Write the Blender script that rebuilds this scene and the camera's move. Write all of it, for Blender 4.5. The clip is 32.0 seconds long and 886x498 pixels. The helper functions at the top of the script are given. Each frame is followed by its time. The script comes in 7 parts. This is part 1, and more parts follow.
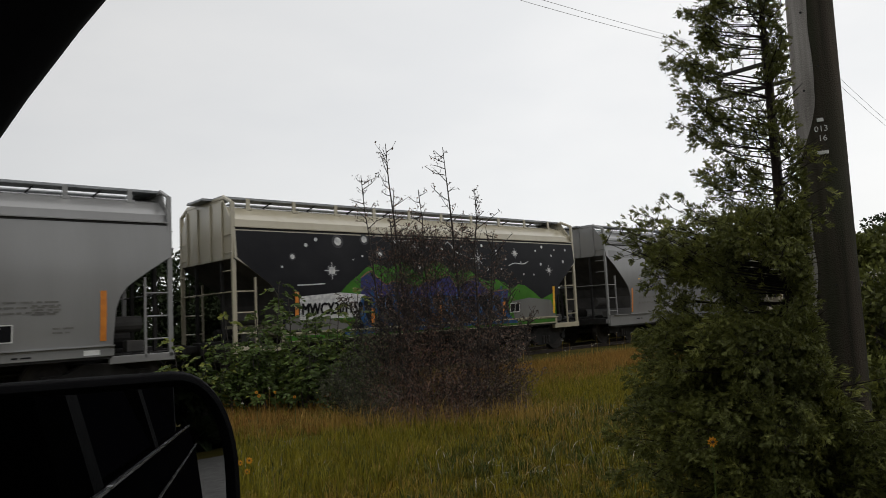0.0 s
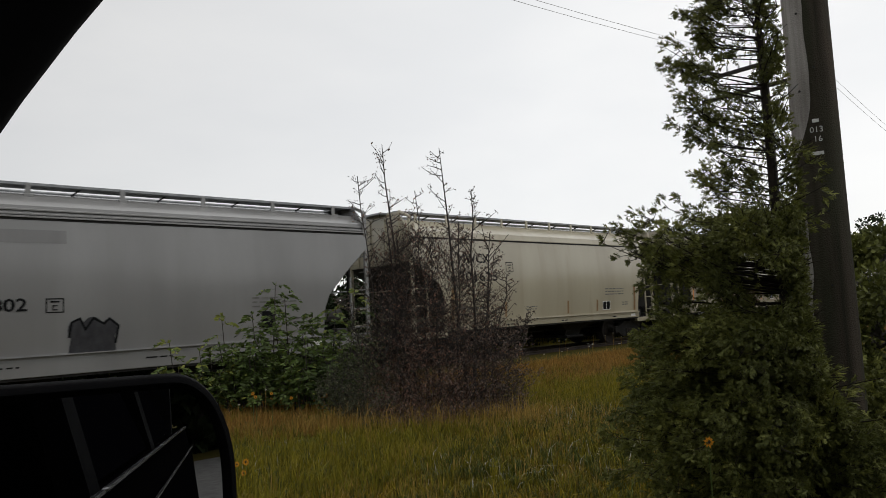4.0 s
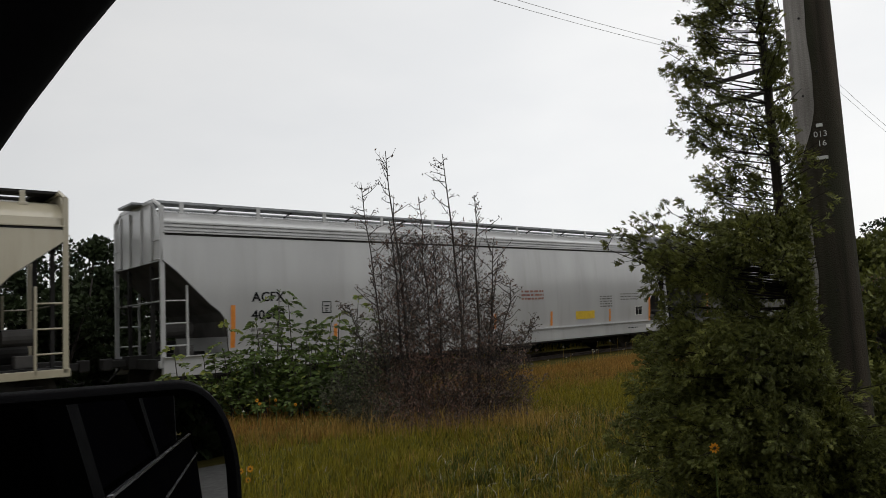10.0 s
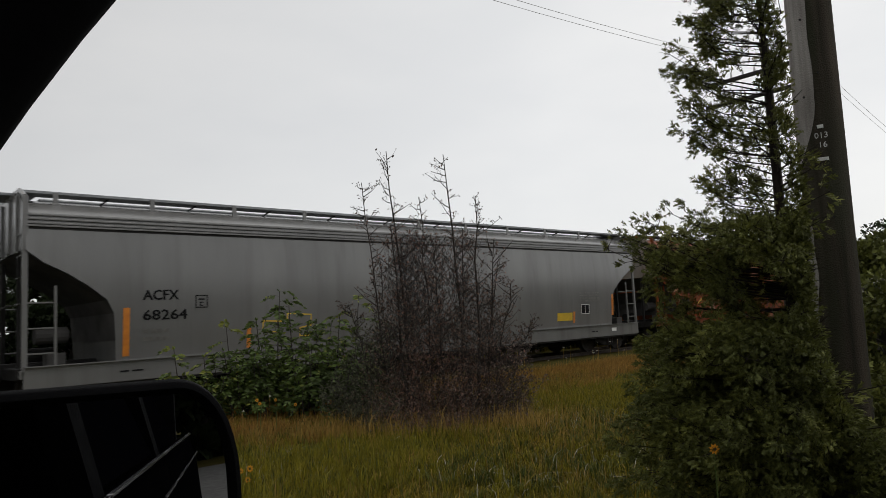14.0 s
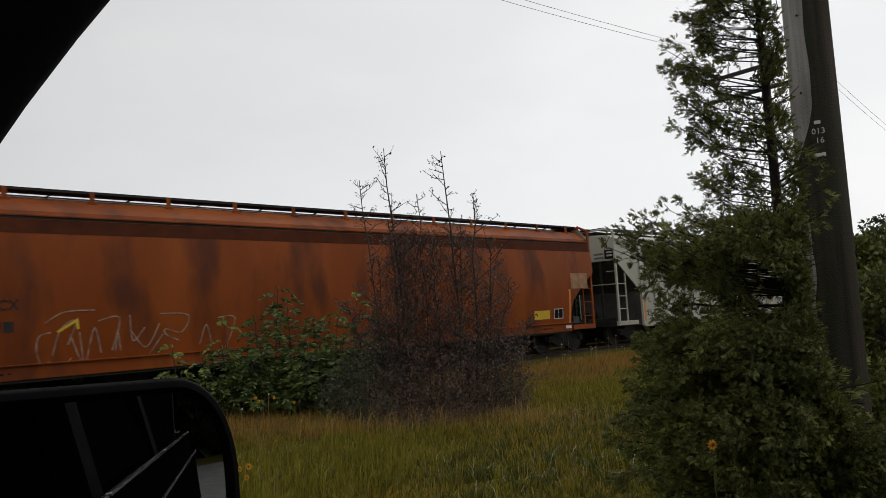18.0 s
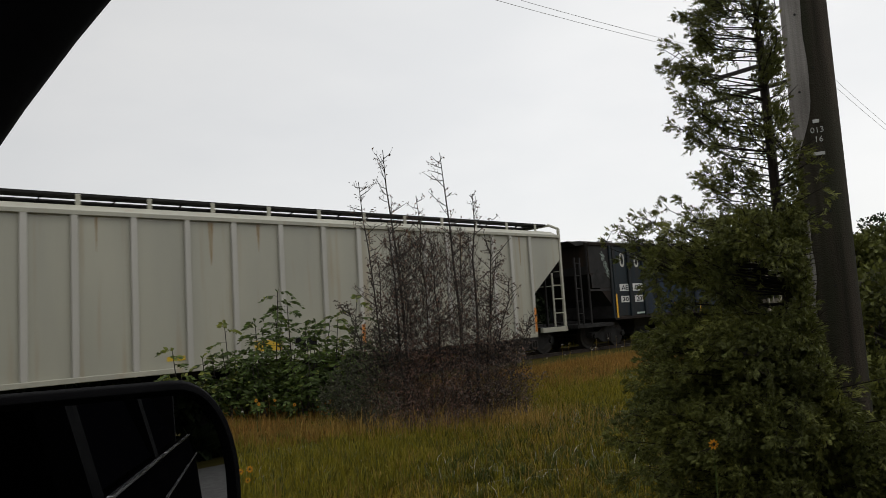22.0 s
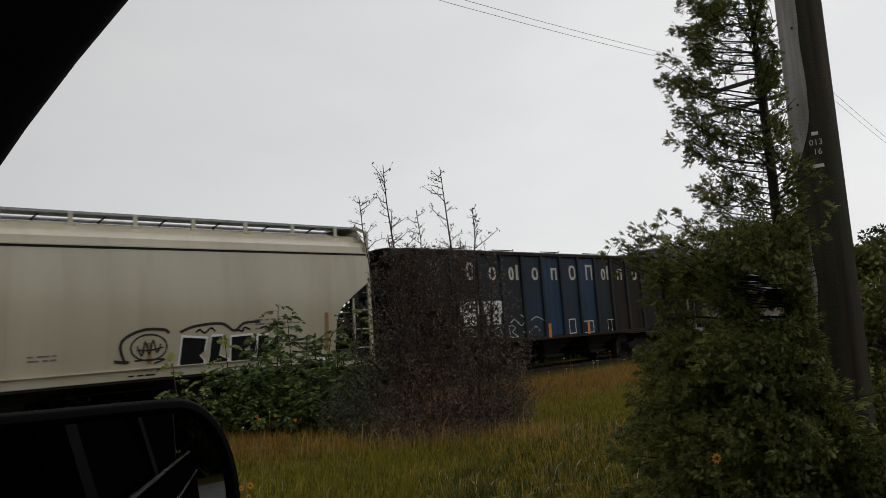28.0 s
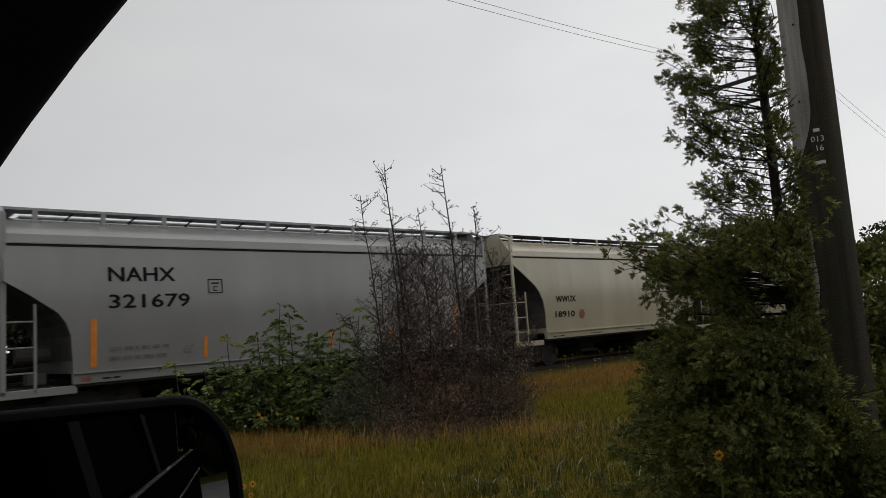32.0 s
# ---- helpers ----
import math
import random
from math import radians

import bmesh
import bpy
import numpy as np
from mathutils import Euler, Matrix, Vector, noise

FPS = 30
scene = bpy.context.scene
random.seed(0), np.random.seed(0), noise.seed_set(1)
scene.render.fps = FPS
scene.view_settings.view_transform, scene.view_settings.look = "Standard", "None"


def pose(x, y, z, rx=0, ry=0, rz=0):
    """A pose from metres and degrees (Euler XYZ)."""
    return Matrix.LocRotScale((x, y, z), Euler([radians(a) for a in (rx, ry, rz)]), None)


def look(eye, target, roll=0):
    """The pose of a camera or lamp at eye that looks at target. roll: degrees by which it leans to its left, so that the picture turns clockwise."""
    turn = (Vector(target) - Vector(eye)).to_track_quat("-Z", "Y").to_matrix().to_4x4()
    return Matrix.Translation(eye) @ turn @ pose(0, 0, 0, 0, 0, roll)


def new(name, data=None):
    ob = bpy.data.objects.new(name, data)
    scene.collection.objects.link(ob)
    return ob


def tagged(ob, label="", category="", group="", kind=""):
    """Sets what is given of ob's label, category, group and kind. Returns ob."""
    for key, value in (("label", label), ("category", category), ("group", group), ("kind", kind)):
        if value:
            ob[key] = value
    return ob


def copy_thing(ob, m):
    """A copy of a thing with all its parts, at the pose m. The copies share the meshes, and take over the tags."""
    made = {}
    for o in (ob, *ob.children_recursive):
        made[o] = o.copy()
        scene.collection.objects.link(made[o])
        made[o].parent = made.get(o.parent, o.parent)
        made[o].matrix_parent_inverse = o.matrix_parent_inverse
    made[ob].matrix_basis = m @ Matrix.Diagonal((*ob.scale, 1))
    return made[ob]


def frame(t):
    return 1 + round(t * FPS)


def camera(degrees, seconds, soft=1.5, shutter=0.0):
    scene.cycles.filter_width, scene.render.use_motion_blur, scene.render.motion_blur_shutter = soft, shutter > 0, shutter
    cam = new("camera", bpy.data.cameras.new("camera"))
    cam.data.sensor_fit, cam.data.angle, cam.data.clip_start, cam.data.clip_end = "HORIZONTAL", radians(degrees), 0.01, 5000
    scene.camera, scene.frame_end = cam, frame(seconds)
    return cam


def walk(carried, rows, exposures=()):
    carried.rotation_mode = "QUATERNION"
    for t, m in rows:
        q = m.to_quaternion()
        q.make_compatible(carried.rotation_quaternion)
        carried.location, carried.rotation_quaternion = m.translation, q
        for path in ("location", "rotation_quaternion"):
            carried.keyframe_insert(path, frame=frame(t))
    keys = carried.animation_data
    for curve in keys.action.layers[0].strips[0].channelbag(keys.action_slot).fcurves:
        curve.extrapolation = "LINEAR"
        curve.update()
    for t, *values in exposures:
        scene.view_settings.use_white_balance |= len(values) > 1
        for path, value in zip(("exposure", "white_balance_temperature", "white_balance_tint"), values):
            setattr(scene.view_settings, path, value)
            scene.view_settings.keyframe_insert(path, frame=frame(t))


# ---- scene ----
cam = camera(64.19, 32.0, soft=0.8, shutter=0.2)
EYE = Vector((0.0, 0.0, 1.45))


def aim(yaw, pitch, roll, dx, dy, dz):
    """Pose of the hand-held camera: degrees right of +y, up, and lean; metres off its rest."""
    a, b = radians(yaw), radians(pitch)
    eye = EYE + Vector((dx, dy, dz))
    return look(eye, eye + Vector((math.sin(a) * math.cos(b), math.cos(a) * math.cos(b), math.sin(b))), roll)


walk(cam, [(t, aim(*v)) for t, *v in (
    (0, 42.63, 5.15, -2.91, 0.0003, -0.0002, -0.0005), (0.5, 42.64, 5.15, -2.98, 0.0003, -0.0003, 0.0000), (1, 42.67, 5.16, -3.03, 0.0001, -0.0001, -0.0003),
    (1.5, 42.71, 5.15, -3.00, 0.0000, 0.0000, -0.0001), (2, 42.77, 5.14, -2.98, 0.0006, -0.0005, 0.0000), (2.5, 42.84, 5.14, -3.00, 0.0005, -0.0005, 0.0006),
    (3, 42.89, 5.16, -3.06, 0.0002, -0.0002, 0.0002), (3.5, 42.91, 5.17, -3.02, 0.0002, -0.0002, 0.0002), (5.5, 42.89, 5.33, -3.01, 0.0001, -0.0001, 0.0003),
    (6, 42.86, 5.37, -2.96, 0.0000, 0.0000, 0.0001), (6.5, 42.81, 5.38, -2.87, 0.0000, 0.0000, -0.0001), (7, 42.79, 5.38, -2.95, -0.0003, 0.0002, 0.0005),
    (7.5, 42.71, 5.37, -3.01, -0.0003, 0.0003, 0.0001), (8, 42.65, 5.37, -3.04, -0.0003, 0.0003, -0.0004), (8.5, 42.65, 5.43, -2.97, -0.0004, 0.0004, 0.0000),
    (9, 42.64, 5.51, -3.12, 0.0000, 0.0000, 0.0000), (9.5, 42.63, 5.62, -3.23, -0.0003, 0.0003, 0.0000), (10, 42.64, 5.70, -3.18, -0.0005, 0.0005, 0.0000),
    (10.5, 42.63, 5.72, -3.15, -0.0005, 0.0004, 0.0007), (11, 42.59, 5.81, -3.23, 0.0000, 0.0000, 0.0001), (11.5, 42.61, 5.86, -3.19, -0.0003, 0.0002, 0.0004),
    (12, 42.65, 5.90, -3.12, -0.0002, 0.0001, 0.0002), (12.5, 42.67, 5.86, -2.99, -0.0003, 0.0003, -0.0001), (13, 42.66, 5.82, -3.12, -0.0003, 0.0002, 0.0000),
    (13.5, 42.64, 5.78, -3.11, -0.0007, 0.0006, 0.0001), (14, 42.61, 5.73, -3.02, -0.0005, 0.0006, -0.0005), (14.5, 42.65, 5.66, -3.02, -0.0003, 0.0004, -0.0006),
    (16.5, 42.78, 5.50, -3.16, -0.0001, 0.0001, -0.0001), (17, 42.77, 5.49, -3.27, 0.0002, -0.0001, -0.0004), (17.5, 42.76, 5.49, -3.30, -0.0002, 0.0003, -0.0005),
    (18, 42.76, 5.49, -3.27, 0.0000, 0.0000, 0.0000), (18.5, 42.77, 5.52, -3.22, -0.0005, 0.0005, -0.0002), (19, 42.77, 5.55, -3.23, 0.0001, -0.0001, -0.0002),
    (19.5, 42.75, 5.55, -3.40, -0.0002, 0.0003, -0.0007), (20, 42.75, 5.52, -3.43, -0.0004, 0.0005, -0.0004), (20.5, 42.70, 5.50, -3.38, -0.0007, 0.0007, -0.0008),
    (21, 42.69, 5.52, -3.53, 0.0003, -0.0002, -0.0008), (21.5, 42.72, 5.55, -3.74, 0.0001, -0.0001, -0.0003), (22, 42.79, 5.59, -3.64, -0.0001, 0.0002, -0.0005),
    (22.5, 42.87, 5.65, -3.65, 0.0000, 0.0000, 0.0002), (23, 42.95, 5.73, -3.78, 0.0001, -0.0002, 0.0007), (23.5, 43.01, 5.83, -3.90, 0.0001, -0.0001, 0.0005),
    (24, 43.03, 5.94, -3.92, 0.0002, -0.0002, -0.0001), (24.5, 43.05, 6.03, -3.94, 0.0006, -0.0007, 0.0003), (25, 43.04, 6.14, -3.93, 0.0010, -0.0010, 0.0002),
    (25.5, 42.98, 6.24, -4.05, 0.0004, -0.0003, -0.0001), (27.5, 42.86, 6.63, -3.80, 0.0007, -0.0005, -0.0006), (28, 42.82, 6.72, -3.96, 0.0002, -0.0003, 0.0011),
    (28.5, 42.80, 6.80, -3.99, 0.0004, -0.0005, 0.0008), (29, 42.78, 6.85, -3.95, 0.0008, -0.0008, 0.0003), (29.5, 42.74, 6.83, -3.85, 0.0004, -0.0005, 0.0006),
    (30, 42.72, 6.78, -3.95, 0.0005, -0.0004, -0.0003), (30.5, 42.69, 6.70, -3.94, -0.0001, 0.0001, 0.0000), (31, 42.65, 6.65, -3.95, -0.0003, 0.0003, -0.0001),
    (31.5, 42.67, 6.63, -4.09, -0.0002, 0.0002, -0.0004), (32, 42.70, 6.58, -4.13, -0.0004, 0.0004, -0.0004),
)], exposures=((0.0, -0.02), (6.0, 0.02), (10.0, 0.0), (12.0, -0.14), (14.0, -0.12), (17.0, -0.06), (21.0, -0.03), (25.0, -0.15), (28.0, -0.22), (32.0, -0.26)))

# ---- light: an even overcast sky ----
world = bpy.data.worlds.new("overcast")
scene.world = world
world.use_nodes = True
wn, wl = world.node_tree.nodes, world.node_tree.links
wn.clear()
w_out = wn.new("ShaderNodeOutputWorld")
w_bg = wn.new("ShaderNodeBackground")
w_bg2 = wn.new("ShaderNodeBackground")
w_add = wn.new("ShaderNodeAddShader")
w_sky = wn.new("ShaderNodeTexSky")
w_sky.sky_type, w_sky.sun_disc = "NISHITA", False
w_sky.sun_elevation, w_sky.sun_rotation = radians(50), radians(150)
w_bg.inputs["Strength"].default_value = 0.012
wl.new(w_sky.outputs[0], w_bg.inputs["Color"])
w_co = wn.new("ShaderNodeTexCoord")
w_map = wn.new("ShaderNodeMapping")
w_map.inputs["Scale"].default_value = (1.0, 1.0, 2.6)
w_noise = wn.new("ShaderNodeTexNoise")
w_noise.inputs["Scale"].default_value = 2.2
w_noise.inputs["Detail"].default_value = 5
w_ramp = wn.new("ShaderNodeValToRGB")
w_ramp.color_ramp.elements[0].position, w_ramp.color_ramp.elements[0].color = 0.30, (0.83, 0.832, 0.83, 1)
w_ramp.color_ramp.elements[1].position, w_ramp.color_ramp.elements[1].color = 0.72, (0.945, 0.935, 0.915, 1)
w_bg2.inputs["Strength"].default_value = 1.0
wl.new(w_co.outputs["Generated"], w_map.inputs[0])
wl.new(w_map.outputs[0], w_noise.inputs["Vector"])
wl.new(w_noise.outputs[0], w_ramp.inputs[0])
# the cloud cover is a little thicker towards the west
w_sep = wn.new("ShaderNodeSeparateXYZ")
w_grad = wn.new("ShaderNodeMapRange")
w_grad.inputs[1].default_value, w_grad.inputs[2].default_value = 0.14, 0.76
w_grad.inputs[3].default_value, w_grad.inputs[4].default_value = 0.70, 1.0
w_mul = wn.new("ShaderNodeVectorMath")
w_mul.operation = "MULTIPLY"
w_tint = wn.new("ShaderNodeCombineXYZ")
wl.new(w_co.outputs["Generated"], w_sep.inputs[0])
wl.new(w_sep.outputs[0], w_grad.inputs[0])
# and thinner overhead, as under any even overcast
w_zen = wn.new("ShaderNodeMapRange")
w_zen.inputs[1].default_value, w_zen.inputs[2].default_value = 0.45, 1.0
w_zen.inputs[3].default_value, w_zen.inputs[4].default_value = 1.0, 1.5
wl.new(w_sep.outputs[2], w_zen.inputs[0])
w_both = wn.new("ShaderNodeMath")
w_both.operation = "MULTIPLY"
wl.new(w_grad.outputs[0], w_both.inputs[0])
wl.new(w_zen.outputs[0], w_both.inputs[1])
for i in range(3):
    wl.new(w_both.outputs[0], w_tint.inputs[i])
wl.new(w_ramp.outputs[0], w_mul.inputs[0])
wl.new(w_tint.outputs[0], w_mul.inputs[1])
wl.new(w_mul.outputs[0], w_bg2.inputs["Color"])
wl.new(w_bg.outputs[0], w_add.inputs[0])
wl.new(w_bg2.outputs[0], w_add.inputs[1])
wl.new(w_add.outputs[0], w_out.inputs[0])
sun = new("sun", bpy.data.lights.new("sun", "SUN"))
sun.data.energy, sun.data.angle, sun.data.color = 0.4, radians(25), (1.0, 0.97, 0.92)
sun.matrix_world = look((0, 0, 40), (-12, 18, 0))


# ---- materials ----
def mat(name, col, col2=None, rough=0.6, metal=0.0, scale=3.0, fine=60.0, bump=0.15, stretch=(1, 1, 1), grain=0.25,
        spread=(0.35, 0.7), rand=0.0, dirt=None, dirt_at=(0.55, 0.75), trans=0.0, spec=0.5, runs=(2.2, 2.2, 0.16)):
    """Two-scale procedural surface: col to col2 by large noise, fine grain and bump, optional dirt streaks, per-object variation."""
    m = bpy.data.materials.new(name)
    m.use_nodes = True
    n, l = m.node_tree.nodes, m.node_tree.links
    b = n["Principled BSDF"]
    b.inputs["Metallic"].default_value = metal
    b.inputs["Specular IOR Level"].default_value = spec
    co = n.new("ShaderNodeTexCoord")
    mp = n.new("ShaderNodeMapping")
    mp.inputs["Scale"].default_value = stretch
    l.new(co.outputs["Object"], mp.inputs[0])
    big = n.new("ShaderNodeTexNoise")
    big.inputs["Scale"].default_value, big.inputs["Detail"].default_value = scale, 6
    l.new(mp.outputs[0], big.inputs["Vector"])
    small = n.new("ShaderNodeTexNoise")
    small.inputs["Scale"].default_value, small.inputs["Detail"].default_value = fine, 3
    l.new(co.outputs["Object"], small.inputs["Vector"])
    ramp = n.new("ShaderNodeValToRGB")
    e = ramp.color_ramp.elements
    e[0].position, e[0].color = spread[0], (*col, 1)
    e[1].position, e[1].color = spread[1], (*(col2 or tuple(c * 0.8 for c in col)), 1)
    l.new(big.outputs[0], ramp.inputs[0])
    last = ramp.outputs[0]
    if dirt:
        dm = n.new("ShaderNodeMapping")
        dm.inputs["Scale"].default_value = runs
        l.new(co.outputs["Object"], dm.inputs[0])
        dn = n.new("ShaderNodeTexNoise")
        dn.inputs["Scale"].default_value, dn.inputs["Detail"].default_value = 1.6, 5
        l.new(dm.outputs[0], dn.inputs["Vector"])
        dr = n.new("ShaderNodeMapRange")
        dr.inputs[1].default_value, dr.inputs[2].default_value = dirt_at
        dr.inputs[4].default_value = 0.8
        l.new(dn.outputs[0], dr.inputs[0])
        mx = n.new("ShaderNodeMix")
        mx.data_type = "RGBA"
        l.new(dr.outputs[0], mx.inputs[0])
        l.new(last, mx.inputs[6])
        mx.inputs[7].default_value = (*dirt, 1)
        last = mx.outputs[2]
    hs = n.new("ShaderNodeHueSaturation")
    mr = n.new("ShaderNodeMapRange")
    mr.inputs[3].default_value, mr.inputs[4].default_value = 1 - grain, 1 + grain
    l.new(small.outputs[0], mr.inputs[0])
    val = mr.outputs[0]
    if rand:
        geo = n.new("ShaderNodeNewGeometry")
        r2 = n.new("ShaderNodeMapRange")
        r2.inputs[3].default_value, r2.inputs[4].default_value = 1 - rand, 1 + rand
        l.new(geo.outputs["Random Per Island"], r2.inputs[0])
        mu = n.new("ShaderNodeMath")
        mu.operation = "MULTIPLY"
        l.new(val, mu.inputs[0])
        l.new(r2.outputs[0], mu.inputs[1])
        val = mu.outputs[0]
    l.new(val, hs.inputs["Value"])
    l.new(last, hs.inputs["Color"])
    l.new(hs.outputs[0], b.inputs["Base Color"])
    rr = n.new("ShaderNodeMapRange")
    rr.inputs[3].default_value, rr.inputs[4].default_value = rough - min(0.1, rough * 0.3), min(1, rough + min(0.1, rough * 0.3))
    l.new(big.outputs[0], rr.inputs[0])
    l.new(rr.outputs[0], b.inputs["Roughness"])
    if bump:
        bp = n.new("ShaderNodeBump")
        bp.inputs["Strength"].default_value, bp.inputs["Distance"].default_value = bump, 0.01
        l.new(small.outputs[0], bp.inputs["Height"])
        l.new(bp.outputs[0], b.inputs["Normal"])
    if trans:
        tr = n.new("ShaderNodeBsdfTranslucent")
        ad = n.new("ShaderNodeMixShader")
        ad.inputs[0].default_value = trans
        l.new(hs.outputs[0], tr.inputs[0])
        l.new(b.outputs[0], ad.inputs[1])
        l.new(tr.outputs[0], ad.inputs[2])
        l.new(ad.outputs[0], n["Material Output"].inputs[0])
    return m


STREAK = (0.9, 0.9, 0.22)
M_BEIGE = mat("beige_paint", (0.405, 0.37, 0.275), (0.345, 0.31, 0.226), 0.2, scale=0.8, stretch=STREAK, grain=0.04, bump=0.02, dirt=(0.30, 0.26, 0.18), dirt_at=(0.52, 0.9), spec=0.75)
M_GREY = mat("grey_paint", (0.225, 0.224, 0.219), (0.18, 0.178, 0.173), 0.2, scale=0.8, stretch=STREAK, grain=0.04, bump=0.02, dirt=(0.19, 0.19, 0.18), dirt_at=(0.52, 0.9), spec=0.75)
M_LIGHT = mat("light_grey_paint", (0.41, 0.41, 0.405), (0.345, 0.345, 0.34), 0.18, scale=0.8, stretch=STREAK, grain=0.04, bump=0.02, dirt=(0.31, 0.31, 0.295), dirt_at=(0.52, 0.9), spec=0.8)
M_DIRTY = mat("dirty_grey_paint", (0.168, 0.166, 0.16), (0.132, 0.13, 0.126), 0.22, scale=0.8, stretch=STREAK, grain=0.05, bump=0.02, dirt=(0.11, 0.107, 0.10), dirt_at=(0.48, 0.82), spec=0.75)
M_RUST = mat("faded_rust_brown_paint", (0.235, 0.060, 0.0125), (0.165, 0.038, 0.008), 0.42, spec=0.09, runs=(0.7, 0.7, 0.24), scale=0.75, stretch=(0.9, 0.9, 0.22), grain=0.08, bump=0.03, dirt=(0.062, 0.022, 0.013), dirt_at=(0.5, 0.66))
M_RIB = mat("pale_grey_cream_paint", (0.40, 0.388, 0.31), (0.33, 0.325, 0.268), 0.42, scale=0.9, stretch=STREAK, grain=0.06, bump=0.04, dirt=(0.30, 0.22, 0.12), dirt_at=(0.56, 0.86))
M_RIBW = mat("paler_rib_paint", (0.47, 0.455, 0.41), (0.40, 0.385, 0.34), 0.42, scale=1.2, stretch=STREAK, grain=0.06, bump=0.03, dirt=(0.34, 0.29, 0.21), dirt_at=(0.58, 0.9))
M_BLUE = mat("weathered_blue_paint", (0.014, 0.034, 0.068), (0.013, 0.019, 0.026), 0.55, spec=0.18, scale=0.7, stretch=(1, 1, 0.35), grain=0.15, bump=0.05, dirt=(0.022, 0.021, 0.02), dirt_at=(0.42, 0.62), runs=(3.5, 3.5, 0.3))
M_BRIGHTB = mat("clearer_blue_paint", (0.017, 0.052, 0.125), (0.012, 0.026, 0.048), 0.5, spec=0.18, scale=0.9, stretch=(1.2, 1.2, 0.35), grain=0.15, bump=0.05, dirt=(0.018, 0.021, 0.024), dirt_at=(0.45, 0.64), runs=(3.5, 3.5, 0.3))
M_SLATE = mat("dull_slate_blue_paint", (0.019, 0.029, 0.037), (0.014, 0.018, 0.021), 0.6, spec=0.15, scale=0.9, stretch=(1.2, 1.2, 0.3), grain=0.18, bump=0.05, dirt=(0.024, 0.022, 0.019), dirt_at=(0.45, 0.65), runs=(3.5, 3.5, 0.3))
M_UMBER = mat("sooty_umber_paint", (0.028, 0.021, 0.017), (0.016, 0.013, 0.012), 0.7, spec=0.1, scale=0.9, stretch=(1.2, 1.2, 0.3), grain=0.18, bump=0.05, dirt=(0.033, 0.022, 0.015), dirt_at=(0.5, 0.7), runs=(3.5, 3.5, 0.3))
M_SOOT = mat("soot_and_shade_dark_paint", (0.030, 0.028, 0.027), (0.019, 0.018, 0.0175), 0.65, spec=0.14, scale=2, grain=0.2, bump=0.1)
M_UNDER = mat("grimy_black_steel_and_shade", (0.020, 0.019, 0.018), (0.012, 0.011, 0.0105), 0.75, scale=4, grain=0.25, bump=0.2, spec=0.25)
# wheel tone lowered for the deep shade beneath the cars
M_WHEEL = mat("rusty_wheel_steel", (0.024, 0.019, 0.016), (0.014, 0.012, 0.011), 0.7, metal=0.2, scale=5)
M_BLACK = mat("black_marking_paint", (0.011, 0.011, 0.012), None, 0.6, spec=0.04, scale=6, grain=0.1, bump=0)
M_WHITE = mat("white_marking_paint", (0.68, 0.68, 0.65), (0.55, 0.55, 0.52), 0.5, scale=6, grain=0.1, bump=0)
M_FADED = mat("faded_pale_spray_paint", (0.34, 0.25, 0.19), (0.16, 0.09, 0.06), 0.7, scale=7, grain=0.3, bump=0, spec=0.1)
M_CREAM = mat("faded_cream_lettering", (0.48, 0.46, 0.40), (0.30, 0.29, 0.26), 0.6, scale=5, grain=0.2, bump=0)
M_ORANGE = mat("orange_reflective_stripe", (0.62, 0.22, 0.03), (0.5, 0.16, 0.02), 0.4, scale=6, grain=0.1, bump=0)
M_YELLOW = mat("yellow_reflective_stripe", (0.75, 0.42, 0.02), (0.62, 0.33, 0.02), 0.4, scale=6, grain=0.1, bump=0)
M_RED = mat("red_spray_paint", (0.17, 0.045, 0.034), (0.26, 0.13, 0.09), 0.55, scale=4, grain=0.2, bump=0)
M_NIGHT = mat("black_mural_paint", (0.006, 0.006, 0.008), (0.014, 0.014, 0.016), 0.5, spec=0.15, scale=1.2, grain=0.1, bump=0)
M_GREEN = mat("green_mural_paint", (0.050, 0.175, 0.012), (0.026, 0.105, 0.008), 0.5, spec=0.2, scale=1.8, grain=0.2, bump=0)
M_MURALB = mat("blue_mural_paint", (0.012, 0.035, 0.10), (0.02, 0.09, 0.22), 0.5, spec=0.2, scale=2.4, grain=0.15, bump=0)
M_PURPLE = mat("purple_mural_paint", (0.05, 0.035, 0.13), (0.018, 0.03, 0.10), 0.5, spec=0.2, scale=1.8, grain=0.15, bump=0)
M_STAR = mat("white_spray_paint", (0.62, 0.62, 0.60), (0.32, 0.32, 0.33), 0.6, scale=9, grain=0.3, bump=0)
M_HAZE = mat("thin_grey_spray_paint", (0.030, 0.030, 0.033), (0.015, 0.015, 0.018), 0.6, scale=7, grain=0.3, bump=0)
M_CHALK = mat("pale_green_spray_paint", (0.42, 0.50, 0.44), (0.25, 0.3, 0.27), 0.6, scale=9, grain=0.3, bump=0)
M_PATCH = mat("tan_repaint_patch", (0.30, 0.165, 0.075), (0.19, 0.085, 0.035), 0.6, scale=4.5, grain=0.25, bump=0)
M_SIGNY = mat("yellow_decal", (0.60, 0.40, 0.02), (0.5, 0.33, 0.03), 0.5, scale=6, grain=0.1, bump=0)
M_GALV = mat("galvanised_grating", (0.30, 0.31, 0.32), (0.22, 0.23, 0.24), 0.5, metal=0.3, scale=4, grain=0.15)
M_CARB = mat("black_car_paint", (0.004, 0.004, 0.0045), None, 0.1, scale=2, grain=0.05, bump=0, spec=0.0)
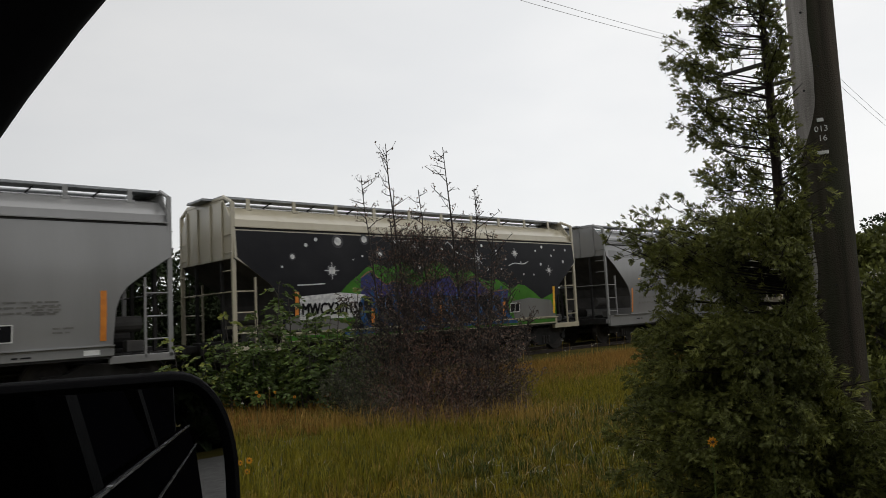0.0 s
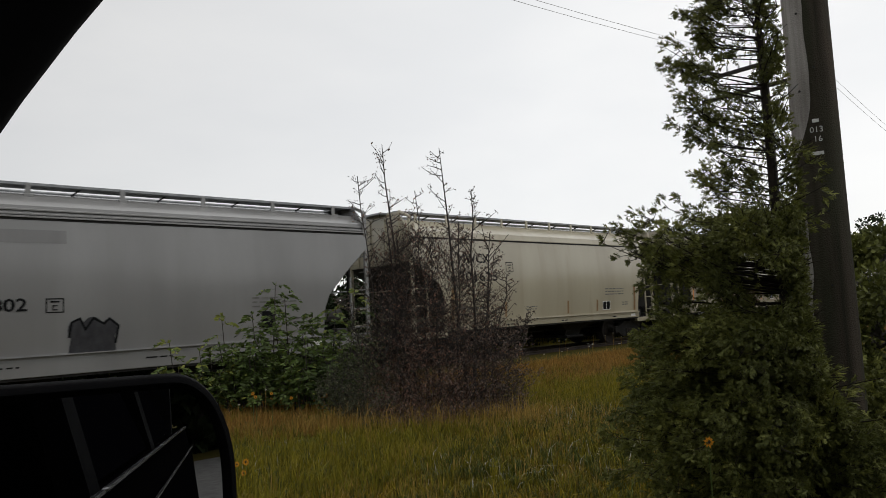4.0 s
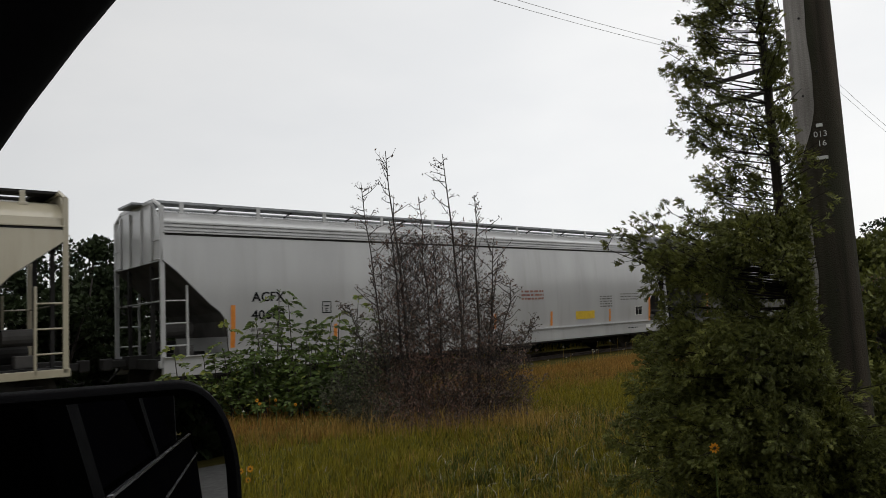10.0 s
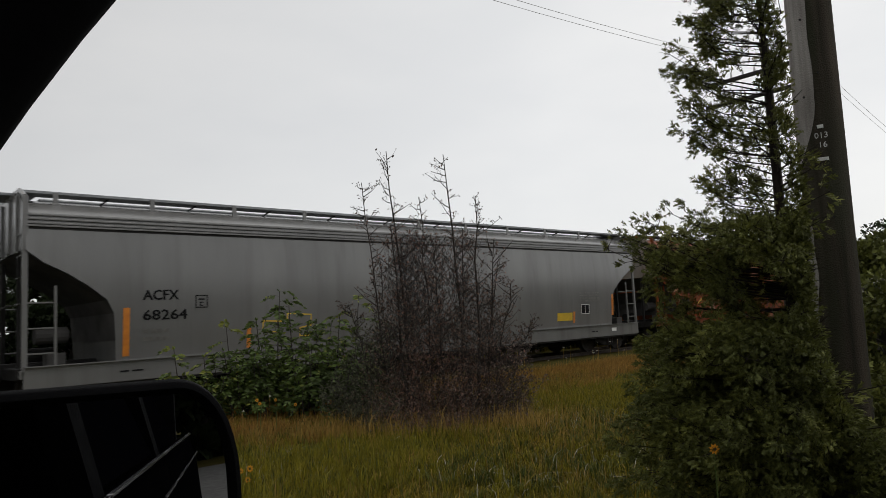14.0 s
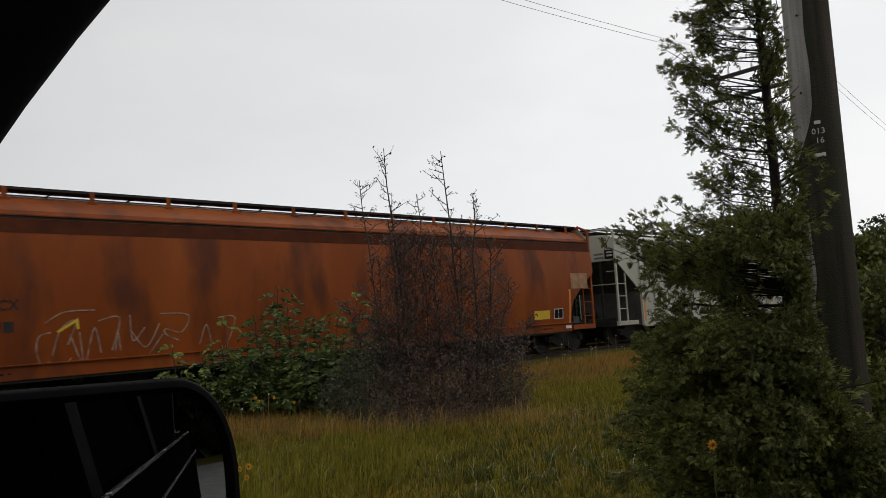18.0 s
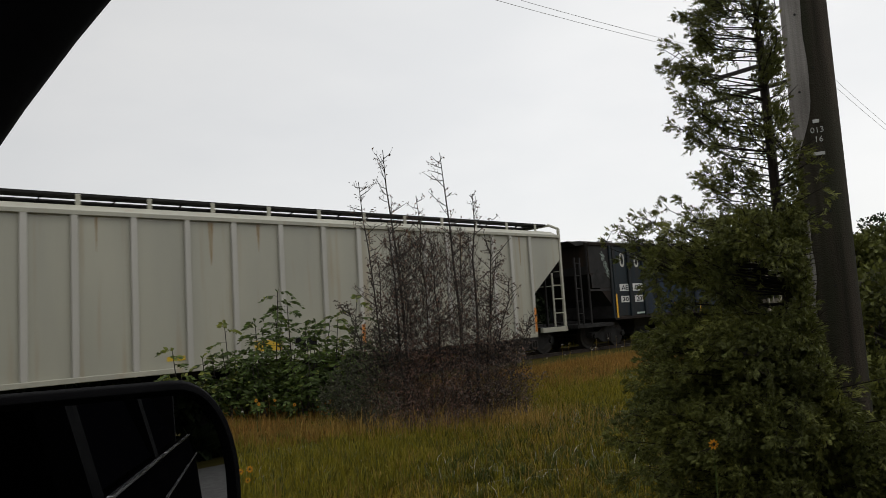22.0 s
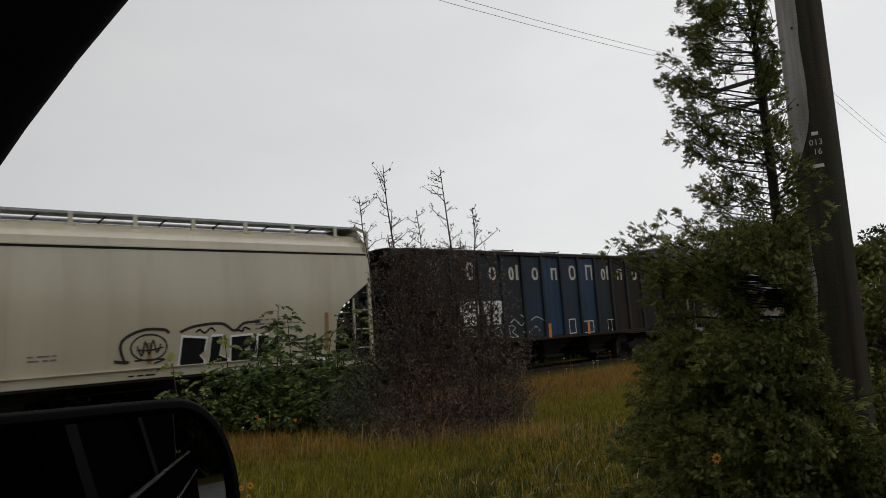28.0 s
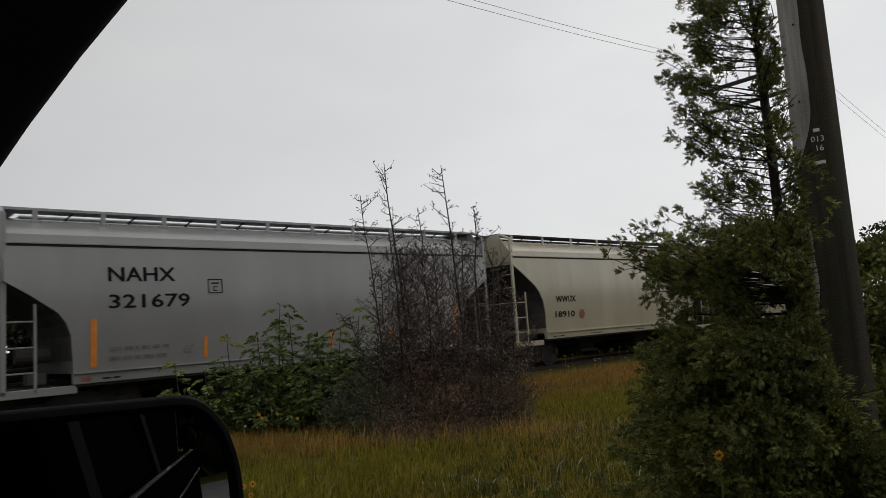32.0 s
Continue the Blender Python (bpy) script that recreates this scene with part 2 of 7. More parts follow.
M_TRIM = mat("black_grained_plastic", (0.0025, 0.0025, 0.003), (0.0018, 0.0018, 0.0022), 0.6, spec=0.03, scale=20, fine=900, bump=0.25, grain=0.2)
M_LINER = mat("dark_cabin_trim", (0.006, 0.006, 0.007), None, 0.9, scale=20, bump=0.1, spec=0.1)
M_CHROME = mat("chrome_trim", (0.7, 0.7, 0.72), None, 0.2, metal=1.0, grain=0.02, bump=0)
M_DGLASS = mat("dark_car_glass", (0.003, 0.003, 0.004), None, 0.25, grain=0.02, bump=0, spec=0.0)
M_MIRROR = mat("mirror_glass", (0.40, 0.405, 0.41), (0.39, 0.395, 0.40), 0.01, metal=1.0, grain=0.01, bump=0)
M_POLE = mat("weathered_pole_wood", (0.062, 0.05, 0.037), (0.022, 0.019, 0.014), 0.9, spec=0.15, scale=1.6, stretch=(9, 9, 0.45), fine=110, bump=0.9, grain=0.35, dirt=(0.034, 0.036, 0.022), dirt_at=(0.45, 0.65), runs=(4, 4, 0.5))
M_WOODD = mat("dark_old_timber", (0.022, 0.018, 0.015), (0.013, 0.011, 0.01), 0.85, scale=6, bump=0.4)
M_WIRE = mat("pale_grey_wire", (0.6, 0.6, 0.6), None, 0.5, grain=0.05, bump=0)
M_BARK = mat("dark_bark", (0.05, 0.042, 0.036), (0.028, 0.023, 0.02), 0.9, scale=8, stretch=(3, 3, 0.6), bump=0.6)
M_CEDAR = mat("cedar_foliage", (0.112, 0.120, 0.026), (0.056, 0.064, 0.016), 0.7, scale=2.5, grain=0.3, bump=0, rand=0.5, trans=0.2, spec=0.25)
M_CEDAR2 = mat("yellow_green_cedar_tips", (0.175, 0.18, 0.040), (0.105, 0.114, 0.027), 0.65, scale=2.5, grain=0.3, bump=0, rand=0.4, trans=0.25, spec=0.25)
M_DEAD = mat("dry_grey_brown_leaves", (0.155, 0.120, 0.098), (0.082, 0.065, 0.055), 0.8, scale=1.3, grain=0.3, bump=0, rand=0.45, trans=0.1, spec=0.15)
M_DEADR = mat("reddish_dead_leaves", (0.180, 0.100, 0.072), (0.095, 0.058, 0.046), 0.8, scale=1.3, grain=0.3, bump=0, rand=0.45, trans=0.1, spec=0.15)
# darker bark copy, the crown's shade put into its base colour
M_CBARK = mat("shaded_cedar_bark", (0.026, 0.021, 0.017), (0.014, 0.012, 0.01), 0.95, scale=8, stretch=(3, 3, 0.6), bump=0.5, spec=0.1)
M_DEADG = mat("grey_green_dying_leaves", (0.105, 0.11, 0.065), (0.062, 0.066, 0.042), 0.8, scale=1.3, grain=0.3, bump=0, rand=0.45, trans=0.12, spec=0.15)
M_TWIG = mat("grey_brown_twigs", (0.042, 0.032, 0.026), (0.024, 0.019, 0.016), 0.85, scale=6, bump=0.2)
M_LEAF = mat("green_shrub_leaves", (0.095, 0.135, 0.03), (0.05, 0.078, 0.02), 0.55, scale=1.5, grain=0.2, bump=0, rand=0.5, trans=0.25, spec=0.3)
M_LEAFY = mat("yellow_green_young_leaves", (0.21, 0.225, 0.045), (0.12, 0.15, 0.03), 0.55, scale=1.5, grain=0.2, bump=0, rand=0.35, trans=0.3, spec=0.3)
M_WOODS = mat("dark_wood_foliage", (0.027, 0.038, 0.015), (0.014, 0.021, 0.009), 0.7, scale=0.6, grain=0.3, bump=0, rand=0.5, trans=0.12, spec=0.12)
M_SOIL = mat("grassy_soil", (0.075, 0.06, 0.015), (0.046, 0.043, 0.011), 0.95, scale=0.7, fine=25, bump=0.8, grain=0.4, spec=0.03)
M_GRASS = mat("green_grass_blades", (0.092, 0.098, 0.008), (0.215, 0.152, 0.014), 0.7, scale=0.8, grain=0.2, bump=0, rand=0.6, trans=0.3, spec=0.2)
M_STRAW = mat("dry_straw_grass", (0.33, 0.215, 0.055), (0.26, 0.17, 0.042), 0.8, scale=0.8, grain=0.2, bump=0, rand=0.4, trans=0.25, spec=0.2)
M_YGRASS = mat("yellow_green_grass", (0.20, 0.165, 0.014), (0.148, 0.134, 0.012), 0.75, scale=0.8, grain=0.2, bump=0, rand=0.4, trans=0.3, spec=0.2)
M_RUSSET = mat("russet_dry_grass", (0.28, 0.148, 0.036), (0.215, 0.135, 0.03), 0.8, scale=0.8, grain=0.2, bump=0, rand=0.45, trans=0.25, spec=0.2)
M_PETAL = mat("orange_yellow_petals", (0.75, 0.33, 0.015), (0.65, 0.25, 0.01), 0.6, scale=20, grain=0.1, bump=0, trans=0.2)
M_SEED = mat("dark_flower_centre", (0.05, 0.025, 0.01), None, 0.8, scale=40, grain=0.2)
M_PALE = mat("pale_seed_heads", (0.42, 0.40, 0.33), (0.3, 0.28, 0.22), 0.8, scale=20, grain=0.2, bump=0, rand=0.2)
# stone colour lowered to hold the shade under the train
M_STONE = mat("shade_darkened_ballast", (0.045, 0.042, 0.038), (0.024, 0.022, 0.02), 0.9, scale=14, fine=50, bump=1.0, grain=0.4, spec=0.2)
M_ROADM = mat("grey_gravel_road", (0.13, 0.127, 0.12), (0.085, 0.082, 0.078), 0.9, scale=6, fine=80, bump=0.7, grain=0.25)
M_RAIL = mat("rusty_rail_steel", (0.05, 0.036, 0.028), (0.03, 0.022, 0.018), 0.6, metal=0.4, scale=6)
M_TIE = mat("creosoted_tie_timber", (0.05, 0.042, 0.036), (0.03, 0.025, 0.02), 0.9, scale=5, bump=0.5)
M_FAINT = mat("faint_dark_stencil_paint", (0.08, 0.077, 0.07), (0.15, 0.143, 0.13), 0.6, scale=8, grain=0.2, bump=0)
# end platform tone with the shade under the slopes mixed into it
M_SLOPE = mat("shade_dark_slope_sheet_paint", (0.075, 0.071, 0.067), (0.045, 0.043, 0.041), 0.7, scale=2, grain=0.2, bump=0.05, spec=0.2)
M_PALEWOOD = mat("pale_weathered_wood", (0.34, 0.32, 0.30), (0.19, 0.175, 0.16), 0.9, spec=0.2, scale=2.0, stretch=(9, 9, 0.4), fine=120, bump=0.7, grain=0.3, dirt=(0.11, 0.10, 0.088), dirt_at=(0.52, 0.74), runs=(5, 5, 0.7))
M_ENDP = mat("bleached_grey_end_paint", (0.30, 0.27, 0.235), (0.19, 0.15, 0.12), 0.6, spec=0.15, scale=1.5, stretch=STREAK, grain=0.12, bump=0.03, dirt=(0.13, 0.05, 0.02), dirt_at=(0.55, 0.75))
M_HBAND = mat("brown_eave_shade_paint", (0.075, 0.021, 0.008), (0.045, 0.015, 0.008), 0.6, spec=0.05, scale=2, grain=0.15, bump=0.03)
M_TAG = mat("pale_aluminium_tag", (0.55, 0.55, 0.53), (0.4, 0.4, 0.38), 0.5, metal=0.3, scale=30, grain=0.1, bump=0)


# ---- mesh helpers ----
def part(name, bm, material, parent, label=""):
    """Link a bmesh as one mesh object under a thing or a part."""
    me = bpy.data.meshes.new(name)
    bm.to_mesh(me)
    bm.free()
    me.materials.append(material)
    ob = new(name, me)
    ob.parent = parent
    if label:
        ob["label"] = label
    return ob


def solid(name, bm, material, smooth=False):
    """A top-level mesh."""
    ob = part(name, bm, material, None)
    if smooth:
        ob.data.shade_smooth()
    return ob


def raw(name, verts, faces, material, parent=None):
    """A mesh object from arrays."""
    me = bpy.data.meshes.new(name)
    me.from_pydata(verts, [], faces)
    me.materials.append(material)
    ob = new(name, me)
    ob.parent = parent
    return ob


def empty(name, m=None):
    ob = new(name)
    ob.empty_display_size = 0.2
    if m is not None:
        ob.matrix_world = m
    return ob


def box(bm, x0, x1, y0, y1, z0, z1, bevel=0.0):
    r = bmesh.ops.create_cube(bm, size=1.0)
    bmesh.ops.transform(bm, verts=r["verts"], matrix=Matrix.Translation(((x0 + x1) / 2, (y0 + y1) / 2, (z0 + z1) / 2)) @ Matrix.Diagonal((x1 - x0, y1 - y0, z1 - z0, 1)))
    if bevel:
        es = {e for v in r["verts"] for e in v.link_edges}
        bmesh.ops.bevel(bm, geom=list(es), offset=bevel, segments=2, affect="EDGES", profile=0.5)
    return bm


def boxm(x0, x1, y0, y1, z0, z1, bevel=0.0):
    return box(bmesh.new(), x0, x1, y0, y1, z0, z1, bevel)


def tube(bm, p, q, r0, r1=None, n=8):
    """A round bar from p to q."""
    p, q = Vector(p), Vector(q)
    d = q - p
    m = Matrix.Translation((p + q) / 2) @ d.to_track_quat("Z", "Y").to_matrix().to_4x4()
    bmesh.ops.create_cone(bm, cap_ends=True, segments=n, radius1=r0, radius2=r0 if r1 is None else r1, depth=d.length, matrix=m)
    return bm


def tubem(p, q, r0, r1=None, n=8):
    return tube(bmesh.new(), p, q, r0, r1, n)


def letters(text, height):
    """Vertices and faces of a line of text in the built-in font, its capitals of that height, from x = 0."""
    cu = bpy.data.curves.new("text", "FONT")
    cu.body, cu.size, cu.resolution_u = text, height / 0.73, 2
    ob = bpy.data.objects.new("text", cu)
    me = bpy.data.meshes.new_from_object(ob)
    vs = [v.co.copy() for v in me.vertices]
    fs = [tuple(p.vertices) for p in me.polygons]
    bpy.data.objects.remove(ob)
    bpy.data.curves.remove(cu)
    bpy.data.meshes.remove(me)
    return vs, fs


# ---- setting: ground, track ----
def ground_z(x, y):
    """Height of the field: level near the road, a slight rise towards the track."""
    k = min(1.0, max(0.0, (y - 8.0) / 5.0))
    return -0.22 + 0.10 * k * k * (3 - 2 * k)


TRACK_Y = 16.7
ys = [-3000, -300, -60, -12, -3, 0, 2, 4, 6, 8, 9, 10, 11, 12, 13, 30, 60, 300, 3000]
xs = [-3000, -300, -60, -20, -8, 0, 4, 8, 12, 16, 20, 26, 34, 60, 120, 300, 3000]
gv = [(x, y, ground_z(x, y) + (0.03 * noise.noise((x * 0.7, y * 0.7, 0)) if abs(x) < 40 and -2 < y < 13 else 0)) for y in ys for x in xs]
gf = [(j * len(xs) + i, j * len(xs) + i + 1, (j + 1) * len(xs) + i + 1, (j + 1) * len(xs) + i) for j in range(len(ys) - 1) for i in range(len(xs) - 1)]
tagged(raw("ground", gv, gf, M_SOIL), "rough grassy ground beside the railway", "ground", kind="structure")
road = solid("road", boxm(-60, 60, -17.0, -0.75, -0.26, -0.214), M_ROADM)
tagged(road, "pale gravel yard and road behind the parked car", "road", kind="structure")
bm = bmesh.new()
box(bm, -70, 130, TRACK_Y - 2.2, TRACK_Y + 2.2, -0.3, 0.005 - 0.14)
tagged(solid("ballast_bed", bm, M_STONE), "grey crushed stone ballast under the track", "ballast", kind="structure")
track = tagged(empty("railway_track", pose(0, TRACK_Y, 0)), "single railway track with worn steel rails on timber ties", "railway track")
for y in (-0.7525, 0.7525):
    bm = bmesh.new()
    box(bm, -70, 130, y - 0.035, y + 0.035, -0.045, 0.0, 0.008)
    box(bm, -70, 130, y - 0.009, y + 0.009, -0.13, -0.045)
    box(bm, -70, 130, y - 0.07, y + 0.07, -0.145, -0.13)
    part("rail", bm, M_RAIL, track)
tie = boxm(-0.11, 0.11, -1.3, 1.3, -0.29, -0.1325, 0.01)
first = part("tie", tie, M_TIE, track)
for i in range(1, 120):
    o = first.copy()
    scene.collection.objects.link(o)
    o.location.x = -10 + i * 0.53
first.location.x = -10


# ---- covered hopper cars ----
# each car stands at its near left corner post: x along the car, y = 0 on the track's middle, near side at negative y
def hw(z):
    """Half width of the bowed side at height z."""
    return 1.47 + 0.05 * (1.36 ** 2 - (z - 2.3) ** 2)


def smooth_part(ob, deg=32):
    ob.data.shade_smooth()
    ob.data.set_sharp_from_angle(angle=radians(deg))
    return ob


def on_side(bm, flat=None, off=0.006, cuts=True):
    """Wrap a mesh drawn in x, z (y = 0) onto the near side of a car."""
    if cuts and flat is None:
        for c in (1.3, 1.6, 1.9, 2.2, 2.5, 2.8, 3.1, 3.4):
            bmesh.ops.bisect_plane(bm, geom=bm.verts[:] + bm.edges[:] + bm.faces[:], plane_co=(0, 0, c), plane_no=(0, 0, 1))
    for v in bm.verts:
        v.co.y = -(hw(v.co.z) if flat is None else flat) - off
    return bm


def poly(pts, bm=None):
    """A flat polygon in x, z, facing the near side."""
    bm = bm or bmesh.new()
    f = bm.faces.new([bm.verts.new((x, 0, z)) for x, z in pts])
    f.normal_update()
    if f.normal.y > 0:
        f.normal_flip()
    return bm


def patch(name, car, mat_, x0, x1, z0, z1, flat=None, off=0.006, label=""):
    return part(name, on_side(poly([(x0, z0), (x1, z0), (x1, z1), (x0, z1)]), flat, off), mat_, car, label)


def disc(bm, x, z, r, n=12, squash=1.0):
    return poly([(x + r * math.cos(2 * math.pi * i / n), z + squash * r * math.sin(2 * math.pi * i / n)) for i in range(n)], bm)


def stroke(bm, pts, w):
    """A painted line of width w through points in x, z: one joined ribbon."""
    pts = [Vector(p) for i, p in enumerate(pts) if i == 0 or (Vector(p) - Vector(pts[i - 1])).length > 1e-4]
    closed = (pts[0] - pts[-1]).length < 1e-4
    pts = pts[:-1] if closed else pts
    n, rows = len(pts), []
    for i, p in enumerate(pts):
        a = pts[i - 1] if i or closed else p
        c = pts[(i + 1) % n] if i < n - 1 or closed else p
        d0 = (p - a).normalized() if a is not p else (c - p).normalized()
        d1 = (c - p).normalized() if c is not p else d0
        m = d0 + d1
        m = m.normalized() if m.length > 0.3 else d1
        wide = w / 2 / max(0.55, m.dot(d1))
        side = Vector((-m.y, m.x)) * wide
        rows.append([bm.verts.new((q.x, 0, q.y)) for q in (p + side, p - side)])
    for i in range(n if closed else n - 1):
        p, q = rows[i], rows[(i + 1) % n]
        bm.faces.new((p[0], p[1], q[1], q[0]))
    return bm


def curved(pts, n=5):
    """A smooth line through the points, as a hand with a spray can draws it."""
    p = [Vector(q) for q in (pts[0], *pts, pts[-1])]
    out = []
    for a, b, c, d in zip(p, p[1:], p[2:], p[3:]):
        for i in range(n):
            t = i / n
            out.append(tuple(0.5 * (2 * b + (c - a) * t + (2 * a - 5 * b + 4 * c - d) * t * t + (3 * b - a - 3 * c + d) * t ** 3)))
    return out + [tuple(p[-1])]


def strokes(name, car, mat_, lines, w, flat=None, off=0.009, label="", soft=False):
    bm = bmesh.new()
    for l in lines:
        stroke(bm, curved(l) if soft else l, w)
    return part(name, on_side(bm, flat, off, cuts=False), mat_, car, label)


def frame_lines(x0, x1, z0, z1):
    return [[(x0, z0), (x1, z0), (x1, z1), (x0, z1), (x0, z0)]]


def lettering(car, text, x, z, h, mat_=None, width=None, flat=None, off=0.008, name="lettering", bold=1.0):
    """Text on the near side from x, baseline z, capitals h high, drawn out to the width."""
    vs, fs = letters(text, h)
    lo, hi = min(v.x for v in vs), max(v.x for v in vs)
    s = (width / (hi - lo)) if width else 1.0
    bm = bmesh.new()
    # three slightly shifted copies make the heavy strokes of the stencil
    for dx, dz, dy in ((-0.022 * bold, 0, 0.0), (0.022 * bold, 0, 0.0006), (0, 0.02 * bold, 0.0012)):
        made = [bm.verts.new((x + (v.x - lo) * s + dx * h, dy, z + v.y + dz * h)) for v in vs]
        for f in fs:
            bm.faces.new([made[i] for i in f])
    lift = {v: v.co.y for v in bm.verts}
    on_side(bm, flat, off, cuts=False)
    for v, dy in lift.items():
        v.co.y -= dy
    return part(name, bm, mat_ or M_BLACK, car, "black painted lettering" if mat_ is None else "")


def bars(car, x0, x1, zs, mat_=None, h=0.035, flat=None, seed=1, name="stencil_line"):
    """Rows of small unreadable stencilling as plain broken bars."""
    rnd = random.Random(seed)
    for z in zs:
        bm = bmesh.new()
        x = x0
        while x < x1 - 0.04:
            w = min(rnd.uniform(0.08, 0.26), x1 - x)
            poly([(x, z), (x + w, z), (x + w, z + h), (x, z + h)], bm)
            x += w + rnd.uniform(0.03, 0.07)
        part(name, on_side(bm, flat, 0.007, cuts=False), mat_ or M_FAINT, car)["kind"] = "stuff"


def plate_mark(car, x0, x1, z0, z1, flat=None):
    strokes("plate_mark", car, M_BLACK, frame_lines(x0, x1, z0, z1), 0.022, flat)
    m, w = (x0 + x1) / 2, (x1 - x0)
    strokes("plate_letter", car, M_BLACK, [[(m + w * 0.16, z0 + w * 0.42), (m - w * 0.12, z0 + w * 0.42), (m - w * 0.12, z0 + w * 0.16), (m + w * 0.16, z0 + w * 0.16)]], 0.022, flat)
    strokes("plate_line", car, M_BLACK, [[(x0 + w * 0.22, z0 + w * 0.68), (x1 - w * 0.22, z0 + w * 0.68)]], 0.03, flat)


def data_panel(car, x0, x1, z0, z1, flat=None, off=0.006):
    """Black service panel with a white rim."""
    patch("service_panel", car, M_BLACK, x0, x1, z0, z1, flat, off, "black service stencil panel with white rim")
    strokes("panel_rim", car, M_WHITE, frame_lines(x0, x1, z0, z1) + [[((x0 + x1) / 2, z0), ((x0 + x1) / 2, z1)]], 0.02, flat, off + 0.004)


def skin(rings, cap=True):
    """A closed body through rings of equal count."""
    bm = bmesh.new()
    vs = [[bm.verts.new(p) for p in r] for r in rings]
    n = len(vs[0])
    for a, b in zip(vs, vs[1:]):
        for i in range(n):
            bm.faces.new((a[i], b[i], b[(i + 1) % n], a[(i + 1) % n]))
    if cap:
        bm.faces.new(vs[0])
        bm.faces.new(vs[-1][::-1])
    bmesh.ops.recalc_face_normals(bm, faces=bm.faces[:])
    return bm


WHEEL_R = 0.457
wheelsets = []


def wheelset(car, x):
    """One axle with its two flanged wheels, turning on the car."""
    bm = bmesh.new()
    tube(bm, (0, -0.95, 0), (0, 0.95, 0), 0.08, n=10)
    for s in (-1, 1):
        tube(bm, (0, s * 0.70, 0), (0, s * 0.82, 0), WHEEL_R, n=28)
        tube(bm, (0, s * 0.67, 0), (0, s * 0.70, 0), WHEEL_R + 0.026, n=28)
        tube(bm, (0, s * 0.82, 0), (0, s * 0.835, 0), 0.36, 0.30, n=24)
        for i in range(3):
            a = 2 * math.pi * i / 3
            tube(bm, (0.2 * math.cos(a), s * 0.82, 0.2 * math.sin(a)), (0.2 * math.cos(a), s * 0.845, 0.2 * math.sin(a)), 0.035, n=8)
    ob = part("wheelset", bm, M_WHEEL, car)
    ob.location = (x, 0, WHEEL_R)
    wheelsets.append((ob, car, x))


def truck(car, x):
    """Four-wheel truck: side frames, springs, bolster and two wheelsets."""
    for s in (-1, 1):
        y = s * 1.02
        bm = skin([[(x + dx, y + dy, z) for dx, z in ((-1.05, 0.40), (-1.05, 0.58), (-0.62, 0.60), (-0.3, 0.76), (0.3, 0.76), (0.62, 0.60), (1.05, 0.58), (1.05, 0.40), (0.72, 0.40), (0.38, 0.20), (-0.38, 0.20), (-0.72, 0.40))] for dy in (-0.09, 0.09)])
        f = part("truck_side_frame", bm, M_UNDER, car)
        for dx in (-0.89, 0.89):
            part("bearing_cap", tubem((x + dx, y + s * 0.09, WHEEL_R), (x + dx, y + s * 0.16, WHEEL_R), 0.10, n=10), M_UNDER, f)
        for dx in (-0.13, 0.0, 0.13):
            part("spring", tubem((x + dx, y + s * 0.10, 0.26), (x + dx, y + s * 0.10, 0.50), 0.05, n=8), M_WHEEL, f)
    part("truck_bolster", boxm(x - 0.2, x + 0.2, -1.05, 1.05, 0.52, 0.74, 0.02), M_UNDER, car)
    for dx in (-0.89, 0.89):
        wheelset(car, x + dx)


def gear(car, L, bays, body_mat, sill0):
    """Under the body: centre sill, trucks, couplers, outlets, brake rigging."""
    part("centre_sill", boxm(-0.3, L + 0.3, -0.22, 0.22, 0.72, 1.02, 0.02), M_UNDER, car)
    truck(car, 1.35)
    truck(car, L - 1.35)
    for x, s in ((-0.3, -1), (L + 0.3, 1)):
        bm = boxm(min(x, x + s * 0.35), max(x, x + s * 0.35), -0.09, 0.09, 0.79, 0.95, 0.02)
        box(bm, min(x + s * 0.30, x + s * 0.52), max(x + s * 0.30, x + s * 0.52), -0.14, 0.14, 0.74, 1.0, 0.03)
        part("coupler", bm, M_UNDER, car)
        hose = bmesh.new()
        p = [(x, 0.28, 0.80), (x + s * 0.15, 0.28, 0.6), (x + s * 0.32, 0.2, 0.47), (x + s * 0.45, 0.08, 0.52)]
        for a, b in zip(p, p[1:]):
            tube(hose, a, b, 0.025, n=6)
        part("air_hose", hose, M_UNDER, car)
    span = (L - 5.4) / bays
    for i in range(bays):
        c = 2.7 + span * (i + 0.5)
        for s in (-1, 1):
            bm = skin([[(c - w, s * y0, z), (c + w, s * y0, z), (c + w, s * y1, z), (c - w, s * y1, z)] for w, y0, y1, z in ((0.42, 0.25, 0.75, 0.42), (0.46, 0.22, 0.85, 0.62), (span * 0.46, 0.22, 1.38, sill0 + 0.12))])
            part("outlet_hopper", bm, M_UNDER, car, "dark sloping outlet hopper under the body")
        part("outlet_gate", boxm(c - 0.5, c + 0.5, -0.9, 0.9, 0.34, 0.43, 0.015), M_UNDER, car)
    part("brake_pipe", tubem((0.4, -0.55, 0.66), (L - 0.4, -0.55, 0.66), 0.03, n=6), M_UNDER, car)
    part("brake_cylinder", tubem((0.35, 0.35, 1.15), (0.95, 0.35, 1.15), 0.16, n=14), M_UNDER, car)
    part("air_reservoir", tubem((L - 1.2, 0.3, 1.2), (L - 0.3, 0.3, 1.2), 0.2, n=14), M_UNDER, car)


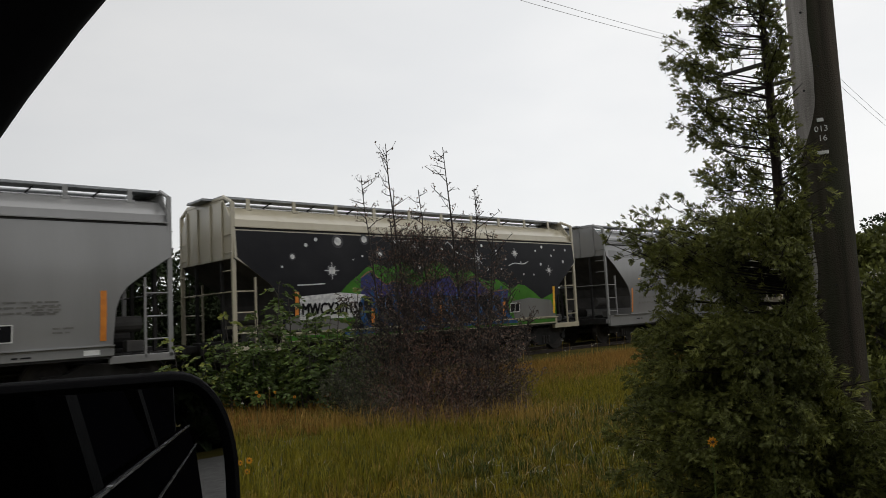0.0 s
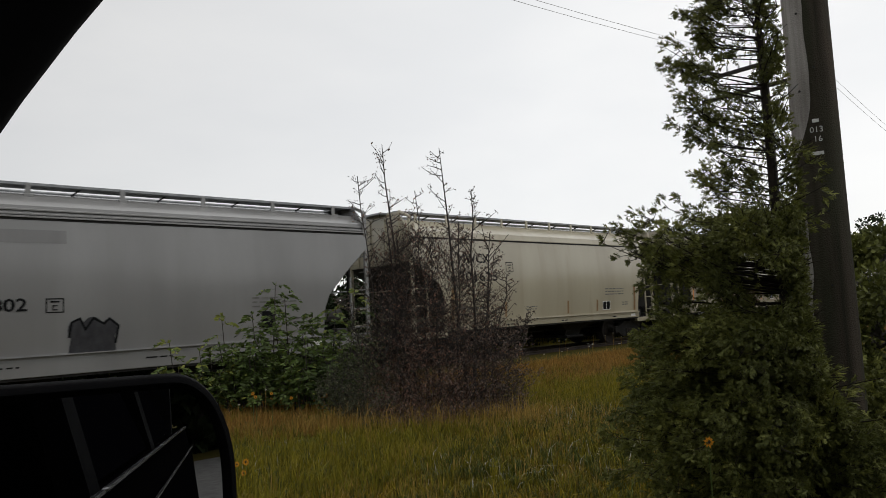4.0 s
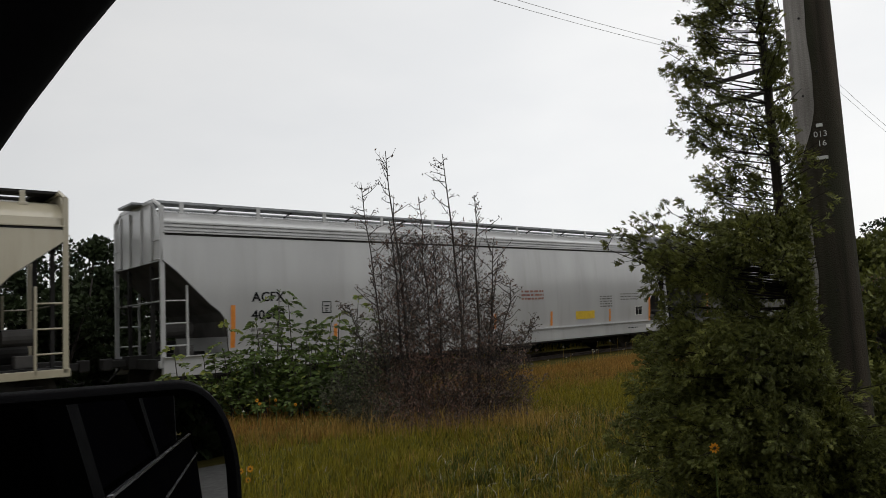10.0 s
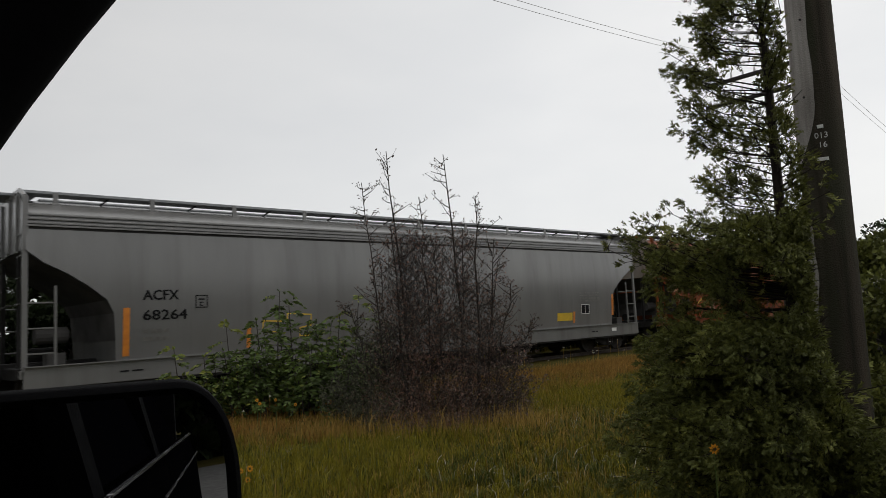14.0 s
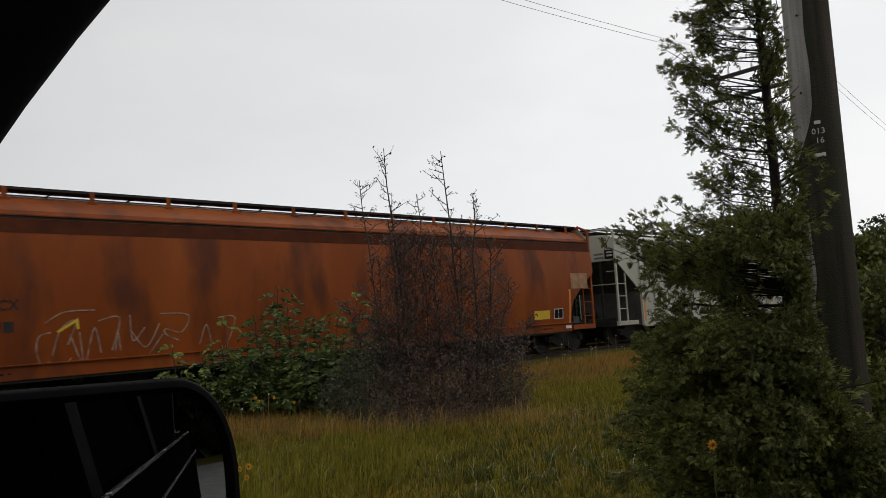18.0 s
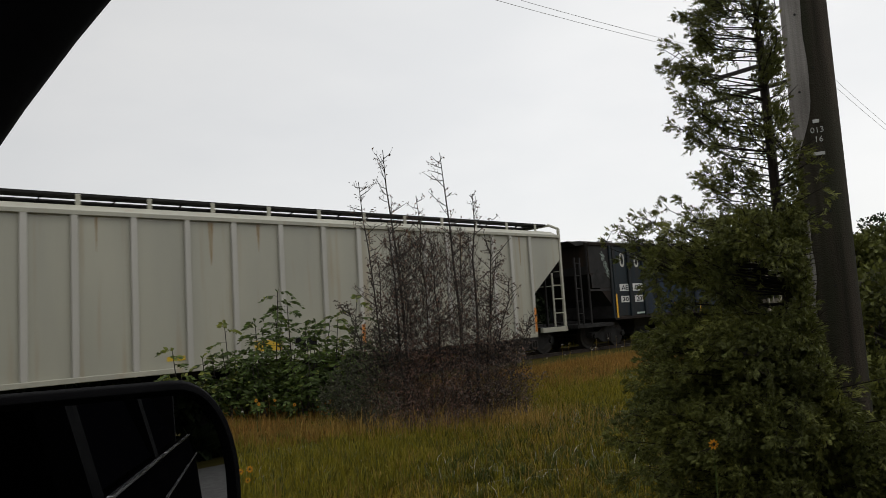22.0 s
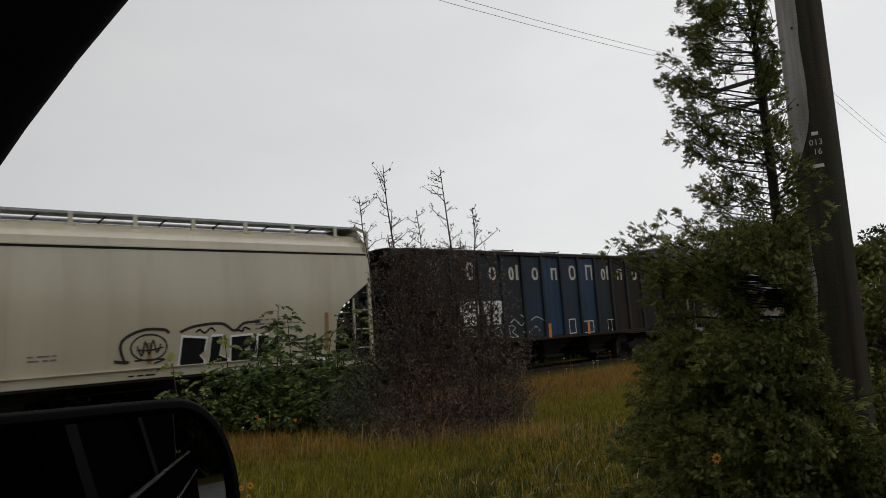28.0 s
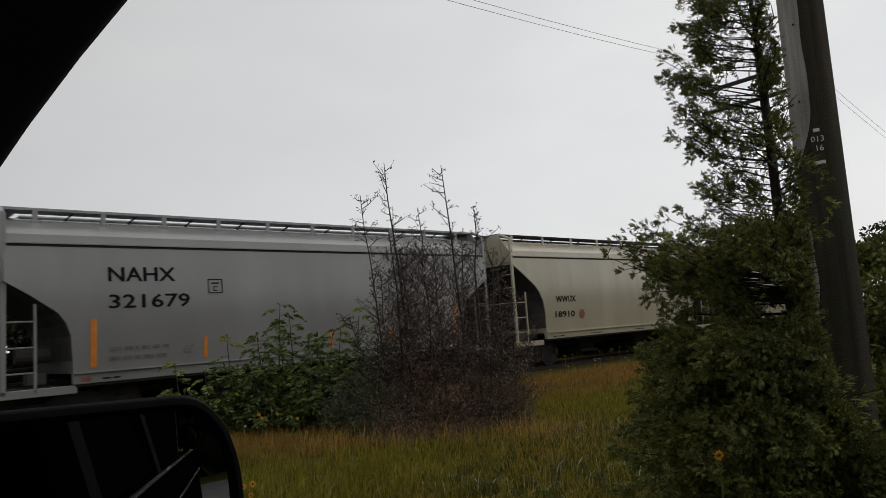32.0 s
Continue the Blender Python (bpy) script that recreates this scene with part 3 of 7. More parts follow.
def ends(car, L, m, top, wide, z0, ladder, second, rungs_z):
    """Corner posts, ladders, end rails and end platforms."""
    for x, s in ((0.0, 1), (L, -1)):
        for y, q in ((-wide, -1), (wide, 1)):
            bm = boxm(x - 0.05, x + 0.05, min(y, y - q * 0.07), max(y, y - q * 0.07), z0 - 0.1, top - 0.22, 0.008)
            post = part("corner_post", bm, m, car)
            bm = tubem((x, y - q * 0.035, top - 0.23), (x, q * 1.0, top - 0.03), 0.045, n=6)
            part("corner_brace", bm, m, post)
            ld = part("ladder_rail", boxm(x + s * ladder - 0.025, x + s * ladder + 0.025, min(y, y - q * 0.05), max(y, y - q * 0.05), z0 - 0.1, second, 0.005), m, car)
            for z in rungs_z:
                part("rung", tubem((x, y - q * 0.03, z), (x + s * ladder, y - q * 0.03, z), 0.018, n=6), m, ld)
            z = rungs_z[0] + 0.49
            while z < top - 0.7:
                part("grab_rung", tubem((x - s * 0.06, y, z), (x - s * 0.06, y - q * 0.42, z), 0.014, n=6), m, post)
                z += 0.42
            part("end_sill_side", boxm(min(x - s * 0.08, x + s * 1.25), max(x - s * 0.08, x + s * 1.25), min(y, y - q * 0.12), max(y, y - q * 0.12), z0 - 0.17, z0 - 0.01, 0.01), m, car)
        part("end_top_rail", boxm(x - 0.04, x + 0.04, -1.05, 1.05, top - 0.10, top - 0.03, 0.008), m, car)
        for y in (-0.72, 0.72):
            part("end_post", boxm(x + s * 0.02, x + s * 0.10, y - 0.04, y + 0.04, z0 - 0.05, top - 0.75, 0.006), M_UNDER, car)
        for z in (top - 1.05, top - 1.2):
            part("end_stencil", boxm(min(x - s * 0.006, x), max(x - s * 0.006, x), -0.95, -0.5, z, z + 0.07), M_FAINT, car)
        part("end_rail", tubem((x, -wide + 0.03, rungs_z[0]), (x, wide - 0.03, rungs_z[0]), 0.018, n=6), m, car)
        part("end_sill", boxm(min(x - s * 0.12, x + s * 0.06), max(x - s * 0.12, x + s * 0.06), -wide + 0.12, wide - 0.12, z0 - 0.2, z0 + 0.02, 0.01), M_UNDER, car)
        part("end_step", boxm(min(x, x + s * 1.0), max(x, x + s * 1.0), -wide + 0.14, wide - 0.14, z0 - 0.04, z0, 0.0), M_UNDER, car)
        bm = bmesh.new()
        for i in range(7):
            a = 2 * math.pi * i / 7
            tube(bm, (x - s * 0.1, 0.6 + 0.24 * math.cos(a), 2.2 + 0.24 * math.sin(a)), (x - s * 0.1, 0.6 + 0.24 * math.cos(a + 0.9), 2.2 + 0.24 * math.sin(a + 0.9)), 0.014, n=5)
        if s > 0:
            part("hand_brake_wheel", bm, M_UNDER, car)


def roofwalk(car, L, m, top, base, step, wide=0.98, walk_mat=None):
    """Running boards on brackets along both sides of the roof, and end walks."""
    walk_mat = walk_mat or M_GALV
    for q in (-1, 1):
        y0, y1 = sorted((q * (wide - 0.06), q * (wide - 0.50)))
        board = part("running_board", boxm(-0.02, L + 0.02, y0, y1, top - 0.06, top, 0.006), walk_mat, car, "galvanised running board along the roof")
        n = max(2, round((L - 1.2) / step))
        for i in range(n + 1):
            x = 0.65 + (L - 1.3) * i / n
            b = part("board_bracket", boxm(x - 0.05, x + 0.05, min(q * wide, q * (wide - 0.03)), max(q * wide, q * (wide - 0.03)), base - 0.1, top - 0.03, 0.004), m, board)
            part("bracket_foot", boxm(x - 0.09, x + 0.09, min(q * wide, q * (wide + 0.06)), max(q * wide, q * (wide + 0.06)), base - 0.03, base + 0.03, 0.004), m, b)
        for i in range(n):
            x = 0.65 + (L - 1.3) * (i + 0.5) / n
            part("board_strut", tubem((x, q * (wide - 0.5), base + 0.12), (x + 0.12, q * (wide - 0.2), top - 0.04), 0.02, n=5), M_UNDER, board)
    for x0, x1 in ((-0.28, 0.4), (L - 0.4, L + 0.28)):
        part("end_walk", boxm(x0, x1, -0.46, 0.46, top - 0.06, top - 0.003, 0.006), walk_mat, car)
    bm = boxm(0.5, L - 0.5, -0.30, 0.30, top - 0.12, top - 0.05, 0.03)
    hatch = part("hatch_trough", bm, walk_mat, car)
    n = int(L / 1.6)
    for i in range(n):
        x = 1.3 + (L - 2.6) * i / (n - 1)
        part("hatch_latch", boxm(x - 0.05, x + 0.05, -0.50, 0.50, base + 0.08, top - 0.19, 0.01), M_UNDER, hatch)


def round_hopper(label, L, m, gut=3.66, sill0=0.92, sill1=1.13, cut=((0, 2.95), (0.45, 2.66), (0.9, 2.33), (1.05, 2.12), (1.13, 1.88), (1.17, 1.4)), walk_top=4.49,
                 lines=0, bays=2, step=1.25, deep=False, end_mat=None, walk_mat=None, roof=0.53, fascia=0.22, panel_mat=None):
    """Round-sided covered hopper car with sloped ends."""
    car = tagged(empty("covered_hopper_car"), label, "freight car", "cars of the freight train")
    cols = list(cut) + [(cut[-1][0] + 0.015, sill1)]
    mid = [(cols[-1][0] + (L - 2 * cols[-1][0]) * i / 8, sill1) for i in range(1, 8)]
    cols = cols + mid + [(L - x, z) for x, z in reversed(cols)]
    base = gut + roof
    rings = []
    for x, zb in cols:
        side = [(zb + (gut - zb) * i / 10) for i in range(11)]
        r = [(x, -hw(z), z) for z in side]
        r += [(x, -hw(gut) + 0.05, gut + 0.012), (x, -hw(gut) + 0.10, gut + fascia), (x, -hw(gut) + 0.13, gut + fascia + 0.02), (x, -1.0, base), (x, -0.55, base + 0.13), (x, 0, base + 0.16), (x, 0.55, base + 0.13), (x, 1.0, base), (x, hw(gut) - 0.13, gut + fascia + 0.02), (x, hw(gut) - 0.10, gut + fascia), (x, hw(gut) - 0.05, gut + 0.012)]
        r += [(x, hw(z), z) for z in reversed(side)]
        rings.append(r)
    body = smooth_part(part("body", skin(rings), m, car, "rounded steel side, roof and sloped ends"))
    for q in (-1, 1):
        y0, y1 = sorted((q * (hw(gut) + 0.035), q * (hw(gut) - 0.05)))
        part("eave", boxm(0.02, L - 0.02, y0, y1, gut + 0.015, gut + 0.05, 0.005), m, body)
        # thin dark strip in place of the roof overhang's shadow
        y0, y1 = sorted((q * (hw(gut) + 0.008), q * (hw(gut) - 0.05)))
        part("eave_shade_line", boxm(0.02, L - 0.02, y0, y1, gut - 0.03, gut + 0.015, 0.0), M_SOOT, body)
        for i in range(lines):
            z = gut + 0.075 + 0.085 * i
            y0, y1 = sorted((q * (hw(gut) - 0.025 - 0.018 * i), q * (hw(gut) - 0.14)))
            part("roof_rib", boxm(0.03, L - 0.03, y0, y1, z, z + 0.04, 0.008), m, body)
        x0 = cut[-1][0] if not deep else -0.02
        y0, y1 = sorted((q * (hw(1.0) + 0.055), q * (hw(1.0) - 0.08)))
        part("side_sill", boxm(x0, L - x0, y0, y1, sill0, sill1, 0.012), m, car)
        y0, y1 = sorted((q * (hw(1.0) + 0.11), q * (hw(1.0) + 0.0)))
        part("sill_flange", boxm(x0, L - x0, y0, y1, sill1 - 0.012, sill1 + 0.012, 0.003), m, car)
        # black strip below the sill, standing in for the shade there
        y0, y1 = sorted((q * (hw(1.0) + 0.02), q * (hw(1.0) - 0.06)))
        part("sill_shade_strip", boxm(x0 + 0.05, L - x0 - 0.05, y0, y1, sill0 - 0.05, sill0, 0.0), M_UNDER, car)
    # lower slope sheets under both ends, coloured dark for the shade they lie in
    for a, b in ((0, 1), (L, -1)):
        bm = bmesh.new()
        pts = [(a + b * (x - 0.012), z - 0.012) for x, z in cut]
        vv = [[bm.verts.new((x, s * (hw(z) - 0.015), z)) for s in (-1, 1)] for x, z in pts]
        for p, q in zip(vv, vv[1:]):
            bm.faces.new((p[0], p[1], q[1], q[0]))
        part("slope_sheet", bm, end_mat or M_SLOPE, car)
    # flat ribbed end walls above the slopes
    for a, b in ((0, -1), (L, 1)):
        top = walk_top - 0.10
        face = ((-1.43, cut[0][1]), (-1.40, gut + fascia), (-1.02, top), (1.02, top), (1.40, gut + fascia), (1.43, cut[0][1]))
        wall = part("end_wall", skin([[(a + b * d, y, z) for y, z in face] for d in (0.004, 0.03)]), panel_mat or m, car, "flat end wall with upright ribs")
        for y in (-1.0, -0.36, 0.36, 1.0):
            part("end_rib", boxm(min(a + b * 0.03, a + b * 0.075), max(a + b * 0.03, a + b * 0.075), y - 0.035, y + 0.035, cut[0][1] + 0.02, top - 0.06, 0.008), panel_mat or m, wall)
        part("air_tank", tubem((a - b * 0.35, -0.62, 1.55), (a - b * 0.95, -0.62, 1.55), 0.17, n=14), M_SLOPE, car, "grey air tank on the end platform")
        part("valve_box", boxm(min(a - b * 0.45, a - b * 0.8), max(a - b * 0.45, a - b * 0.8), -1.15, -0.85, 0.96, 1.2, 0.02), M_SLOPE, car)
    ends(car, L, m, walk_top, hw(gut) + 0.02, 0.92, 0.53, 2.51, (2.18, 1.69, 1.21))
    roofwalk(car, L, m, walk_top, base, step, walk_mat=walk_mat)
    gear(car, L, bays, m, sill0)
    return car


def stripes(car, m, items, flat=None):
    for x0, x1, z0, z1 in items:
        patch("reflective_stripe", car, m, x0, x1, z0, z1, flat, 0.008, "upright reflective stripe")


def small_marks(car, L, seed, flat=None, sill=(0.96, 1.06), side=True):
    """Stencils that repeat on the sides and sill of every round car."""
    rnd = random.Random(seed)
    for x in (1.7, L * 0.3, L * 0.52, L - 3.0):
        bars(car, x, x + rnd.uniform(0.3, 0.7), (sill[0] + 0.02,), M_BLACK, 0.03, flat=hw(1.0) + 0.057, seed=seed + int(x * 10))
    patch("sill_label", car, M_WHITE, L - 1.75, L - 1.45, sill[0], sill[1], hw(1.0) + 0.057, 0.002)
    if side:
        bars(car, L - 3.4, L - 2.2, (2.02, 1.92, 1.82), seed=seed + 3)
        bars(car, L - 2.3, L - 1.9, (1.5, 1.42), seed=seed + 5)


# plain round-sided car ahead of the mural car
car_a = round_hopper("plain grey round-sided covered hopper car", 12.86, M_GREY)
stripes(car_a, M_ORANGE, ((11.42, 11.54, 1.23, 2.24), (4.2, 4.3, 1.2, 1.7)))
data_panel(car_a, 9.45, 9.88, 1.3, 1.62)
small_marks(car_a, 12.86, 2)
bars(car_a, 10.2, 10.7, (1.95, 1.87, 1.79))

# mural car
car_b = round_hopper("beige covered hopper car with a painted night sky mural", 12.79, M_BEIGE)
night = [(0.05, 3.60), (0.05, 2.97), (0.45, 2.64), (0.9, 2.31), (1.05, 2.1), (1.15, 1.8), (1.2, 1.16), (11.6, 1.2), (11.65, 1.8), (11.74, 2.1), (11.9, 2.31), (12.34, 2.64), (12.74, 2.97), (12.74, 3.60)]
part("mural_sky", on_side(poly(night), None, 0.004), M_NIGHT, car_b, "black night sky of the mural")
hills = [(2.2, 1.16), (2.45, 1.9), (2.88, 2.12), (3.15, 2.36), (3.42, 2.53), (3.7, 2.74), (3.99, 2.84), (4.25, 2.80), (4.46, 2.71), (4.7, 2.84), (4.9, 2.9), (5.2, 2.78), (5.6, 2.52), (5.85, 2.82), (6.15, 2.96), (6.5, 2.84), (6.87, 2.57), (7.2, 2.70), (7.54, 2.67), (7.9, 2.48), (8.22, 2.35), (8.71, 2.4), (9.05, 2.3), (9.34, 2.12), (9.7, 2.24), (10.01, 2.2), (10.4, 2.0), (10.83, 1.74), (11.5, 1.95), (11.62, 1.16)]
part("mural_hill_ridge", on_side(poly(hills), None, 0.007), M_GREEN, car_b, "bright green hills of the mural")
part("mural_haze", on_side(poly([(1.66, 1.45), (3.6, 1.45), (3.62, 2.03), (2.84, 2.10), (1.66, 2.02)]), None, 0.010), M_STAR, car_b, "white sprayed panel")
blue = [(3.1, 1.16), (3.45, 1.5), (3.5, 2.45), (3.82, 2.62), (4.1, 2.42), (4.37, 2.26), (4.54, 2.35), (5.0, 2.3), (5.45, 2.19), (5.74, 2.33), (6.2, 2.4), (6.66, 2.52), (6.97, 2.16), (7.3, 2.3), (7.76, 2.46), (8.22, 2.09), (8.6, 2.02), (9.21, 2.07), (9.13, 1.6), (9.5, 1.16)]
top_edge = blue[2:18]
part("mural_letter_mass", on_side(poly([(3.45, 1.75), *top_edge, (9.15, 1.75)]), None, 0.010), M_PURPLE, car_b, "purple tops of the painted letter forms")
part("mural_dark_mass", on_side(poly([(3.2, 1.16), (3.5, 1.9), (4.4, 1.98), (5.4, 1.86), (6.2, 1.98), (7.2, 1.9), (8.2, 1.94), (9.15, 1.8), (9.3, 1.16)]), None, 0.013), M_NIGHT, car_b, "black lower half of the painted letters")
rnd = random.Random(14)
for x, lean, w in ((3.4, 0.2, 0.26), (3.7, 0.75, 0.30), (4.45, 0.6, 0.26), (5.05, 0.7, 0.22), (5.75, 0.65, 0.30), (6.4, 0.5, 0.22), (6.95, 0.75, 0.30), (7.6, 0.6, 0.26), (8.25, 0.55, 0.28), (8.75, 0.45, 0.2)):
    z0, z1 = 1.16, rnd.uniform(1.95, 2.3)
    mid = (x + 0.25 * lean, 1.55)
    left = curved([(x + 0.1, z1), mid, (x + lean, z0)], 4)
    right_ = [(px + w * (0.25 + 0.75 * (z1 - pz) / (z1 - z0)), pz) for px, pz in left]
    part("mural_blue_shard", on_side(poly(left + right_[::-1]), None, 0.016), M_MURALB, car_b)
part("mural_bare_patch", on_side(poly([(9.5, 1.16), (9.35, 1.7), (10.2, 1.8), (11.3, 1.7), (11.58, 1.16)]), None, 0.010), M_DIRTY, car_b, "bare grey patch under the mural hills")
part("mural_grey_patch", on_side(poly([(1.25, 1.2), (1.3, 1.55), (2.4, 1.47), (3.2, 1.3), (3.0, 1.16)]), None, 0.008), M_DIRTY, car_b)
rnd = random.Random(4)
shine = []
for i in range(15):
    x, z = 3.55 + i * 0.39 + rnd.uniform(-0.1, 0.1), rnd.uniform(1.9, 2.3)
    shine.append([(x, z), (x + rnd.uniform(-0.1, 0.15), z - 0.25), (x + rnd.uniform(0.0, 0.35), z - rnd.uniform(0.45, 0.85))])
strokes("mural_highlight", car_b, mat("pale_blue_spray_paint", (0.09, 0.18, 0.32), (0.04, 0.09, 0.22), 0.5, scale=6, grain=0.3, bump=0), shine, 0.02, None, 0.019, soft=True)
strokes("mural_red_outline", car_b, M_RED, [[(x, z + 0.02) for x, z in top_edge]], 0.028, None, 0.016, soft=True)
strokes("mural_green_base", car_b, M_GREEN, [[(1.25, 1.02), (2.6, 1.0), (5.1, 1.02), (9.0, 1.0), (11.5, 1.03)]], 0.12, hw(1.0) + 0.057, 0.003)
strokes("mural_blue_base", car_b, M_MURALB, [[(2.9, 1.03), (4.2, 1.07), (5.6, 1.05), (7.2, 1.08), (9.6, 1.06)]], 0.10, hw(1.0) + 0.057, 0.006)
stars = ((2.86, 3.42, 0.11), (2.62, 2.66, 0.10), (3.71, 3.5, 0.09), (4.18, 3.11, 0.09), (4.86, 3.2, 0.06), (6.49, 3.32, 0.05), (6.97, 2.84, 0.07), (8.17, 3.45, 0.05), (8.33, 2.72, 0.05), (8.79, 3.3, 0.04), (8.8, 3.2, 0.03), (9.65, 3.24, 0.08), (10.0, 2.56, 0.03), (11.05, 3.48, 0.05), (8.95, 2.73, 0.03), (5.56, 2.76, 0.05), (6.5, 3.05, 0.03), (6.42, 3.0, 0.03), (4.75, 3.45, 0.03), (3.6, 3.05, 0.03), (3.3, 2.95, 0.02), (11.3, 2.7, 0.07), (11.5, 3.2, 0.04), (10.5, 2.55, 0.03), (10.7, 3.35, 0.04), (10.9, 2.9, 0.05), (11.7, 3.4, 0.03), (1.9, 3.3, 0.05), (1.5, 3.0, 0.06), (2.2, 3.45, 0.05), (1.2, 2.75, 0.03), (5.9, 3.35, 0.03), (7.3, 3.4, 0.03), (9.9, 2.95, 0.03), (9.2, 3.05, 0.03), (12.1, 3.0, 0.05), (12.3, 3.4, 0.04))
for x, z, r in stars:
    if r > 0.055:
        part("mural_star_halo", on_side(disc(bmesh.new(), x, z, r * 1.6, 18), None, 0.007, cuts=False), M_HAZE, car_b)
    part("mural_star", on_side(disc(bmesh.new(), x, z, r, 10), None, 0.010, cuts=False), M_STAR, car_b)
rays = []
for x, z, r in ((5.45, 3.33, 0.2), (7.95, 3.04, 0.32), (2.62, 2.66, 0.22), (9.65, 3.24, 0.16), (11.3, 2.7, 0.18)):
    rays += [[(x - r, z), (x + r, z)], [(x, z - r), (x, z + r)], [(x - r * 0.5, z - r * 0.5), (x + r * 0.5, z + r * 0.5)], [(x - r * 0.5, z + r * 0.5), (x + r * 0.5, z - r * 0.5)]]
strokes("mural_star_glint", car_b, M_STAR, rays, 0.016, None, 0.012)["kind"] = "stuff"
for tail in ([(4.64, 3.49), (5.0, 3.5), (5.47, 3.53)], [(6.65, 3.46), (6.75, 3.52), (6.9, 3.4), (7.0, 3.25), (7.44, 3.1)], [(9.31, 2.84), (9.6, 2.92), (10.0, 2.9), (10.26, 2.98)], [(1.6, 2.3), (2.0, 2.31), (2.4, 2.33)]):
    strokes("mural_comet", car_b, M_STAR, [tail], 0.03, None, 0.012, soft=True)
lettering(car_b, "MWCX301159", 1.72, 1.56, 0.30, width=1.80, off=0.024, bold=2.6)
for x0, x1, z0, z1 in ((1.52, 1.62, 1.54, 2.14), (3.82, 3.93, 1.2, 1.66), (6.22, 6.33, 1.22, 1.67), (8.93, 9.04, 1.25, 1.7)):
    patch("reflective_stripe", car_b, M_ORANGE, x0, x1, z0, z1, None, 0.022, "upright reflective stripe")
data_panel(car_b, 9.28, 9.72, 1.36, 1.64, off=0.014)
patch("tall_stripe", car_b, M_YELLOW, 11.42, 11.53, 1.25, 2.15, None, 0.012)

# grey car with long lettering
car_c = round_hopper("grey round-sided covered hopper car with deep side sill", 12.15, M_GREY, gut=3.68, sill0=0.65, sill1=1.04, cut=((0, 3.28), (0.5, 2.85), (1.0, 2.36), (1.25, 2.08), (1.38, 1.75), (1.41, 1.3)), lines=2, fascia=0.27, deep=True, step=1.7)
lettering(car_c, "ACFX 44802", 1.96, 1.90, 0.25, width=2.16, bold=1.8)
plate_mark(car_c, 4.45, 4.75, 1.86, 2.12)
bars(car_c, 1.93, 3.55, (1.62, 1.42), h=0.07)
stripes(car_c, M_ORANGE, ((1.45, 1.54, 1.12, 2.03),))
bm = bmesh.new()
for x, r in ((5.0, 0.17), (5.28, 0.2), (5.6, 0.16)):
    disc(bm, x, 1.5, r, 16, 1.25)
poly([(4.85, 1.0), (5.75, 1.0), (5.7, 1.4), (4.9, 1.45)], bm)
part("graffiti_tag", on_side(bm, None, 0.008), M_HAZE, car_c, "dark sprayed graffiti tag")
strokes("graffiti_rim", car_c, M_BLACK, [[(4.85, 1.35), (4.9, 1.65), (5.05, 1.72), (5.15, 1.5), (5.3, 1.72), (5.5, 1.6), (5.6, 1.7), (5.78, 1.55), (5.72, 1.2)]], 0.045, None, 0.011)
patch("repaint_band", car_c, M_DIRTY, 0.15, 4.82, 3.2, 3.46, None, 0.004)
patch("number_smear", car_c, M_YELLOW, 1.98, 2.08, 2.36, 2.4)
patch("maker_badge", car_c, M_BLACK, 9.0, 9.36, 1.32, 1.72, None, 0.008, "small black badge with white bars")
bars(car_c, 9.04, 9.32, (1.62, 1.47), M_WHITE, 0.05)
small_marks(car_c, 12.15, 7, sill=(0.82, 0.93))

# beige cars of one series
def series_car(label, L, number, x0, m=M_BEIGE, mark="MWCX", stripe=M_ORANGE):
    car = round_hopper(label, L, m)
    lettering(car, mark, x0, 2.93, 0.31, width=1.36, bold=1.6)
    lettering(car, number, x0, 2.38, 0.29, width=1.66, bold=1.6)
    plate_mark(car, x0 + 2.1, x0 + 2.42, 2.66, 2.96)
    stripes(car, stripe, ((x0 - 0.36, x0 - 0.24, 1.22, 2.18), (x0 + 1.96, x0 + 2.05, 1.24, 1.7), (L - 1.5, L - 1.38, 1.2, 2.15), (L - 3.95, L - 3.85, 1.25, 1.65), (L * 0.55, L * 0.55 + 0.09, 1.22, 1.66)))
    bars(car, x0, x0 + 1.2, (1.52, 1.33), h=0.075, seed=len(number))
    bars(car, x0 + 1.5, x0 + 1.72, (1.5, 1.44, 1.38), h=0.03)
    bars(car, L * 0.38, L * 0.38 + 0.5, (1.5, 1.42), h=0.03)
    data_panel(car, L - 3.55, L - 3.1, 1.28, 1.58)
    small_marks(car, L, int(number))
    return car


M_TANS = mat("brown_faded_stripe", (0.22, 0.12, 0.04), (0.16, 0.09, 0.03), 0.5, scale=6, grain=0.1, bump=0)
car_d = series_car("clean beige round-sided covered hopper car", 12.6, "301625", 1.76, stripe=M_TANS)

# beige car with red sprayed letters
ROUND_CUT = ((0, 3.42), (0.3, 3.2), (0.6, 2.98), (0.95, 2.72), (1.15, 2.5), (1.3, 2.2), (1.38, 1.8), (1.41, 1.3))
car_e = round_hopper("beige covered hopper car with red sprayed letters", 12.59, M_BEIGE, cut=ROUND_CUT, step=1.6, walk_mat=M_UNDER)
lettering(car_e, "WWUX", 1.69, 2.19, 0.22, width=1.15, bold=2.4)
lettering(car_e, "1528", 1.83, 1.73, 0.21, width=0.70, bold=2.4)
part("red_spot", on_side(disc(bmesh.new(), 2.88, 1.77, 0.19, 18), None, 0.008), M_RED, car_e)
plate_mark(car_e, 3.6, 3.88, 1.93, 2.2)
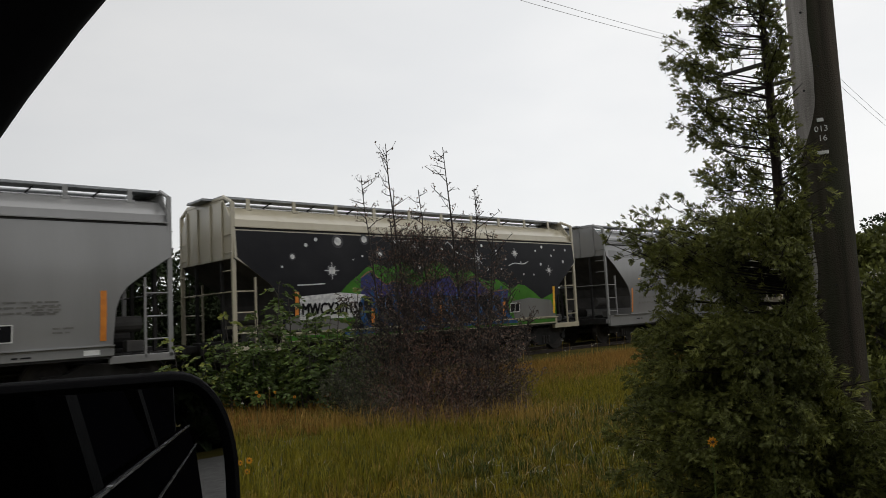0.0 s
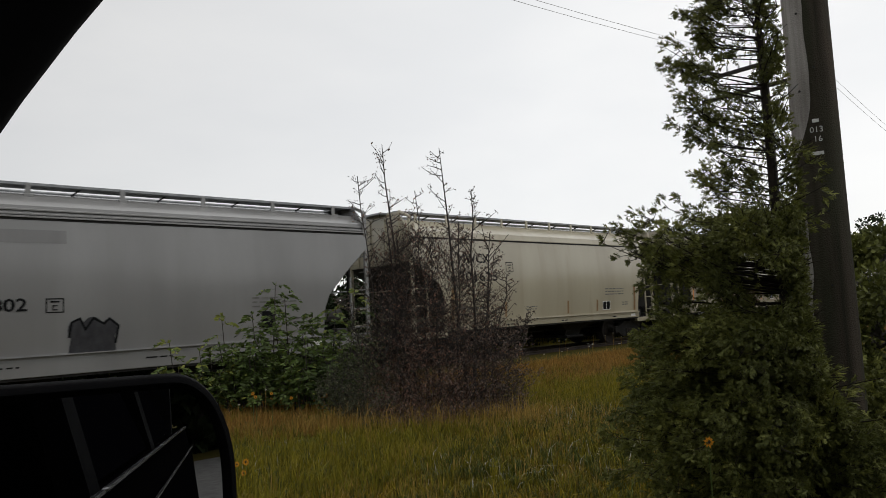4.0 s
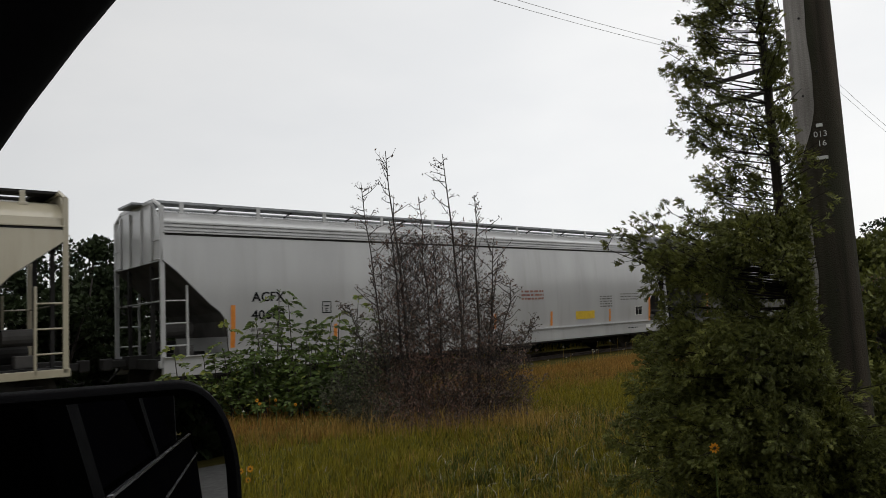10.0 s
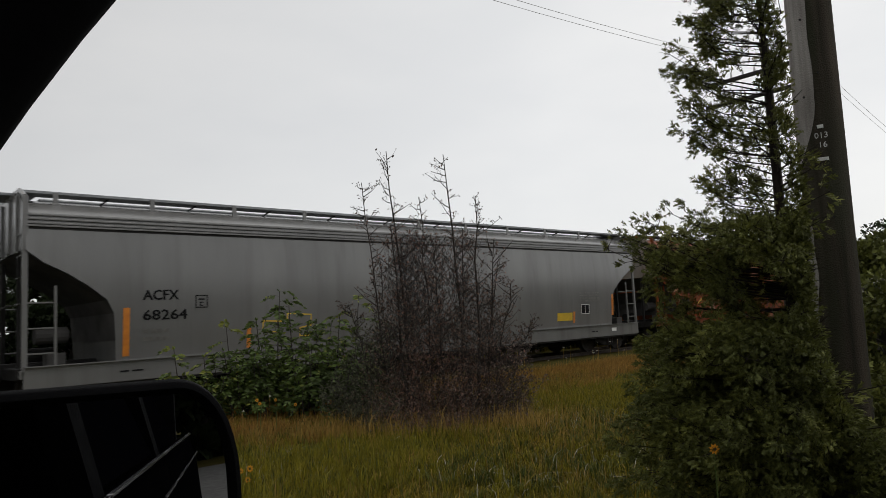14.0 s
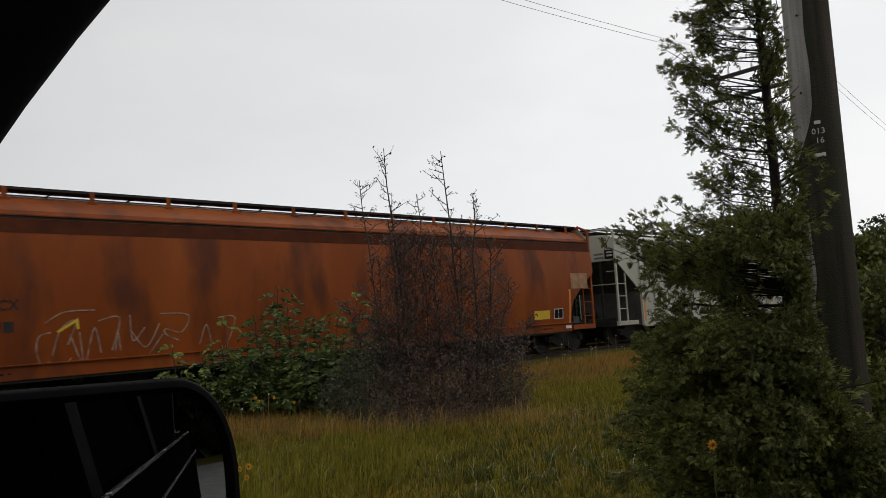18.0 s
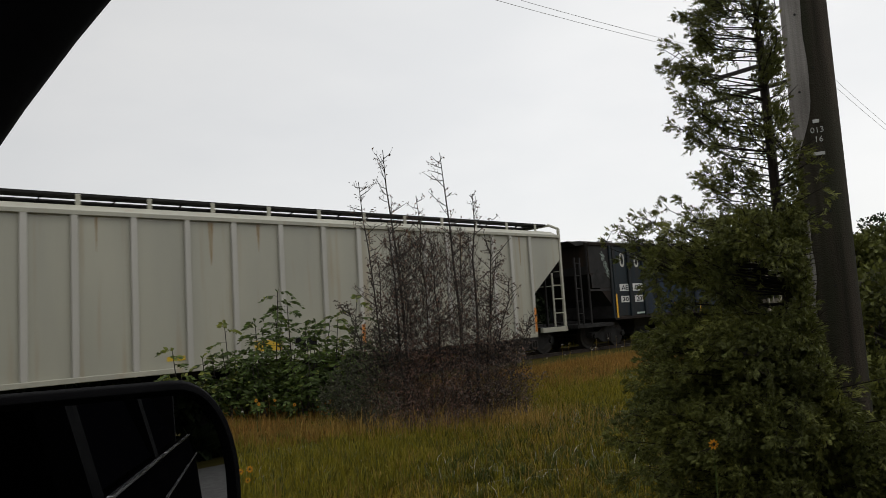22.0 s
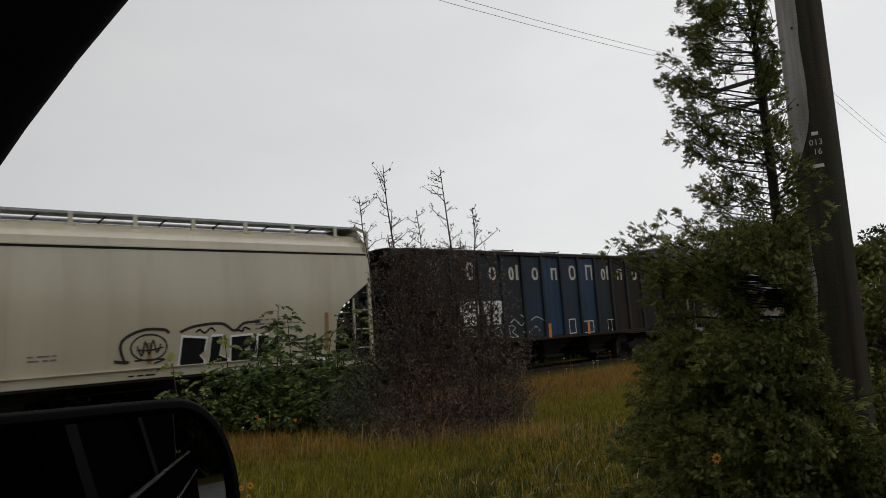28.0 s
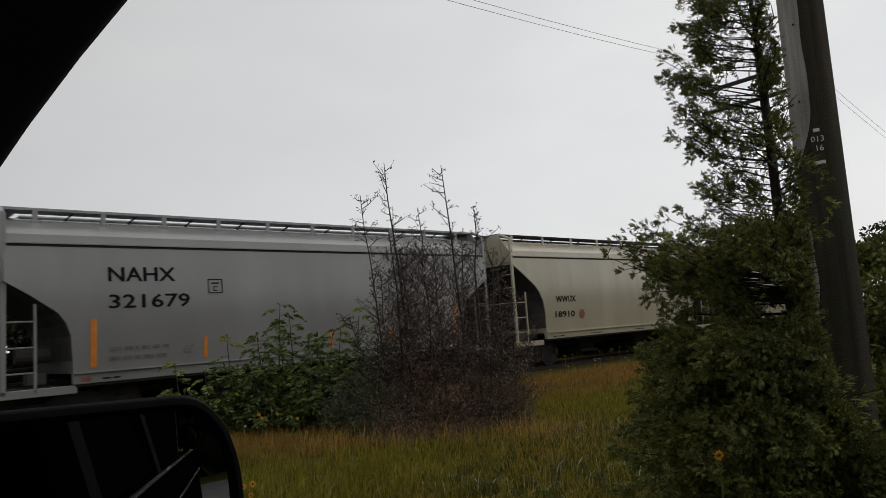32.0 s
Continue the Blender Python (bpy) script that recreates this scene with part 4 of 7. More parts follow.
red = ([[(4.78, 2.12), (4.92, 2.2), (5.2, 2.08), (5.38, 1.75), (5.3, 1.42), (5.05, 1.24), (4.98, 1.3)], [(4.86, 2.18), (4.92, 1.75), (5.02, 1.26)]],
       [[(5.62, 2.22), (5.86, 2.24), (6.15, 2.24)], [(5.66, 2.2), (5.72, 1.8), (5.84, 1.3), (6.0, 1.26), (6.2, 1.36)], [(5.72, 1.58), (5.9, 1.6), (6.08, 1.64)]],
       [[(6.3, 2.25), (6.36, 1.9), (6.52, 1.3), (6.6, 1.7), (6.76, 2.34)]],
       [[(7.22, 2.2), (7.12, 2.3), (6.98, 2.2), (6.98, 1.95), (7.2, 1.75), (7.28, 1.45), (7.12, 1.28), (6.92, 1.3), (6.82, 1.42)]],
       [[(7.44, 2.28), (7.5, 1.8), (7.62, 1.28)], [(7.42, 2.26), (7.7, 2.2), (7.86, 1.98), (7.78, 1.8), (7.56, 1.6), (7.8, 1.34), (8.05, 1.32)]],
       [[(8.5, 2.3), (8.36, 2.34), (8.08, 2.1), (8.2, 1.96), (8.5, 1.88), (8.5, 1.66), (8.3, 1.58), (8.16, 1.66), (8.26, 1.76)]])
for glyph in red:
    strokes("sprayed_letter", car_e, M_RED, glyph, 0.062, None, 0.009, "dripping red sprayed graffiti letter", soft=True)
for x, z0, z1 in ((4.9, 2.0, 2.24), (6.4, 1.5, 2.3), (5.7, 1.9, 2.24), (7.46, 2.0, 2.3)):
    strokes("heavy_spray_mark", car_e, M_RED, [[(x, z1), (x + 0.02, (z0 + z1) / 2), (x + 0.04, z0)]], 0.1, None, 0.012, soft=True)
stripes(car_e, M_ORANGE, ((1.56, 1.65, 1.45, 2.2), (4.2, 4.3, 1.3, 1.78), (8.41, 8.53, 1.31, 1.80), (11.0, 11.12, 1.4, 2.1)))
patch("orange_patch", car_e, M_ORANGE, 3.95, 4.22, 1.62, 1.78, None, 0.008)
bars(car_e, 3.4, 4.1, (1.45, 1.36, 1.27), h=0.05)
bars(car_e, 4.6, 5.1, (1.55, 1.45), M_RED, 0.04)
bars(car_e, 1.7, 2.6, (1.52, 1.38), h=0.06)
data_panel(car_e, 9.45, 9.87, 1.33, 1.61)
part("jacking_pad", boxm(2.2, 2.5, -1.5, -1.38, 0.62, 0.9, 0.02), M_LIGHT, car_e)
small_marks(car_e, 12.59, 11)

# long light grey car
LONG_CUT = ((0, 3.05), (0.3, 2.8), (0.68, 2.42), (1.0, 2.1), (1.25, 1.9), (1.40, 1.7), (1.45, 1.35))
car_f = round_hopper("long light grey covered hopper car with deep sill", 20.45, M_LIGHT, gut=3.64, sill0=0.55, sill1=0.97, cut=LONG_CUT, walk_top=4.47, lines=3, fascia=0.30, roof=0.54, bays=4, deep=True, step=1.9)
lettering(car_f, "ACFX", 2.03, 2.11, 0.23, width=0.85, bold=1.8)
lettering(car_f, "40689", 2.01, 1.69, 0.23, width=0.86, bold=1.8)
plate_mark(car_f, 3.94, 4.19, 1.79, 2.06)
bars(car_f, 2.0, 2.9, (1.42, 1.28), h=0.07)
stripes(car_f, M_ORANGE, ((1.5, 1.61, 1.08, 2.04), (4.28, 4.38, 1.06, 1.5), (10.16, 10.27, 1.08, 1.54), (12.91, 13.02, 1.05, 1.52), (16.3, 16.4, 1.05, 1.5), (18.98, 19.1, 0.98, 1.89)))
bars(car_f, 11.46, 12.57, (2.18, 2.06, 1.94), M_RED, 0.06)
bars(car_f, 9.4, 11.1, (0.84, 0.74, 0.64), flat=hw(1.0) + 0.057, h=0.03)
patch("yellow_notice", car_f, M_SIGNY, 14.3, 15.4, 1.2, 1.48, None, 0.008)
bars(car_f, 15.75, 16.5, (1.95, 1.86, 1.77, 1.68, 1.59), h=0.04)
data_panel(car_f, 18.05, 18.5, 1.22, 1.55)
small_marks(car_f, 20.45, 13, sill=(0.72, 0.84))

# long darker car
G_CUT = ((0, 3.2), (0.3, 2.96), (0.73, 2.74), (1.1, 2.5), (1.45, 2.22), (1.58, 1.95), (1.62, 1.4))
car_g = round_hopper("long weathered grey covered hopper car with deep sill", 20.72, M_DIRTY, gut=3.64, sill0=0.55, sill1=0.97, cut=G_CUT, walk_top=4.47, lines=3, fascia=0.30, roof=0.54, bays=4, deep=True, step=1.9)
lettering(car_g, "ACFX", 2.16, 2.19, 0.22, width=0.75, bold=1.8)
lettering(car_g, "68264", 2.16, 1.77, 0.22, width=0.93, bold=1.8)
plate_mark(car_g, 3.29, 3.55, 2.01, 2.27)
bars(car_g, 2.16, 2.7, (1.5, 1.34), h=0.08)
stripes(car_g, M_ORANGE, ((1.76, 1.89, 1.05, 2.04), (4.5, 4.6, 1.05, 1.5), (16.75, 16.85, 1.1, 1.5), (19.05, 19.17, 1.31, 2.07)))
strokes("outlined_tag", car_g, M_SIGNY, [[(4.91, 1.4), (4.91, 1.65), (5.55, 1.62), (5.55, 1.8), (6.21, 1.76), (6.21, 1.5), (5.9, 1.45), (5.9, 1.25), (6.25, 1.25)], [(4.91, 1.4), (5.3, 1.38), (5.35, 1.15)]], 0.03)
bars(car_g, 17.14, 18.31, (2.12, 2.03, 1.94, 1.85), h=0.045)
data_panel(car_g, 17.21, 17.67, 1.41, 1.73)
patch("yellow_notice", car_g, M_SIGNY, 15.87, 16.7, 1.2, 1.47, None, 0.008)
small_marks(car_g, 20.72, 17, sill=(0.72, 0.84))

# long rust-brown car
H_CUT = ((0, 2.75), (0.3, 2.55), (0.64, 2.3), (0.95, 2.05), (1.25, 1.75), (1.35, 1.5), (1.4, 1.2))
car_h = round_hopper("long rusty brown covered hopper car with faded paint", 20.6, M_RUST, gut=3.82, sill0=0.72, sill1=1.0, cut=H_CUT, walk_top=4.5, bays=4, step=1.6, walk_mat=M_SOOT, roof=0.42, fascia=0.14, panel_mat=M_ENDP)
# the shadowed zone below the eave, coloured in as a brown band
part("eave_band", on_side(poly([(0.05, 3.50), (20.55, 3.50), (20.55, 3.78), (0.05, 3.78)]), None, 0.004), M_HBAND, car_h, "dark band painted for the shade under the eave")
patch("repaint_patch", car_h, M_PATCH, 0.64, 1.4, 2.1, 2.83, None, 0.008, "tan repainted square patch")
patch("repaint_patch", car_h, M_PATCH, 19.25, 20.2, 2.18, 2.72, None, 0.008, "tan repainted square patch")
lettering(car_h, "UTCX", 1.72, 2.03, 0.21, M_SOOT, width=0.68)
bars(car_h, 1.72, 2.4, (1.62,), M_SOOT, 0.2)
white = [[(3.4, 1.3), (3.6, 1.75), (4.0, 1.9), (3.8, 1.4)], [(3.85, 1.6), (4.2, 1.1), (4.1, 1.7)], [(4.3, 1.15), (4.5, 1.75), (4.7, 1.2)], [(4.6, 1.85), (5.2, 1.98), (5.0, 1.3)], [(5.1, 1.3), (5.15, 1.7), (5.25, 1.3)], [(5.5, 1.95), (5.6, 1.4), (5.95, 1.75)], [(5.55, 1.6), (6.0, 1.35), (6.4, 1.75)], [(6.1, 1.2), (6.5, 1.5)], [(6.4, 1.95), (7.3, 1.9), (7.1, 1.6), (6.6, 1.62), (6.6, 1.5), (7.0, 1.45)], [(3.3, 1.2), (3.6, 1.0), (3.9, 1.15)], [(3.35, 1.75), (3.05, 1.6), (3.0, 1.3), (3.15, 1.05)], [(3.2, 1.9), (3.7, 2.05), (4.5, 2.1)], [(7.7, 1.3), (7.9, 1.75), (8.1, 1.3)], [(8.3, 1.8), (8.9, 1.85), (8.6, 1.2)], [(4.0, 0.95), (4.4, 1.12), (4.8, 0.95)]]
white = [[(2.7 + (x - 3.0) * 0.68, z - 0.12 + 0.05 * math.sin(x * 7)) for x, z in l] for l in white]
for line in white:
    strokes("sprayed_outline", car_h, M_FADED, [line], 0.026, None, 0.009, "thin pale sprayed graffiti outline", soft=True)
strokes("sprayed_yellow", car_h, M_SIGNY, [[(3.05, 1.58), (3.4, 1.80), (3.42, 1.62)]], 0.05, None, 0.011)
strokes("sprayed_dark", car_h, M_SOOT, [[(9.9, 1.3), (10.3, 1.6), (10.8, 1.4), (10.4, 1.1), (10.0, 1.0)], [(10.2, 1.7), (10.9, 1.2)], [(10.9, 1.5), (11.4, 1.2)]], 0.06)
patch("yellow_notice", car_h, M_SIGNY, 17.25, 18.04, 1.18, 1.47, None, 0.008)
bars(car_h, 17.33, 17.98, (1.38, 1.3, 1.22), M_SOOT, 0.035)
data_panel(car_h, 18.28, 18.74, 1.18, 1.5)
stripes(car_h, M_ORANGE, ((19.1, 19.2, 1.0, 2.16), (12.5, 12.6, 1.1, 1.5)))
stripes(car_h, M_PATCH, ((1.5, 1.6, 1.1, 2.0),))
small_marks(car_h, 20.6, 19, sill=(0.82, 0.92), side=False)


# ---- ribbed cars ----
def ribbed_hopper(label, L, m, top, sill, cut_z, cut_x, wide, ribs, rib_m, ridge=0.10):
    """Flat-sided hopper car with outside ribs and sloped ends."""
    car = tagged(empty("ribbed_hopper_car"), label, "freight car", "cars of the freight train")
    cols = [(0.0, cut_z), (cut_x, cut_z - 1.2), (cut_x + 0.01, sill), (L - cut_x - 0.01, sill), (L - cut_x, cut_z - 1.2), (L, cut_z)]
    rings = [[(x, -wide, zb), (x, -wide, top), (x, -wide + 0.35, top + ridge), (x, 0, top + ridge + 0.06), (x, wide - 0.35, top + ridge), (x, wide, top), (x, wide, zb)] for x, zb in cols]
    body = part("body", skin(rings), m, car, "flat steel side sheets and roof")
    for q in (-1, 1):
        for x in ribs:
            zb = sill if cut_x < x < L - cut_x else cut_z
            y0, y1 = sorted((q * wide, q * (wide + 0.07)))
            part("side_rib", boxm(x - 0.065, x + 0.065, y0, y1, zb, top - 0.02, 0.015), rib_m, body)
        y0, y1 = sorted((q * wide, q * (wide + 0.075)))
        part("top_chord", boxm(0, L, y0, y1, top - 0.09, top + 0.01, 0.012), m, body)
        part("bottom_chord", boxm(cut_x + 0.03, L - cut_x - 0.03, y0, y1, sill - 0.06, sill + 0.05, 0.012), m, body)
    return car


I_W = 1.45
i_ribs = [1.64, 2.58, 3.43, 4.42, 5.40, 6.30, 7.45, 8.60, 9.70, 10.92, 12.14, 13.24, 14.39, 15.54, 16.44, 17.42, 18.41, 19.26, 20.2]
car_i = ribbed_hopper("long pale grey ribbed covered hopper car", 21.84, M_RIB, 4.06, 0.70, 3.25, 1.55, I_W, i_ribs, M_RIBW, ridge=0.18)
# sheets over the end slopes carry their shade as a dark colour
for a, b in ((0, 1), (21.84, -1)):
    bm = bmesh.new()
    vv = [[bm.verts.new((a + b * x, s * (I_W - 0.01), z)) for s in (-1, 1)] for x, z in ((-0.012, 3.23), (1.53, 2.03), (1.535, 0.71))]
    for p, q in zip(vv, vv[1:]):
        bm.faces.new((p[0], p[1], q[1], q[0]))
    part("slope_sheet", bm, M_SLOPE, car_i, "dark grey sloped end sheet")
ends(car_i, 21.84, M_RIB, 4.53, I_W + 0.03, 0.92, 0.55, 2.75, (2.33, 1.86, 1.38))
roofwalk(car_i, 21.84, M_RIB, 4.53, 4.18, 1.5, walk_mat=M_UNDER)
gear(car_i, 21.84, 4, M_RIB, 0.82)
for txt, x, z, w in (("PL", 1.86, 1.58, 0.42), ("CX", 2.62, 1.58, 0.5), ("46", 1.86, 1.12, 0.44), ("663", 2.62, 1.10, 0.56)):
    lettering(car_i, txt, x, z, 0.21, M_DIRTY, width=w, flat=I_W)
stripes(car_i, M_ORANGE, ((1.62, 1.73, 0.86, 1.78), (4.37, 4.47, 0.9, 1.36), (13.19, 13.29, 0.9, 1.42), (20.15, 20.25, 0.82, 1.6)), flat=I_W + 0.072)
patch("yellow_notice", car_i, M_SIGNY, 10.15, 10.85, 0.95, 1.2, I_W, 0.006)
patch("yellow_notice", car_i, M_SIGNY, 8.1, 8.5, 0.9, 1.0, I_W, 0.006)
data_panel(car_i, 11.2, 11.85, 0.98, 1.22, flat=I_W)
strokes("small_square", car_i, M_DIRTY, frame_lines(19.67, 19.85, 1.17, 1.39), 0.02, I_W)
rnd = random.Random(9)
M_RUN = mat("thin_rust_run", (0.27, 0.19, 0.10), (0.34, 0.29, 0.20), 0.7, scale=5, stretch=(3, 3, 0.4), grain=0.3, bump=0, spec=0.2)
for x in (2.0, 4.8, 6.7, 9.1, 10.3, 13.6, 15.0, 17.0, 19.7):
    w, z = rnd.uniform(0.05, 0.13), rnd.uniform(2.9, 3.5)
    part("rust_run", on_side(poly([(x, 3.95), (x + w, 3.95), (x + w * 0.7, z + 0.25), (x + w * 0.45, z), (x + w * 0.25, z + 0.3)]), I_W, 0.004), M_RUN, car_i)
part("end_number_board", boxm(-0.02, -0.004, -1.42, -1.0, 3.3, 3.7), M_BLACK, car_i, "black number board on the end")
for z in (3.52, 3.4):
    part("number_bar", boxm(-0.026, -0.021, -1.34, -1.08, z, z + 0.07), M_CREAM, car_i)


def letter_block(car, x, z, w, h, kind, flat, m):
    """A plain painted shape in place of one letter of the owner's name."""
    bm = bmesh.new()
    if kind == "ring":
        n = 20
        rim = [[(x + w / 2 + (w / 2 - d) * math.copysign(abs(math.cos(t)) ** 0.75, math.cos(t)), z + h / 2 + (h / 2 - d) * math.copysign(abs(math.sin(t)) ** 0.75, math.sin(t))) for t in [2 * math.pi * i / n for i in range(n)]] for d in (0.0, 0.085)]
        for i in range(n):
            j = (i + 1) % n
            poly([rim[0][i], rim[0][j], rim[1][j], rim[1][i]], bm)
        bmesh.ops.remove_doubles(bm, verts=bm.verts[:], dist=0.0005)
    elif kind == "two":
        e = 0.085
        poly([(x, z), (x + e, z), (x + e, z + h - e), (x, z + h)], bm)
        poly([(x, z + h), (x + e, z + h - e), (x + w - e, z + h - e), (x + w, z + h)], bm)
        poly([(x + w - e, z), (x + w, z), (x + w, z + h), (x + w - e, z + h - e)], bm)
        bmesh.ops.remove_doubles(bm, verts=bm.verts[:], dist=0.0005)
    else:
        poly([(x, z), (x + w, z), (x + w, z + h), (x, z + h)], bm)
    part("name_shape", on_side(bm, flat, 0.010, cuts=False), m, car)


def blue_hopper(label, L, digits, marks, tint, panels):
    wide = 1.45
    ribs = [1.32] + [1.5 + 1.005 * i for i in range(12)]
    car = ribbed_hopper(label, L, M_UMBER, 3.86, 1.04, 2.72, 1.3, wide, ribs, tint)
    # open ends: roof canopy, dark slope sheets and end frames
    for a, b in ((0, 1), (L, -1)):
        bm = bmesh.new()
        vv = [[bm.verts.new((a + b * x, s * (wide - 0.01), z)) for s in (-1, 1)] for x, z in ((-0.02, 3.0), (0.0, 2.70), (1.29, 1.52), (1.295, 1.05))]
        for p, q in zip(vv, vv[1:]):
            bm.faces.new((p[0], p[1], q[1], q[0]))
        part("slope_sheet", bm, M_UNDER, car, "black sloped end sheet")
        part("end_canopy", skin([[(a + b * 0.05, y, 3.80), (a + b * 0.05, y, 3.90), (a - b * 0.95, y, 3.90), (a - b * 0.45, y, 3.74)] for y in (-1.3, 1.3)]), M_SOOT, car, "black roof overhang at the car's end")
        for y in (-1.42, 1.35):
            for dx in (0.0, 0.48, 0.78):
                part("end_stanchion", boxm(a - b * dx - 0.03, a - b * dx + 0.03, y, y + 0.06, 0.85, 3.80 if dx < 0.1 else 3.3, 0.006), M_SOOT, car)
            for z in (1.3, 1.75, 2.2, 2.65, 3.1):
                part("rung", tubem((a - b * 0.48, y + 0.03, z), (a - b * 0.78, y + 0.03, z), 0.016, n=5), M_SOOT, car)
        part("end_floor", boxm(min(a - b * 0.85, a + b * 1.4), max(a - b * 0.85, a + b * 1.4), -1.4, 1.4, 0.78, 0.92, 0.01), M_UNDER, car)
        part("end_rail", boxm(min(a - b * 0.05, a + b * 1.3), max(a - b * 0.05, a + b * 1.3), -1.47, -1.41, 2.08, 2.16, 0.005), M_SOOT, car)
        patch("dark_end_panel", car, M_SOOT, min(a + b * 0.05, a + b * 1.25), max(a + b * 0.05, a + b * 1.25), 2.75, 3.74, wide, 0.004)
        # flat black shape on the side, drawn for the slope's shadow
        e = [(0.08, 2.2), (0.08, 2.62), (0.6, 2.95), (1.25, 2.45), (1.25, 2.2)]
        part("slope_shade_patch", on_side(poly([(a + b * x, z) for x, z in e]), wide, 0.008), M_UNDER, car, "flat black patch painted for the shaded slope at the end bay")
    for i, m in enumerate(panels):
        x0, x1 = ribs[1 + i] + 0.06, ribs[2 + i] - 0.06
        part("side_panel", boxm(x0, x1, -wide - 0.004, -wide + 0.004, 1.12, 3.75, 0.002), m, car)
    gear(car, L, 3, M_BLUE, 1.0)
    for i in range(5):
        x = 1.7 + i * (L - 3.4) / 4
        hat = part("roof_hatch", boxm(x - 0.42, x + 0.42, -1.0, 0.9, 3.93, 3.985, 0.02), M_SOOT, car)
        part("hatch_bar", tubem((x - 0.45, -1.02, 4.00), (x + 0.55, -1.02, 4.00), 0.016, n=5), M_SOOT, hat)
        part("hatch_handle", tubem((x + 0.52, -1.02, 3.96), (x + 0.56, -1.02, 4.06), 0.013, n=5), M_SOOT, hat)
    for x, w, h, kind in ((1.98, 0.32, 0.55, "ring"), (2.96, 0.32, 0.42, "ring"), (3.88, 0.24, 0.42, "ring"), (4.22, 0.12, 0.5, "bar"), (5.02, 0.32, 0.42, "ring"), (6.02, 0.32, 0.42, "two"), (7.02, 0.38, 0.52, "ring"), (8.0, 0.40, 0.55, "two"), (8.95, 0.26, 0.42, "ring"), (9.3, 0.10, 0.52, "bar"), (9.98, 0.32, 0.42, "two"), (10.98, 0.34, 0.42, "ring")):
        letter_block(car, x, 2.97, w, h, kind, wide, M_CREAM)
    for txt, x0, x1, z0, z1 in marks:
        patch("white_plate", car, M_WHITE, x0, x1, z0, z1, wide, 0.010, "white painted rectangle behind black characters")
        h = (z1 - z0) * 0.68
        lettering(car, txt, x0 + (x1 - x0) * 0.18, z0 + (z1 - z0) * 0.16, h, None, (x1 - x0) * 0.64, wide, 0.015, bold=2.2)
    stripes(car, M_YELLOW if digits else M_ORANGE, ((1.44, 1.54, 1.06, 1.95), (5.58, 5.72, 1.04, 1.5), (7.75, 7.88, 1.04, 1.5)) + (((11.82, 11.94, 1.15, 1.98),) if digits else ()), flat=wide + 0.072)
    return car


car_j = blue_hopper("weathered blue ribbed hopper car with sooty ends", 13.36, True, (("AE", 1.85, 2.52, 2.05, 2.32), ("QX", 2.74, 3.52, 2.04, 2.33), ("30", 1.89, 2.48, 1.62, 1.86), ("20", 2.83, 3.41, 1.61, 1.87)), M_SLATE,
                    (M_SLATE, M_SLATE, M_BLUE, M_BLUE, M_BRIGHTB, M_SLATE, M_BLUE, M_SLATE, M_SLATE, M_UMBER, M_UMBER))
strokes("pale_scribble", car_j, M_CHALK, [[(0.82 + 0.011 * i + 0.13 * math.sin(i * 1.7), 3.5 - 0.024 * i + 0.06 * math.cos(i * 2.3)) for i in range(38)]], 0.018, 1.45, 0.012)
for x, z, rx, rz in ((9.68, 1.66, 0.24, 0.40), (10.22, 1.70, 0.24, 0.42), (10.78, 1.62, 0.22, 0.38), (9.95, 1.22, 0.36, 0.17), (10.6, 1.2, 0.34, 0.18)):
    part("bubble_rim", on_side(disc(bmesh.new(), x, z, rx, 22, rz / rx), 1.45, 0.010, cuts=False), M_CHALK, car_j, "black bubble letter with a pale rim")
    part("bubble_core", on_side(disc(bmesh.new(), x, z, rx - 0.045, 22, (rz - 0.045) / (rx - 0.045)), 1.45, 0.014, cuts=False), M_BLACK, car_j)
strokes("bubble_line", car_j, M_CHALK, [[(9.62, 1.5), (9.68, 1.8), (9.74, 1.5)], [(10.16, 1.5), (10.24, 1.85), (10.3, 1.55)], [(10.72, 1.45), (10.78, 1.75)]], 0.03, 1.45, 0.018, soft=True)
strokes("white_square", car_j, M_WHITE, [[(7.75, 1.2), (7.75, 1.36), (8.35, 1.36)]], 0.03, 1.45, 0.012)
patch("small_plate", car_j, M_CHALK, 2.9, 3.5, 1.15, 1.22, 1.45, 0.010)

car_k = series_car("beige round-sided covered hopper car with black and white graffiti", 13.02, "301592", 2.0, stripe=M_TANS)
ring = [(7.2 + 0.37 * math.cos(i * 0.45), 1.56 + 0.27 * math.sin(i * 0.45)) for i in range(15)]
strokes("round_tag", car_k, M_SOOT, [ring, [(6.95, 1.6), (7.05, 1.4), (7.12, 1.68), (7.2, 1.42), (7.28, 1.7), (7.36, 1.45), (7.44, 1.62)], [(6.9, 1.3), (7.5, 1.3), (7.3, 1.22)], [(6.95, 1.52), (7.2, 1.5), (7.5, 1.55)]], 0.035, None, 0.009, soft=True)
strokes("soft_black_edge", car_k, M_SOOT, [[(6.72, 1.25), (6.62, 1.6), (6.75, 1.8), (7.1, 1.93), (7.5, 1.92), (7.62, 1.84)], [(7.85, 1.84), (8.2, 1.96), (8.8, 1.99), (9.1, 1.82), (9.35, 1.98), (9.75, 2.0)], [(6.5, 1.32), (6.65, 1.29), (6.8, 1.28)]], 0.06, None, 0.009, soft=True)
